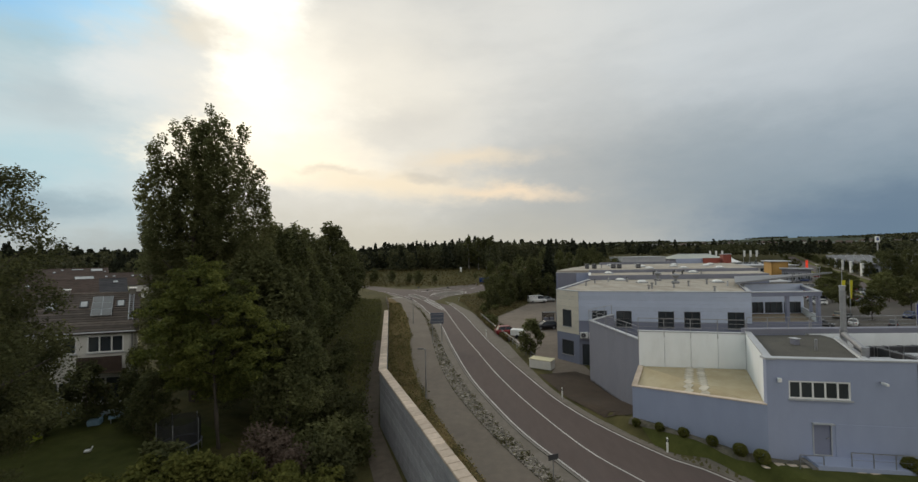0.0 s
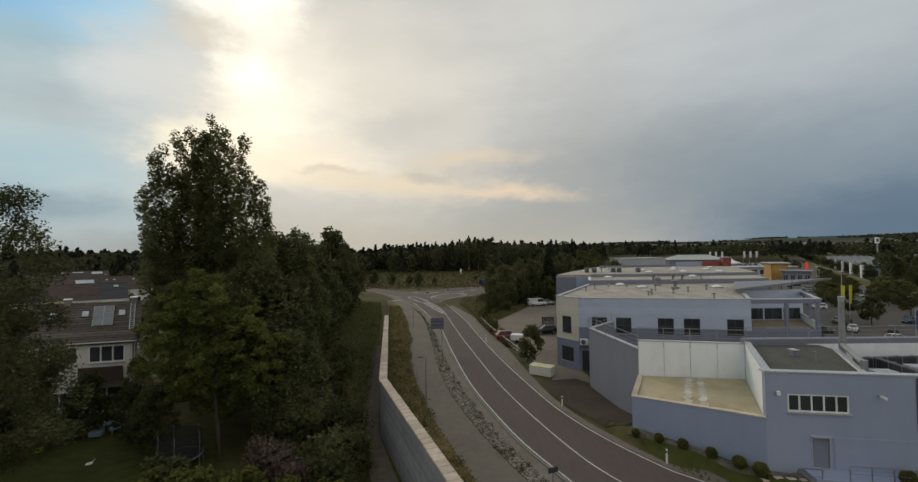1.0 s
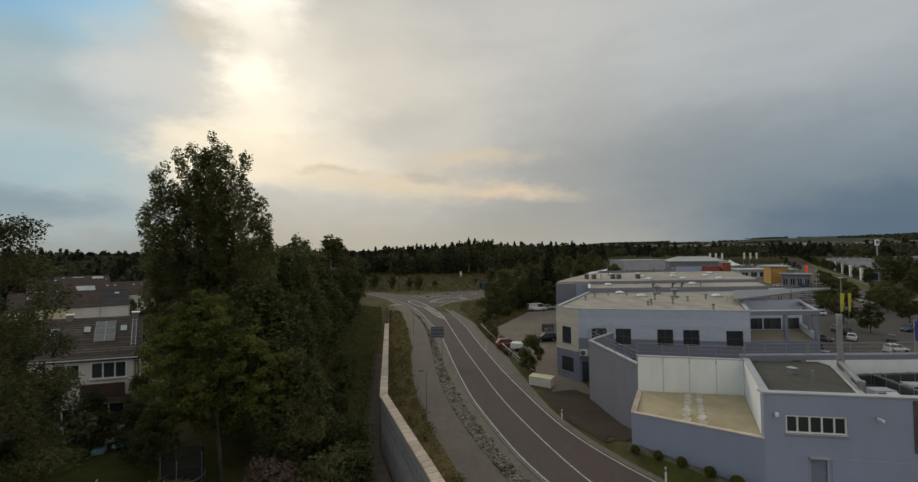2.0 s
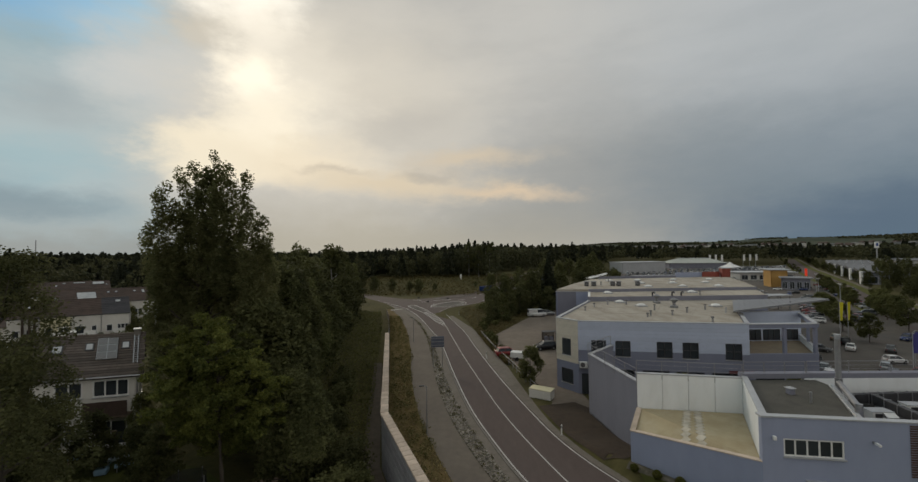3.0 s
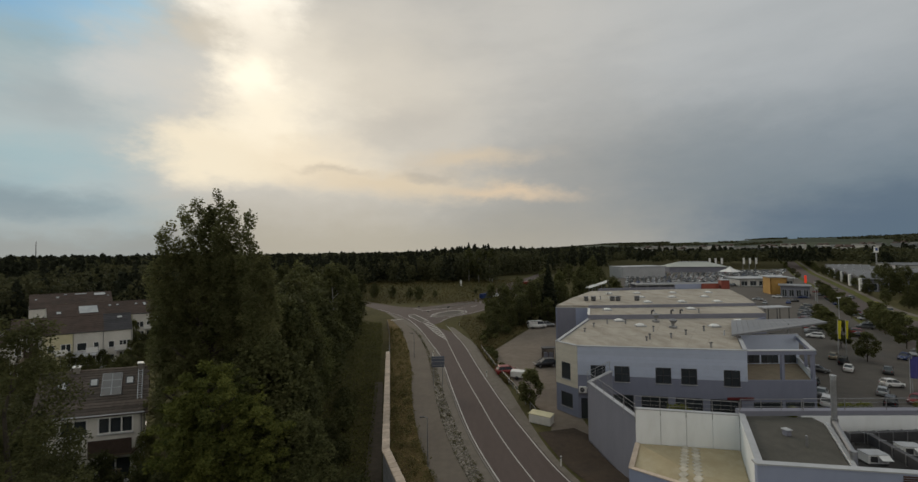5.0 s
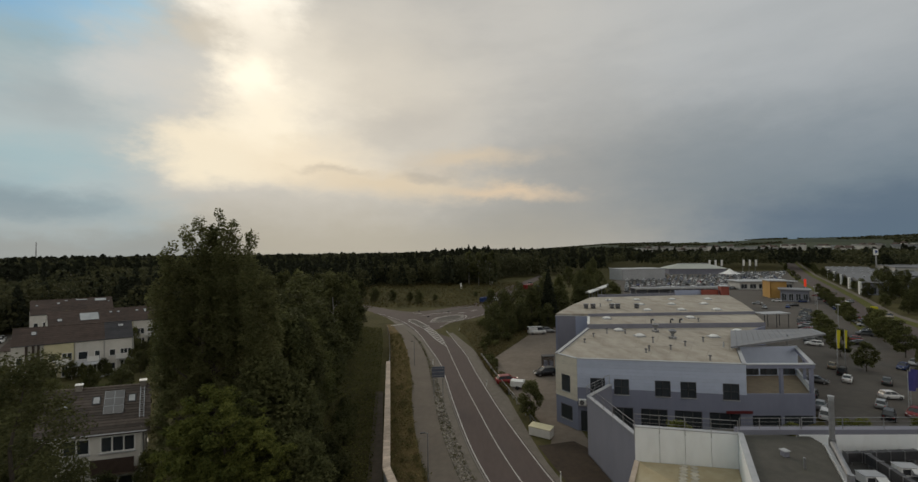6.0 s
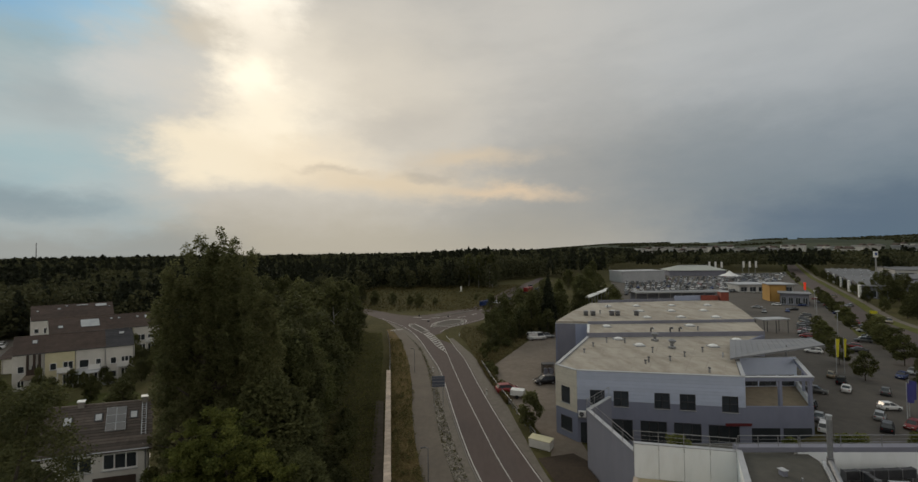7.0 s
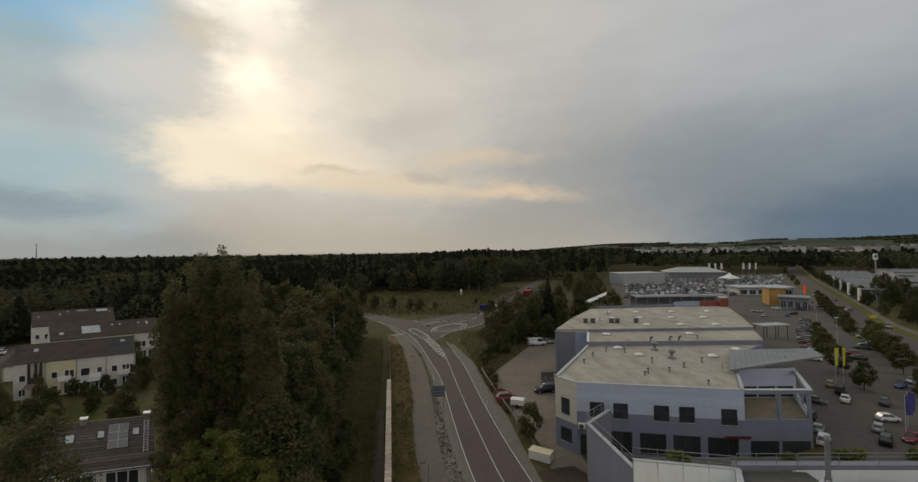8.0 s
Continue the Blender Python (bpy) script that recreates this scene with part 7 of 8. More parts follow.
for r_ in range(9):
    for k in range(12):
        p = Vector((168, 246)).lerp(Vector((208, 262)), k / 11).lerp(Vector((238, 340)).lerp(Vector((284, 347)), k / 11), r_ / 8)
        if rng.uniform() < 0.85:
            far_cars.append((["hatchback", "saloon", "suv"][int(rng.integers(3))], COLOURS[int(rng.choice(10, p=SHARE))], p.x + rng.normal(0, 0.6), p.y + rng.normal(0, 0.6), 50 + 180 * (r_ % 2)))


def car_crowd(spots, words):
    """Far parked cars, too many to count: bodies, glass and roofs in one mesh."""
    bm, mats = bmesh.new(), []
    for shape, colour, x, y, turn in spots:
        key = (shape, colour)
        if key not in car_meshes:
            p = CAR_PAINT[colour]
            car_meshes[key] = (mesh_of(car_body(shape), p, "body", True), mesh_of(car_cabin(shape), GLASS, "cabin_glass"), mesh_of(car_roof(shape), p, "car_roof"))
        m = pose(x, y, gz(x, y) + 0.02, 0, 0, turn)
        for me in car_meshes[key]:
            have = len(bm.verts), len(bm.faces)
            bm.from_mesh(me)
            bm.verts.ensure_lookup_table(), bm.faces.ensure_lookup_table()
            if me.materials[0] not in mats:
                mats.append(me.materials[0])
            for v in bm.verts[have[0]:]:
                v.co = m @ v.co
            for f in bm.faces[have[1]:]:
                f.material_index = mats.index(me.materials[0])
    me = bpy.data.meshes.new("parked_cars")
    bm.to_mesh(me)
    bm.free()
    for mat in mats:
        me.materials.append(mat)
    tagged(new("parked_cars", me), words, "cars", kind="stuff")


car_crowd(far_cars, "rows of white, silver and dark cars far off in the display yard")


def lorry(x, y, turn, colour, words):
    t = thing("lorry", (x, y, gz(x, y) + 0.03), turn, words, "lorry")
    p = CAR_PAINT[colour]
    part("cab", box(-3.6, -1.6, -1.2, 1.2, 0.7, 3.1, 0.12), p, t)
    part("windscreen", box(-3.64, -3.58, -1.0, 1.0, 1.8, 2.75, 0.02), GLASS, t)
    for s in (-1, 1):
        part("side_window", box(-3.2, -2.4, s * 1.2 - 0.02, s * 1.2 + 0.02, 1.8, 2.6), GLASS, t)
    part("chassis", box(-3.4, 4.2, -0.5, 0.5, 0.6, 0.9), DARK_METAL, t)
    part("load_box", box(-1.4, 4.2, -1.22, 1.22, 0.95, 3.0, 0.05), p, t)
    for dx in (-2.6, 2.2, 3.4):
        for s in (-1, 1):
            part("wheel", tube((dx, s * 1.15 - 0.15, 0.5), (dx, s * 1.15 + 0.15, 0.5), 0.5, sides=12), RUBBER, t)
    return t


lorry(11.5, 171.5, 225, "blue", "dark blue lorry waiting at the junction").scale = (0.8, 0.8, 0.85)
lorry(43.5, 216.0, 240, "blue", "blue lorry with white front on the far road")
lorry(36.0, 208.0, 240, "red", "reddish lorry on the far road")
car("hatchback", "white", 16.5, 177.5, 230, False, "cars on the far road", words="white car waiting on the far road")
car("saloon", "grey", 22.5, 186.0, 230, False, "cars on the far road", words="grey car waiting on the far road")
car("suv", "black", 40.0, 224.0, 240, False, "cars on the far road", words="black car waiting on the far road")
car("hatchback", "beige", 131, 121, 45, False, "cars on the avenue", words="beige car driving lane on the avenue")


# ---- street furniture ----
def delineator(x, y):
    t = thing("delineator_post", (x, y, gz(x, y)), 0, "white roadside marker post with a black band", "marker post", "roadside marker posts")
    part("post", box(-0.06, 0.06, -0.05, 0.05, -0.1, 1.0, 0.02), PLASTIC_WHITE, t)
    part("band", box(-0.063, 0.063, -0.053, 0.053, 0.72, 0.9), RUBBER, t)
    part("reflector", box(-0.03, 0.03, -0.058, -0.052, 0.76, 0.86), HEADLIGHT, t)


for x, y in ((14.2, 27.9), (4.3, 65.9), (9.6, 38.2), (-0.2, 112.0), (-5.5, 79.0)):
    delineator(x, y)


def street_lamp(x, y, h, turn=0):
    t = thing("street_lamp", (x, y, gz(x, y)), turn, "slim grey path lamp with a short arm", "street lamp", "path lamps")
    part("pole", tube((0, 0, -0.2), (0, 0, h), 0.065, 0.04), METAL, t)
    part("arm", tube((0, 0, h - 0.02), (0.45, 0, h + 0.06), 0.03), METAL, t)
    part("lamp_head", box(0.2, 0.75, -0.12, 0.12, h + 0.04, h + 0.13, 0.03), DARK_METAL, t)
    part("base", tube((0, 0, 0), (0, 0, 0.5), 0.09), METAL, t)


street_lamp(-3.35, 38.6, 4.7, 190)
street_lamp(-9.2, 79.0, 4.7, 190)


def back_of_sign():
    t = thing("road_sign", (-3.5, 61.3, 0), 4, "large road sign seen from its grey-blue back", "road sign")
    part("panel", box(-1.0, 1.0, -0.03, 0.03, 3.05, 4.7, 0.02), material("sign_back", (0.11, 0.125, 0.165), (0.14, 0.155, 0.20), 1.5, 0.6, metal=0.3), t)
    for k in (3.35, 3.9, 4.4):
        part("rail", box(-0.95, 0.95, -0.08, -0.03, k - 0.03, k + 0.03), METAL, t)
    for x in (-0.7, 0.7):
        part("post", tube((x, 0.08, -0.3), (x, 0.08, 4.6), 0.05), METAL, t)


back_of_sign()


def plate_sign(x, y, h, turn, words):
    t = thing("traffic_sign", (x, y, gz(x, y)), turn, words, "traffic sign")
    part("post", tube((0, 0, -0.2), (0, 0, h), 0.035), METAL, t)
    part("plate", box(-0.35, 0.35, -0.05, -0.03, h - 0.32, h + 0.02, 0.01), DARK_METAL, t)


plate_sign(5.5, 24.4, 1.75, 20, "small dark road sign on a steel post")
for x, y, s in ((-14.3, 139.0, 1.0), (-4.0, 136.3, 1.0), (-10.2, 127.6, 1.0)):
    plate_sign(x, y, 1.9, 0, "small sign on the traffic island")


def guard_rail():
    line = resample([(9.4, 50.0), (8.5, 56.0), (7.2, 64.0), (6.2, 70.0), (5.4, 76.0), (4.4, 84.0)], 18)
    t = thing("guard_rail", label="galvanised steel guard rail along the road", category="guard rail")
    for i, (p, q) in enumerate(zip(line, line[1:])):
        m, length = along(p, q)
        part("post", box(-0.05, 0.05, -0.05, 0.05, -0.2, 1.0, 0, m), METAL, t)
        part("beam", box(0, length, -0.03, 0.03, 0.88, 1.0, 0.01, m), METAL, t)
        part("beam", box(0, length, -0.02, 0.02, 0.45, 0.53, 0.01, m), METAL, t)


guard_rail()


def fence_run():
    """Low fence that carries the barrier's line on towards the junction."""
    t = thing("fence", label="low weathered fence beyond the noise barrier", category="fence")
    ys = np.linspace(66.5, 117, 22)
    for i, (ya, yb) in enumerate(zip(ys, ys[1:])):
        p, q = (float(barrier_x(ya)), ya), (float(barrier_x(yb)), yb)
        m, length = along(p, q)
        h = 2.1 - 0.9 * i / 21
        part("post", box(-0.06, 0.06, -0.06, 0.06, -0.2, h + 0.1, 0, m), METAL, t)
        part("board", box(0.06, length - 0.06, -0.03, 0.03, 0.1, h, 0, m), BARRIER if i < 6 else WOOD, t)


fence_run()


def utility_box():
    t = thing("storage_box", (9.75, 48.1, 0.02), -32, "low white storage container at the yard's edge", "container")
    part("body", box(-1.35, 1.35, -0.7, 0.7, 0.0, 1.0, 0.03), HOUSE_WHITE, t)
    part("lid", box(-1.4, 1.4, -0.75, 0.75, 1.0, 1.1, 0.03), HOUSE_CREAM, t)
    part("door", box(-0.6, 0.6, -0.73, -0.7, 0.1, 0.9, 0.01), HOUSE_WHITE, t)


utility_box()


def bin_shelter(x, y):
    t = thing("bin_shelter", (x, y, 0.02), 4, "dark brown slatted shelter beside the building", "shelter")
    part("roof", box(-1.3, 1.3, -0.8, 0.8, 2.1, 2.2, 0.02), DARK_METAL, t)
    for sx in (-1.15, 1.15):
        for sy in (-0.65, 0.65):
            part("post", box(sx - 0.05, sx + 0.05, sy - 0.05, sy + 0.05, 0, 2.1), DARK_METAL, t)
    for k in range(9):
        part("slat", box(-1.15, 1.15, 0.66, 0.7, 0.2 + k * 0.2, 0.34 + k * 0.2), TIMBER, t)
    for k in range(2):
        part("bin", box(-0.9 + k * 1.0, -0.2 + k * 1.0, -0.4, 0.4, 0, 1.2, 0.05), RENDER_DARK, t)


bin_shelter(17.0, 76.4)


def trailer_box():
    t = thing("trailer", (9.3, 64.6, 0.02), -20, "small white covered trailer in the yard", "trailer")
    part("body", box(-1.1, 1.1, -0.7, 0.7, 0.45, 1.35, 0.05), PLASTIC_WHITE, t)
    part("drawbar", box(1.1, 1.9, -0.05, 0.05, 0.45, 0.55), METAL, t)
    for s in (-1, 1):
        part("wheel", tube((0, s * 0.75 - 0.08, 0.3), (0, s * 0.75 + 0.08, 0.3), 0.3, sides=12), RUBBER, t)


trailer_box()


# ---- details of the annexe and the main building ----
def ac_unit(x, y, z, turn, s=1.0, words="white outdoor air-conditioning unit"):
    t = thing("air_conditioner", (x, y, z), turn, words, "air conditioner", "air-conditioning units")
    part("casing", box(-0.45 * s, 0.45 * s, -0.2 * s, 0.2 * s, 0.05, 0.75 * s, 0.03), PLASTIC_WHITE, t)
    f = part("fan", tube((-0.1 * s, -0.2 * s - 0.015, 0.4 * s), (-0.1 * s, -0.2 * s + 0.02, 0.4 * s), 0.28 * s, sides=16), DARK_METAL, t)
    for k in range(6):
        a = k * math.pi / 6
        part("grille_bar", box(-0.28 * s, 0.28 * s, -0.008, 0.008, -0.008, 0.008, 0, pose(-0.1 * s, -0.2 * s - 0.03, 0.4 * s) @ Matrix.Rotation(a, 4, "Y")), METAL, f)
    for dx in (-0.3, 0.3):
        part("foot", box(dx * s - 0.05, dx * s + 0.05, -0.2 * s, 0.2 * s, 0, 0.06), METAL, t)


mb, _ = along(B, C)
for lx in (0.55, 1.55):
    v = mb @ Vector((lx, -0.27, 3.25))
    ac_unit(v.x, v.y, v.z, -10.6)
part("bracket", box(0.0, 2.2, -0.5, 0.0, 3.18, 3.25, 0, mb), METAL, main, "steel bracket shelf")
part("entrance", box(0.35, 2.2, -0.05, 0.02, 0.05, 2.5, 0, mb), GLASS, main, "dark glazed entrance")


def plant_unit(x, y, z, turn, size=1.0):
    """Large rooftop ventilation unit: casing, louvred end, hood."""
    t = thing("ventilation_unit", (x, y, z), turn, "large white rooftop ventilation unit with louvres", "ventilation unit", "rooftop plant")
    part("casing", box(-1.3, 1.3, -0.75, 0.75, 0.2, 1.35, 0.04), PLASTIC_WHITE, t)
    part("lid", box(-1.36, 1.36, -0.8, 0.8, 1.35, 1.42, 0.02), COPING, t)
    part("opening", box(-1.0, -0.1, -0.765, -0.74, 0.4, 1.15), DARK_METAL, t)
    for k in range(5):
        part("louvre", box(0.1, 1.1, -0.79, -0.74, 0.4 + k * 0.16, 0.5 + k * 0.16), COPING, t)
    part("frame", box(-1.25, 1.25, -0.7, 0.7, 0, 0.2), DARK_METAL, t)
    part("hood", box(-0.1, 1.3, -0.75, 0, -0.03, 0.03, 0.01, pose(0, -0.78, 1.3, 35, 0, 0)), PLASTIC_WHITE, t, "white sloping hood")
    t.scale = (size, size, size)


plant_unit(29.5, 28.0, 5.4, -4, 0.54)
plant_unit(33.2, 29.0, 5.4, -8, 0.54)


def flue():
    t = thing("flue_pipe", (28.3, 29.6, 5.4), 0, "thick galvanised flue rising from the plant roof", "flue")
    part("riser", tube((0, 0, 0.0), (0, 0, 5.4), 0.18, sides=14), METAL, t)
    part("cowl", tube((0, 0, 5.4), (0, 0, 5.75), 0.15, 0.21, sides=14), COPING, t)
    part("duct", tube((0, 0, 2.2), (-3.0, -4.5, 2.1), 0.18, sides=14), METAL, t)
    part("elbow", tube((0, 0, 1.9), (0, 0, 2.5), 0.23, sides=14), METAL, t)
    part("drop", tube((-3.0, -4.5, 0.0), (-3.0, -4.5, 2.33), 0.20, sides=14), METAL, t)


flue()


def duct(x0, y0, x1, y1, z, w=0.35):
    t = thing("air_duct", (0, 0, 0), 0, "dark rectangular air duct on the plant roof", "air duct", "rooftop plant")
    m, length = along((x0, y0), (x1, y1))
    part("duct", box(0, length, -w, w, z + 0.25, z + 0.95, 0.02, m), DARK_METAL, t)
    n = int(length / 1.0)
    for i in range(n + 1):
        part("flange", box(i * length / n - 0.03, i * length / n + 0.03, -w - 0.04, w + 0.04, z + 0.21, z + 0.99, 0, m), METAL, t)
    for x in (0.3, length - 0.3):
        part("foot", box(x - 0.06, x + 0.06, -w, w, z, z + 0.25, 0, m), METAL, t)


duct(30.9, 26.0, 31.7, 30.3, 5.4, 0.2)
duct(30.2, 30.6, 36.0, 30.8, 5.4, 0.18)
duct(32.2, 25.6, 34.6, 27.6, 5.4, 0.16)
vent(24.0, 27.1, 7.05, 0.75, 0.08, False)


def roof_box():
    t = thing("roof_hatch", (24.0, 28.8, 7.05), 10, "small roof vent box with a pale metal lid", "roof vent")
    part("box", box(-0.2, 0.2, -0.2, 0.2, 0, 0.35, 0.02), RENDER_DARK, t)
    part("lid", box(-0.26, 0.26, -0.26, 0.26, 0.42, 0.47, 0.02), COPING, t)
    for x in (-0.15, 0.15):
        part("stay", box(x - 0.02, x + 0.02, -0.02, 0.02, 0.35, 0.42), METAL, t)


roof_box()


class TERRACE:
    """The sloping plane of the terrace roof."""

    @staticmethod
    def z_at(x, y):
        a, c = Vector((18.82, 24.9, 4.3)), Vector((15.2, 33.8, 4.2))
        side = (c.x - a.x) * (y - a.y) - (c.y - a.y) * (x - a.x)
        b = Vector((22.8, 32.1, 4.32)) if side < 0 else Vector((13.8, 31.7, 3.2))
        n = (b - a).cross(c - a)
        return a.z - (n.x * (x - a.x) + n.y * (y - a.y)) / n.z


ZIG = ((16.15, 28.6), (18.8, 33.0), (16.75, 27.65), (19.5, 32.75))


def zigzag():
    """Two columns of pale zigzag-edged slabs across the terrace roof."""
    n = 10
    for (ax, ay), (bx, by) in (((ZIG[0]), (ZIG[1])), ((ZIG[2]), (ZIG[3]))):
        turn = math.degrees(math.atan2(by - ay, bx - ax))
        for i in range(n):
            u = (i + 0.5) / n
            x, y = ax + (bx - ax) * u, ay + (by - ay) * u
            s = thing("walkway_slab", (x, y, TERRACE.z_at(x, y)), 0, "pale worn walkway slab on the sandy roof", "roof slab", "walkway slabs")
            bm = bmesh.new()
            h = math.dist((ax, ay), (bx, by)) / n / 2 * 0.98
            c, d = math.cos(radians(turn)), math.sin(radians(turn))
            poly = [(c * u_ - d * v_, d * u_ + c * v_) for u_, v_ in ((-h, -0.12), (0.0, -0.34), (h, -0.12), (h, 0.12), (0.0, 0.34), (-h, 0.12))]
            tops = [TERRACE.z_at(x + px_, y + py_) - TERRACE.z_at(x, y) + 0.045 for px_, py_ in poly]
            add_prism(bm, poly, [z - 0.09 for z in tops], tops)
            part("slab", bm, SLAB_WHITE, s)


SLAB_WHITE = material("worn_white_slab", (0.42, 0.38, 0.30), (0.62, 0.58, 0.50), 2.5, 0.9, stain=0.5, stain_colour=(0.33, 0.27, 0.18), stain_scale=1.2, spread=0.15)
zigzag()
for p, words in ((0.62, "white floodlight on the grey wall"), (6.0, "white surveillance camera on the grey wall")):
    mh, _ = along(TR, HR)
    v = mh @ Vector((p, -0.14, 6.05))
    t = thing("floodlight" if p < 1 else "wall_camera", tuple(v), -11, words, "floodlight" if p < 1 else "camera fixture")
    part("head", box(-0.1, 0.1, -0.12, 0.06, -0.14, 0.12, 0.03) if p < 1 else box(-0.07, 0.07, -0.42, 0.0, -0.07, 0.07, 0.02), PLASTIC_WHITE, t)
    part("arm", box(-0.03, 0.03, 0.0, 0.145, -0.05, 0.05), METAL, t)
mh, _ = along(TR, HR)
ra, rb = mh @ Vector((3.6, -1.15, 0)), mh @ Vector((6.85, -1.15, 0))
railing((ra.x, ra.y), (rb.x, rb.y), 1.58, 0.8, "steel handrail beside the ramp to the door", gap=1.1, rails=2, post=0.02)
ra, rc = mh @ Vector((1.0, -1.15, 0)), mh @ Vector((2.2, -1.15, 0))
railing((ra.x, ra.y), (rc.x, rc.y), 1.3, 0.8, "short steel handrail at the steps", gap=1.0, rails=2, post=0.02)
for i in range(9):
    x, y = 18.1 + i * 0.62, 24.0 - i * 0.17
    t = thing("stepping_stone", (x, y, gz(x, y) + 0.02), rng.uniform(-8, 8), "pale stepping stone in the lawn", "paving slab", "stepping stones")
    part("slab", box(-0.24, 0.24, -0.17, 0.17, 0, 0.05, 0.015), CAPSTONE, t)
deck = thing("planting_deck", (0, 0, 0), 0, "raised grey deck with gravel top in the court", "deck")
part("body", prism([(17.2, 37.2), (46.5, 36.6), (46.5, 40.0), (18.0, 40.3)], 0.1, 4.0), RENDER_DARK, deck)
part("gravel", prism([(17.4, 37.4), (46.3, 36.8), (46.3, 39.8), (18.2, 40.1)], 3.9, 4.06), ROOF_DARK, deck)
for x, y, k in ((21.4, 38.6, 1.0), (32.6, 38.5, 0.7), (38.4, 38.4, 1.0), (46.0, 38.2, 1.0), (17.9, 38.8, 0.5)):
    shrub("planter_shrub", (x, y, 4.06), (2.4 * k, 1.6 * k, 1.75 * k), 2600, 0.1, BRIGHT_LEAF, "yellow-green shrub on the raised deck", "court planters")


# ---- flags and pylons ----
def flag(x, y, h, mat, words, group, turn=0, width=0.62):
    t = thing("flag", (x, y, gz(x, y)), turn, words, "flag", group)
    part("pole", tube((0, 0, -0.2), (0, 0, h), 0.05, 0.03), COPING, t)
    bm = bmesh.new()
    for i in range(7):
        for j in range(7):
            u, v = i / 6, j / 6
            bm.verts.new((0.06 + u * width, 0.12 * math.sin(u * 5 + v * 3), h - 0.15 - v * h * 0.5))
    bm.verts.ensure_lookup_table()
    for i in range(6):
        for j in range(6):
            bm.faces.new([bm.verts[k] for k in (i * 7 + j, (i + 1) * 7 + j, (i + 1) * 7 + j + 1, i * 7 + j + 1)])
    part("cloth", bm, mat, t, smooth=True)


YELLOW_CLOTH = material("yellow_cloth", (0.56, 0.50, 0.02), (0.68, 0.60, 0.03), 1.5, 0.8)
BLUE_CLOTH = material("blue_cloth", (0.05, 0.05, 0.20), (0.075, 0.07, 0.27), 1.5, 0.8)
for x, w in ((64.0, 0.52), (65.35, 0.36)):
    flag(x, 67.0, 6.1, YELLOW_CLOTH, "bright yellow banner flag on a pole", "yellow flags", 0, w)
t = thing("sign_board", (144, 138, gz(144, 138)), -30, "yellow advertising board beside the avenue", "sign board")
part("board", box(-0.95, 0.95, -0.06, 0.06, 0.3, 1.3, 0.02), YELLOW_CLOTH, t)
for x in (-0.8, 0.8):
    part("post", box(x - 0.07, x + 0.07, 0.06, 0.2, -0.2, 1.2), METAL, t)
for x, y in ((55.6, 48.8), (57.0, 49.8)):
    flag(x, y, 4.7, BLUE_CLOTH, "purple-blue banner flag on a pole", "blue flags", -35)


def pylon(x, y, h, w, mats, words, turn=-40, low=0.55):
    t = thing("pylon_sign", (x, y, gz(x, y)), turn, words, "pylon sign")
    part("column", box(-w * 0.12, w * 0.12, -0.2, 0.2, -0.2, h * low), METAL, t)
    part("panel", box(-w / 2, w / 2, -0.3, 0.3, h * low, h, 0.05), mats[0], t)
    part("emblem", box(-w * 0.3, w * 0.3, -0.34, -0.29, h * (low * 0.7 + 0.3), h * (low * 0.2 + 0.8), 0.03), mats[1], t)


RED_SIGN = emitter("red_lit_sign", (0.75, 0.05, 0.02), 0.35)
BLUE_SIGN = material("blue_sign", (0.04, 0.08, 0.25), (0.06, 0.1, 0.3), 1.5, 0.5)
pylon(157.5, 181, 7.6, 0.85, (RED_SIGN, RED_SIGN), "lit red pylon sign with a plain emblem")
pylon(279, 266, 20.0, 2.8, (PLASTIC_WHITE, BLUE_SIGN), "tall white pylon sign with a blue emblem", 0, 0.8)
for x, y in ((233, 372), (238, 371), (243, 370), (262, 368), (267, 367), (272, 366)):
    t = thing("flag_pole", (x, y, gz(x, y)), 0, "white flag pole with a hanging banner", "flag pole", "dealer's flags")
    part("pole", tube((0, 0, 0), (0, 0, 11), 0.12), COPING, t)
    part("banner", box(0.15, 1.9, -0.05, 0.05, 5.2, 10.8, 0.02), PLASTIC_WHITE, t)


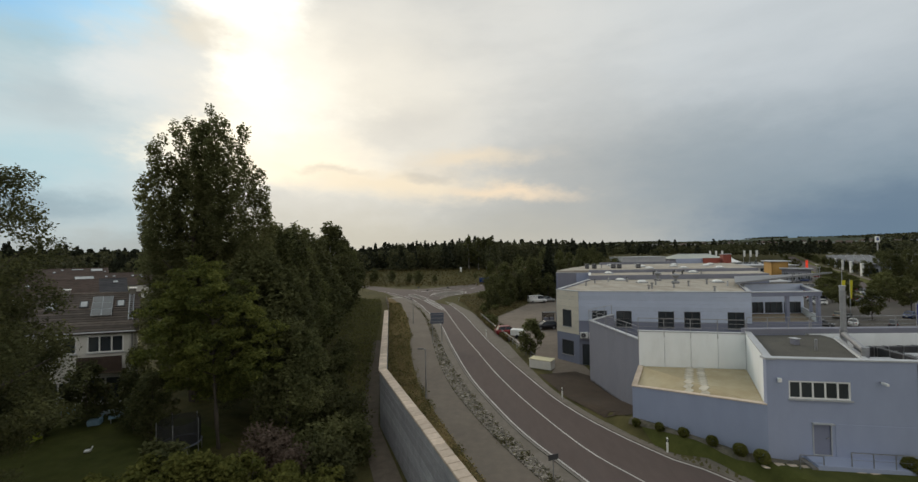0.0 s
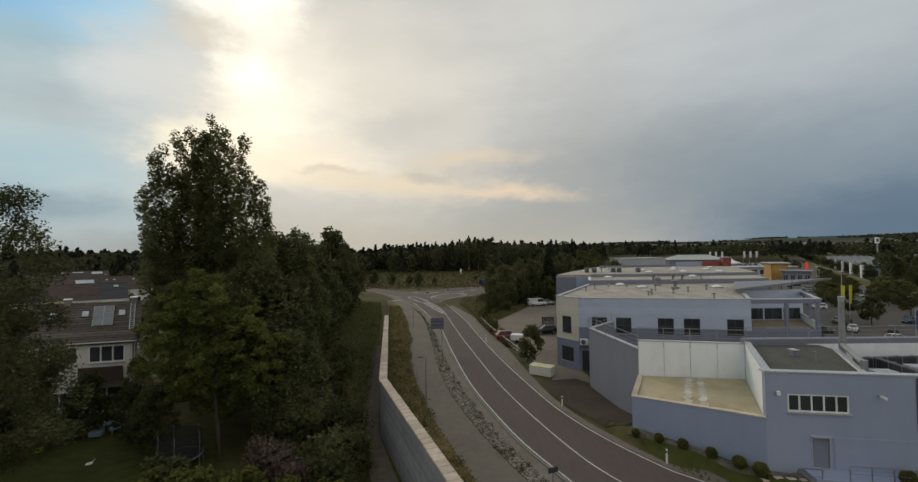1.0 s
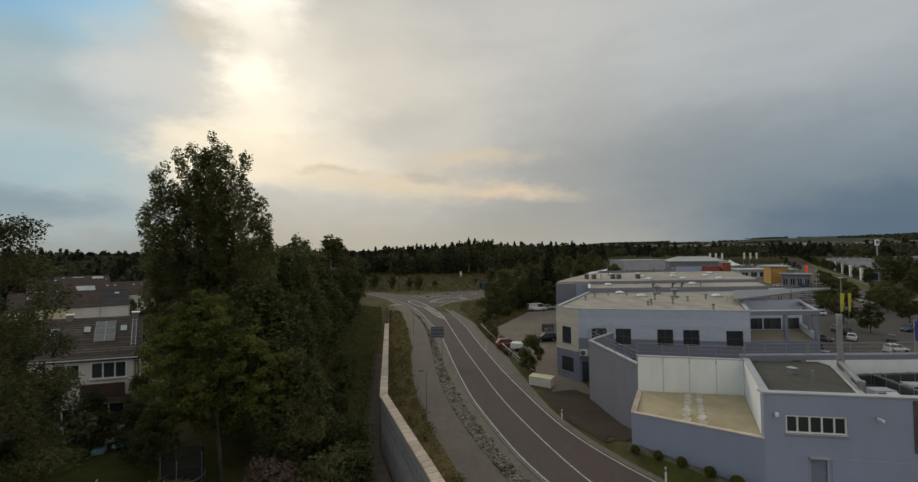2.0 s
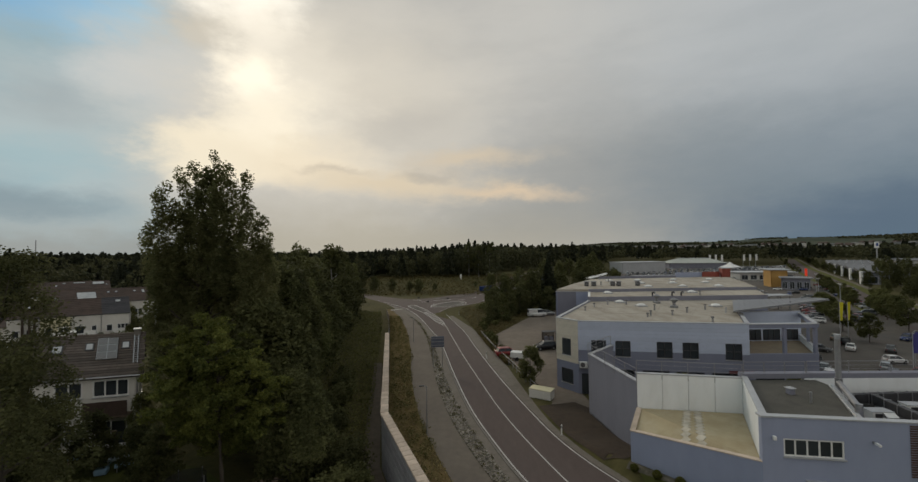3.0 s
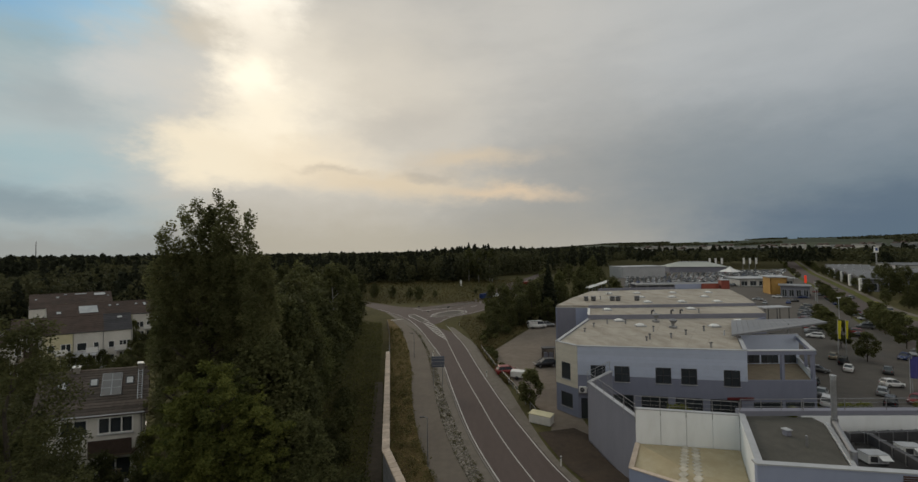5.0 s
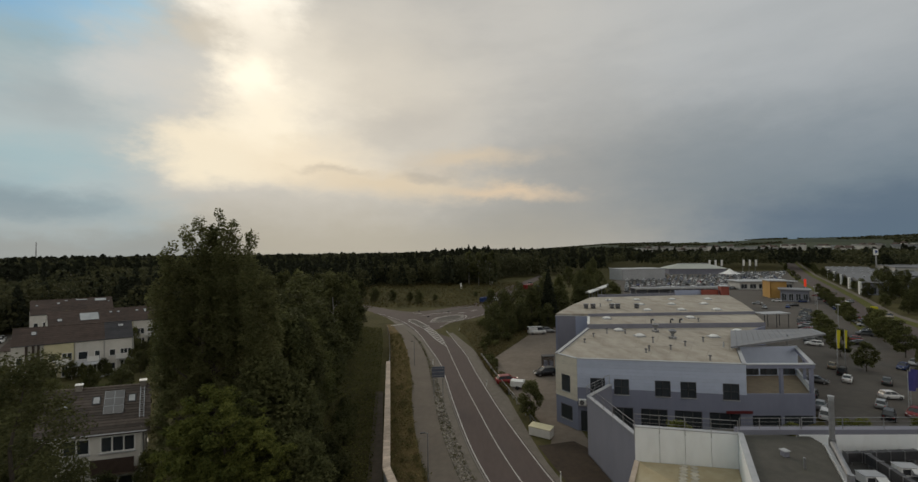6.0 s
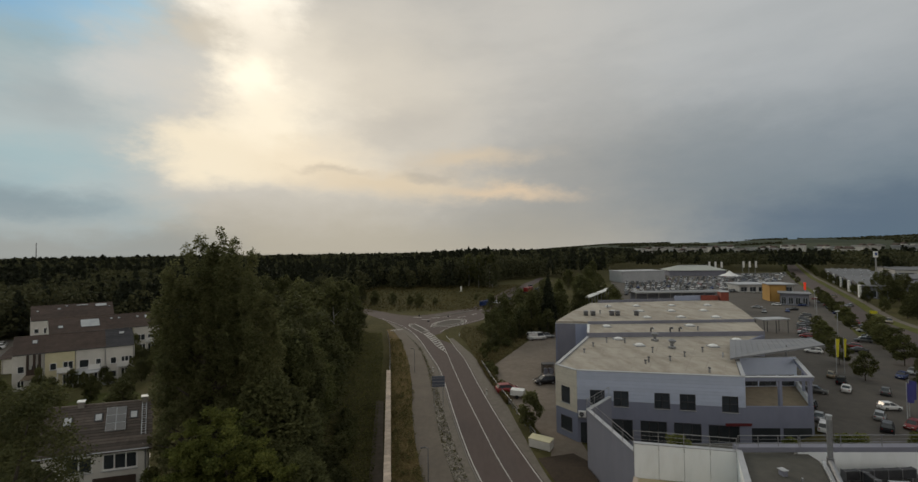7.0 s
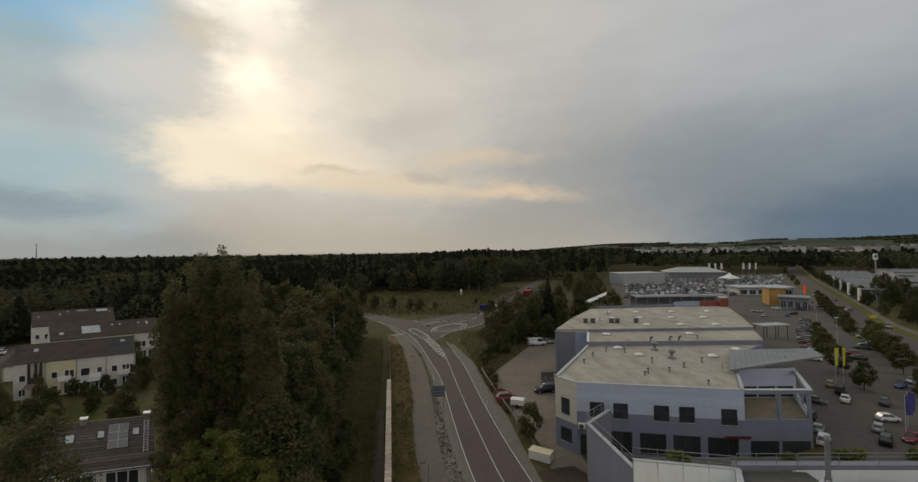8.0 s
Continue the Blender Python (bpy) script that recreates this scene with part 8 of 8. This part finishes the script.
# ---- things in the garden ----
def trampoline(x, y):
    z = gz(x, y)
    t = thing("trampoline", (x, y, z), 0, "round garden trampoline with a dark safety net", "trampoline")
    n = 20
    ring = [(1.4 * math.cos(2 * math.pi * i / n), 1.4 * math.sin(2 * math.pi * i / n)) for i in range(n)]
    bm = bmesh.new()
    for i in range(n):
        add_tube(bm, (*ring[i], 0.75), (*ring[(i + 1) % n], 0.75), 0.06, sides=6)
    part("rim", bm, material("blue_grey_pad", (0.09, 0.10, 0.13), (0.14, 0.15, 0.19), 3, 0.7), t)
    part("mat", tube((0, 0, 0.72), (0, 0, 0.75), 1.3, sides=24), RUBBER, t)
    bm = bmesh.new()
    lo = [bm.verts.new((px * 0.97, py * 0.97, 0.78)) for px, py in ring]
    hi = [bm.verts.new((px * 0.97, py * 0.97, 2.25)) for px, py in ring]
    for i in range(n):
        bm.faces.new((lo[i], lo[(i + 1) % n], hi[(i + 1) % n], hi[i]))
    net = material("safety_net", (0.015, 0.015, 0.016), (0.03, 0.03, 0.032), 6, 0.9)
    net.node_tree.nodes["Principled BSDF"].inputs["Alpha"].default_value = 0.6
    part("net", bm, net, t)
    for i in range(0, n, 4):
        part("pole", tube((*ring[i], 0.0), (*ring[i], 2.35), 0.035, sides=6), METAL, t)
    for i in range(2, n, 4):
        part("leg", tube((*ring[i], 0.0), (*ring[i], 0.75), 0.03, sides=6), METAL, t)
    return t


trampoline(-16.9, 24.2).scale = (0.8, 0.8, 0.9)


def lounger(x, y, turn, mat, words):
    t = thing("garden_lounger", (x, y, gz(x, y)), turn, words, "lounger", "garden furniture")
    part("seat", box(-0.95, 0.45, -0.33, 0.33, 0.32, 0.42, 0.03), mat, t)
    part("backrest", box(0.0, 0.75, -0.33, 0.33, -0.05, 0.05, 0.03, pose(0.45, 0, 0.38, 0, -38, 0)), mat, t)
    for dx in (-0.8, 0.4):
        for s in (-1, 1):
            part("leg", box(dx - 0.03, dx + 0.03, s * 0.3 - 0.03, s * 0.3 + 0.03, 0, 0.33), METAL, t)


CLOTH_PALE = material("pale_cushion", (0.30, 0.36, 0.40), (0.42, 0.48, 0.52), 3, 0.85)
CLOTH_BLUE = material("blue_plastic", (0.14, 0.24, 0.34), (0.2, 0.32, 0.42), 3, 0.5)
CLOTH_LIME = material("lime_plastic", (0.32, 0.38, 0.03), (0.42, 0.48, 0.05), 3, 0.5)
lounger(-25.6, 30.0, 15, CLOTH_PALE, "pale striped garden lounger on the lawn")
lounger(-24.4, 29.3, 40, CLOTH_BLUE, "blue garden lounger on the lawn")


def toy(x, y, turn, mat, words, s=1.0):
    t = thing("garden_toy", (x, y, gz(x, y)), turn, words, "toy", "garden toys")
    part("body", box(-0.35 * s, 0.35 * s, -0.25 * s, 0.25 * s, 0.08, 0.45 * s, 0.06), mat, t)
    part("handle", tube((0.3 * s, 0, 0.4 * s), (0.5 * s, 0, 0.75 * s), 0.03), mat, t)


toy(-25.7, 28.3, 20, CLOTH_BLUE, "pale blue plastic box on the lawn", 1.1)
toy(-27.6, 26.0, 80, CLOTH_LIME, "lime green toy on the lawn", 1.1)
toy(-29.6, 30.4, 30, CLOTH_BLUE, "blue toy beside the shrubs", 1.2)
toy(-22.6, 24.4, 30, PLASTIC_WHITE, "small white bucket on the lawn", 0.5)


def climbing_frame(x, y):
    t = thing("swing_frame", (x, y, gz(x, y)), 10, "weathered wooden swing frame on the lawn", "swing")
    for sx in (-1.3, 1.3):
        for s in (-1, 1):
            part("leg", tube((sx, s * 0.7, 0), (sx, 0, 2.0), 0.05), WOOD, t)
    part("beam", tube((-1.5, 0, 2.0), (1.5, 0, 2.0), 0.06), WOOD, t)
    for sx in (-0.5, -0.1):
        part("rope", tube((sx, 0, 0.5), (sx, 0, 2.0), 0.012), WOOD, t)
    part("swing_seat", box(-0.55, -0.05, -0.12, 0.12, 0.46, 0.5), WOOD, t)


climbing_frame(-28.3, 30.6)
fill([(-36, 20), (-36, 31.4), (-27.5, 31.6), (-19, 29.0), (-12.5, 24.5), (-13, 21), (-20, 18)], 0.02, LAWN, "ground", "short dark green garden lawn", "lawn")
fill([(-78, 56), (-78, 63), (-56, 66.5), (-47, 60), (-48, 46)], 0.02, LAWN, "ground", "green back gardens of the terraced houses", "lawn")
fill([(-140, 86), (-118, 84), (-104, 98), (-116, 116), (-140, 118)], 0.02, PAVING, "pavement", "grey residents' parking court", "yard")
for i, (x, y) in enumerate(((-122, 104), (-119, 101), (-124, 96), (-114, 108))):
    car("hatchback", ["silver", "white", "grey", "black"][i], x, y, 30 + 10 * i, False, "cars by the houses", where="by the terraced houses")


# ---- the business park and the hills ----
def hall(name, x, y, w, d, h, turn, wall_mat, roof_mat, words, windows=0, overhang=0.4, glass_front=False, group="", category="commercial building"):
    """A flat-roofed hall with windows along its front (local -y) side."""
    t = thing(name, (x, y, gz(x, y)), turn, words, category, group)
    holes = []
    if windows:
        ww = w / windows
        lo, hi = (0.4, h * 0.72) if glass_front else (h * 0.45, h * 0.75)
        holes = [(i * ww + ww * 0.14, (i + 1) * ww - ww * 0.14, lo, hi) for i in range(windows)]
    a, b, c, e = (-w / 2, -d / 2), (w / 2, -d / 2), (w / 2, d / 2), (-w / 2, d / 2)
    part("wall", wall_mesh(a, b, -0.5, h, 0.4, holes), wall_mat, t)
    for p, q in ((b, c), (c, e), (e, a)):
        part("wall", wall_mesh(p, q, -0.5, h, 0.4), wall_mat, t)
    for hole in holes:
        window_unit(a, b, hole, t, COPING, panes=2, sill=False, bar=0.12)
    part("roof", box(-w / 2 - overhang, w / 2 + overhang, -d / 2 - overhang, d / 2 + overhang, h, h + 0.45, 0.05), roof_mat, t)
    return t


def pitched_unit(x, y, turn, w, d, h):
    """One bay of the showroom row: dark walls, a roof that rises to the back, a white framed end towards the avenue."""
    t = hall("showroom_unit", x, y, w, d, h, turn, RENDER_DARK, ROOF_SLATE, "grey showroom unit with dark glazing and low pitched roof", 4, 0.5, True, "row of showroom units")
    fin = part("end_frame", box(-w / 2 - 0.9, -w / 2 - 0.1, -d / 2 - 0.5, -d / 2 + 3.5, 0, h + 0.8, 0.03), PLASTIC_WHITE, t, "white framed showroom end")
    part("end_glazing", box(-w / 2 - 0.55, -w / 2 - 0.42, -d / 2 + 3.5, d / 2, 0.3, h - 0.3), GLASS, t)
    bm = bmesh.new()
    pts = [(-d / 2 - 0.5, h + 0.45), (d / 2 + 0.3, h + 0.45), (d / 2 + 0.3, h + 2.1)]
    f = [bm.verts.new((-w / 2 - 0.5, py, pz)) for py, pz in pts]
    b = [bm.verts.new((w / 2 + 0.5, py, pz)) for py, pz in pts]
    bm.faces.new(f), bm.faces.new(b[::-1])
    for i in range(3):
        bm.faces.new((f[i], f[(i + 1) % 3], b[(i + 1) % 3], b[i]))
    part("pitched_roof", bm, METAL_ROOF_DARK, t)
    for k in range(1, 6):
        part("roof_light", box(-w / 2 + k * w / 6 - 0.5, -w / 2 + k * w / 6 + 0.5, d / 2 - 1.2, d / 2 - 0.2, h + 2.0, h + 2.4, 0.05), COPING, t)


METAL_ROOF_DARK = material("grey_sheet_roof", (0.10, 0.102, 0.108), (0.16, 0.162, 0.17), 0.3, 0.6, metal=0.2, stain=0.3, stain_colour=(0.08, 0.08, 0.085), spread=0.15)
for i in range(5):
    u = i / 4
    cx, cy = 184 + 76 * u, 183 + 98 * u
    pitched_unit(cx + 0.788 * 12 + 0.616 * 11.5, cy - 0.616 * 12 + 0.788 * 11.5, -38, 22, 23, 5.0)
hall("warehouse", 262, 212, 60, 46, 6.2, -38, RENDER_DARK, METAL_ROOF_DARK, "long grey warehouse hall behind the showrooms", 8)
hall("warehouse", 345, 268, 80, 60, 7.0, -38, FAR_WALL, METAL_ROOF_DARK, "wide pale warehouse hall", 8)
hall("warehouse", 300, 170, 60, 40, 6.0, -38, RENDER_DARK, METAL_ROOF_DARK, "dark warehouse hall with metal roof", 6)
# dealers beside the display yard
ORANGE = material("orange_cladding", (0.42, 0.235, 0.06), (0.52, 0.30, 0.085), 1.0, 0.6, stain=0.1)
hall("car_showroom", 141, 178, 6.0, 9, 7.4, -20, ORANGE, COPING, "orange-yellow showroom block with a thin roof", 0, 0.9)
hall("car_showroom", 139, 165, 9, 8, 4.6, -38, RENDER_DARK, METAL_ROOF, "dark glazed showroom with sloping roof", 4, 0.8, True)
hall("car_showroom", 163, 216, 26, 12, 4.0, -8, FAR_WALL, COPING, "white framed glass showroom", 6, 1.2, True)
hall("workshop_hall", 131, 294, 33, 18, 7.6, 8, COPING, COPING, "plain pale grey metal workshop hall", 0)
PALE_ROOF = material("pale_sheet_roof", (0.34, 0.36, 0.33), (0.46, 0.48, 0.44), 0.1, 0.7, stain=0.3, stain_colour=(0.27, 0.28, 0.25), stain_scale=0.05)


def hipped_hall(x, y, w, d, h, rise, turn, words):
    """A broad low hall under a shallow hipped roof."""
    t = hall("workshop_hall", x, y, w, d, h, turn, RENDER_DARK, METAL_ROOF, words, 0, 0.3)
    bm = bmesh.new()
    lo = [bm.verts.new((sx * (w / 2 + 1.2), sy * (d / 2 + 1.2), h + 0.46)) for sx, sy in ((-1, -1), (1, -1), (1, 1), (-1, 1))]
    hi = [bm.verts.new((sx * (w / 2 - d * 0.42), 0, h + rise)) for sx in (-1, 1)]
    bm.faces.new((lo[0], lo[1], hi[1], hi[0])), bm.faces.new((lo[2], lo[3], hi[0], hi[1]))
    bm.faces.new((lo[1], lo[2], hi[1])), bm.faces.new((lo[3], lo[0], hi[0])), bm.faces.new(lo[::-1])
    part("hipped_roof", bm, PALE_ROOF, t)
    part("ridge_cap", box(-w / 2 + d * 0.42, w / 2 - d * 0.42, -0.5, 0.5, h + rise - 0.1, h + rise + 0.25, 0.05), COPING, t)


hipped_hall(206, 352, 44, 24, 4.2, 4.4, -12, "long dark hall under a pale hipped roof")
t = thing("long_carport", (86.3, 156.4, gz(86.3, 156.4)), 0.3, "long flat roof with a dark fascia before the display yard", "carport")
part("roof", box(-18.2, 18.2, -2.6, 2.6, 6.9, 7.2, 0.05), METAL_ROOF, t)
part("fascia", box(-18.25, 18.25, -2.75, -2.6, 6.7, 7.25, 0), COPING, t)
part("rear_wall", box(-18.0, 18.0, 2.2, 2.4, 0, 6.9, 0), RENDER_DARK, t)
for k in range(9):
    part("column", box(-17.9 + k * 4.45, -17.6 + k * 4.45, -2.3, -2.05, 0, 6.9), METAL, t)
for x, y, length in ((46.0, 138.0, 13.5), (56.0, 153.5, 19.0)):
    t = thing("carport", (x, y, gz(x, y)), 57.5, "long white parking canopy on slim columns", "carport", "white canopies")
    part("roof", box(-length / 2, length / 2, -1.1, 1.1, 7.9, 8.2, 0.05), PLASTIC_WHITE, t)
    for k in range(4):
        part("column", box(-length / 2 + 0.5 + k * (length - 1.3) / 3, -length / 2 + 0.75 + k * (length - 1.3) / 3, 0.3, 0.55, 0, 7.9), METAL, t)


def tent(x, y, w, h):
    t = thing("pavilion_tent", (x, y, gz(x, y)), 20, "white pyramid-roofed pavilion tent", "tent")
    bm = bmesh.new()
    lo = [bm.verts.new((sx * w / 2, sy * w / 2, h * 0.45)) for sx, sy in ((-1, -1), (1, -1), (1, 1), (-1, 1))]
    mid = [bm.verts.new((sx * w / 6, sy * w / 6, h * 0.72)) for sx, sy in ((-1, -1), (1, -1), (1, 1), (-1, 1))]
    top = bm.verts.new((0, 0, h))
    for i in range(4):
        bm.faces.new((lo[i], lo[(i + 1) % 4], mid[(i + 1) % 4], mid[i]))
        bm.faces.new((mid[i], mid[(i + 1) % 4], top))
    bm.faces.new(lo[::-1])
    part("canopy", bm, PLASTIC_WHITE, t)
    for sx in (-1, 1):
        for sy in (-1, 1):
            part("post", tube((sx * w * 0.48, sy * w * 0.48, 0), (sx * w * 0.48, sy * w * 0.48, h * 0.45), 0.12), COPING, t)


tent(197, 290, 10, 7.2)
# rust-red box and grey end wall on the far roof edge
BRICK_RED = material("rust_red_panel", (0.20, 0.045, 0.030), (0.27, 0.065, 0.045), 1.2, 0.7, stain=0.2)
t = thing("stair_tower", (0, 0, 0), 0, "rust-red stair tower at the back of the flat roofs", "stair tower")
part("tower", prism([(69.3, 104.8), (71.3, 104.6), (72.6, 107.6), (70.4, 107.8)], 8.0, 12.2), BRICK_RED, t)
part("cap", prism([(69.2, 104.7), (71.4, 104.5), (72.7, 107.7), (70.3, 107.9)], 12.2, 12.35), COPING, t)
part("sign_band", wall_mesh((64.9, 106.2), (69.3, 105.9), 9.9, 11.3, 0.2), BRICK_RED, t)
t = thing("parapet_wall", (0, 0, 0), 0, "grey-blue parapet at the back of the flat roofs", "parapet")
part("parapet", wall_mesh((58.0, 106.5), (70.0, 106.9), 8.0, 11.2, 0.3), RENDER_BLUE, t)
part("parapet", wall_mesh((37.0, 105.2), (58.0, 106.5), 8.0, 10.5, 0.3), RENDER_DARK, t)

def pergola(x, y, z, w, d, turn):
    t = thing("entrance_canopy", (x, y, gz(x, y)), turn, "pale flat entrance canopy on slim steel posts", "canopy")
    part("roof", box(-w / 2, w / 2, -d / 2, d / 2, z - 0.25, z, 0.04), COPING, t)
    for k in range(3):
        for side in (-1, 1):
            px = -w / 2 + 0.4 + k * (w - 0.8) / 2
            part("post", tube((px, side * (d / 2 - 0.4), 0), (px, side * (d / 2 - 0.4), z - 0.2), 0.09, sides=6), DARK_METAL, t)


pergola(83.5, 106.0, 3.9, 8.0, 3.4, 8)
# light poles in the car park
for x, y in ((118, 131), (136, 152), (150, 190), (88, 92)):
    t = thing("car_park_lamp", (x, y, gz(x, y)), 0, "tall grey lamp post in the car park", "street lamp", "car park lamps")
    part("pole", tube((0, 0, 0), (0, 0, 7.0), 0.08, 0.05), COPING, t)
    part("lamp_head", box(-0.45, 0.45, -0.15, 0.15, 7.0, 7.12, 0.03), PLASTIC_WHITE, t)


def hills():
    """Long low hills of fields and woods that rise towards the right."""
    az = np.radians(np.linspace(8, 62, 90))
    r = np.linspace(900, 4300, 40)
    a, rr = np.meshgrid(az, r)
    deg = np.degrees(a)
    u = (rr - 900) / 3400
    top = np.interp(deg, [8, 14, 20, 26, 32, 38, 44, 50, 62], [10, 40, 60, 66, 70, 76, 82, 90, 98])
    bumps = np.vectorize(lambda x, y: noise.noise(Vector((x * 9, y * 3.2, 2.0))))(a, u)
    z = -3 + top * smooth((u - 0.05) / 0.8) * (0.95 + 0.22 * bumps)
    v = np.stack([rr * np.sin(a), rr * np.cos(a), z], -1).reshape(-1, 3)
    w = len(az)
    i = (np.arange(len(r) - 1)[:, None] * w + np.arange(w - 1)[None, :]).ravel()
    me = quick_mesh("hills", v, np.stack([i, i + 1, i + 1 + w, i + w], 1), HILL)
    tagged(new("backdrop", me), "low far hills with fields and dark woods", "hills", kind="structure")


def hill_material():
    m = material("hill_fields", (0.034, 0.045, 0.031), (0.080, 0.090, 0.056), 0.006, 0.95, stain=0.95, stain_colour=(0.02, 0.032, 0.020), stain_scale=0.0035, stretch=(1.0, 0.35, 1), specular=0.1)
    return m


HILL = hill_material()
hills()


def hill_woods():
    """Long strips and copses of dark wood on the far hills."""
    pts = []
    for k in range(64):
        a, r0 = math.radians(rng.uniform(13, 60) if k < 42 else rng.uniform(11, 28)), rng.uniform(1500, 3300) if k < 30 else rng.uniform(3300, 4200)
        n = int(rng.integers(160, 520))
        spread = rng.uniform(0.015, 0.06)
        aa = a + rng.uniform(-1, 1, n) * spread
        r1 = np.clip(r0 + rng.normal(0, 30, n), 950, 4280)
        for b, r2 in zip(aa, r1):
            u = (r2 - 900) / 3400
            top = float(np.interp(math.degrees(b), [8, 14, 20, 26, 32, 38, 44, 50, 62], [10, 40, 60, 66, 70, 76, 82, 90, 98]))
            z = -3 + top * float(smooth((u - 0.05) / 0.8)) * (0.95 + 0.22 * noise.noise(Vector((b * 9, u * 3.2, 2.0))))
            pts.append((r2 * math.sin(b), r2 * math.cos(b), z + rng.uniform(0, 9)))
    v, f = leaf_cloud(np.array(pts), 6.5)
    tagged(new("far_woods", quick_mesh("far_woods", v, f, FOREST)), "dark copses on the far hills", "woods", kind="stuff")


hill_woods()
for i in range(64):
    a, r0 = math.radians(rng.uniform(24, 52)), rng.uniform(920, 1700)
    x, y = r0 * math.sin(a), r0 * math.cos(a)
    big = rng.uniform() < 0.4
    t = thing("far_hall" if big else "far_house", (x, y, 13 + (r0 - 900) * 0.012), rng.uniform(-30, 30), "white hall far off in the valley" if big else "small white house far off in the valley", "building", "far town")
    w, d, h = (rng.uniform(30, 70), 25, rng.uniform(4, 7)) if big else (rng.uniform(9, 14), 10, rng.uniform(4, 7))
    part("wall", box(-w / 2, w / 2, -d / 2, d / 2, -14, h), FAR_WALL, t)
    if big:
        part("roof", box(-w / 2 - 1, w / 2 + 1, -d / 2 - 1, d / 2 + 1, h, h + 1), METAL_ROOF, t)
    else:
        bm = bmesh.new()
        f = [bm.verts.new((px, -d / 2 - 0.6, pz)) for px, pz in ((-w / 2 - 0.6, h), (0, h + 4), (w / 2 + 0.6, h))]
        b = [bm.verts.new((px, d / 2 + 0.6, pz)) for px, pz in ((-w / 2 - 0.6, h), (0, h + 5), (w / 2 + 0.6, h))]
        bm.faces.new(f), bm.faces.new(b[::-1])
        for k in range(3):
            bm.faces.new((f[k], f[(k + 1) % 3], b[(k + 1) % 3], b[k]))
        part("roof", bm, ROOF_TILE_FAR, t)
t = thing("radio_mast", (-955, 900, 0), 0, "thin radio mast far beyond the woods", "mast")
part("mast", tube((0, 0, 0), (0, 0, 56), 1.2, 0.7, 6), METAL, t)
t = thing("marker_post", (0.8, 209, gz(0.8, 209)), 0, "white post standing on the meadow", "post")
part("post", box(-0.45, 0.45, -0.3, 0.3, -0.2, 2.6, 0.1), PLASTIC_WHITE, t)
for x, y, s in ((11, 226, 1.05), (15.5, 229, 1.0), (18.5, 226, 1.1), (17.2, 224, 0.95), (5.5, 232, 1.1)):
    tagged(copy_thing(birch, on_ground(x, y, rng.uniform(0, 360), s)), "birch with a pale trunk at the forest edge", "tree", "birches at the forest edge")
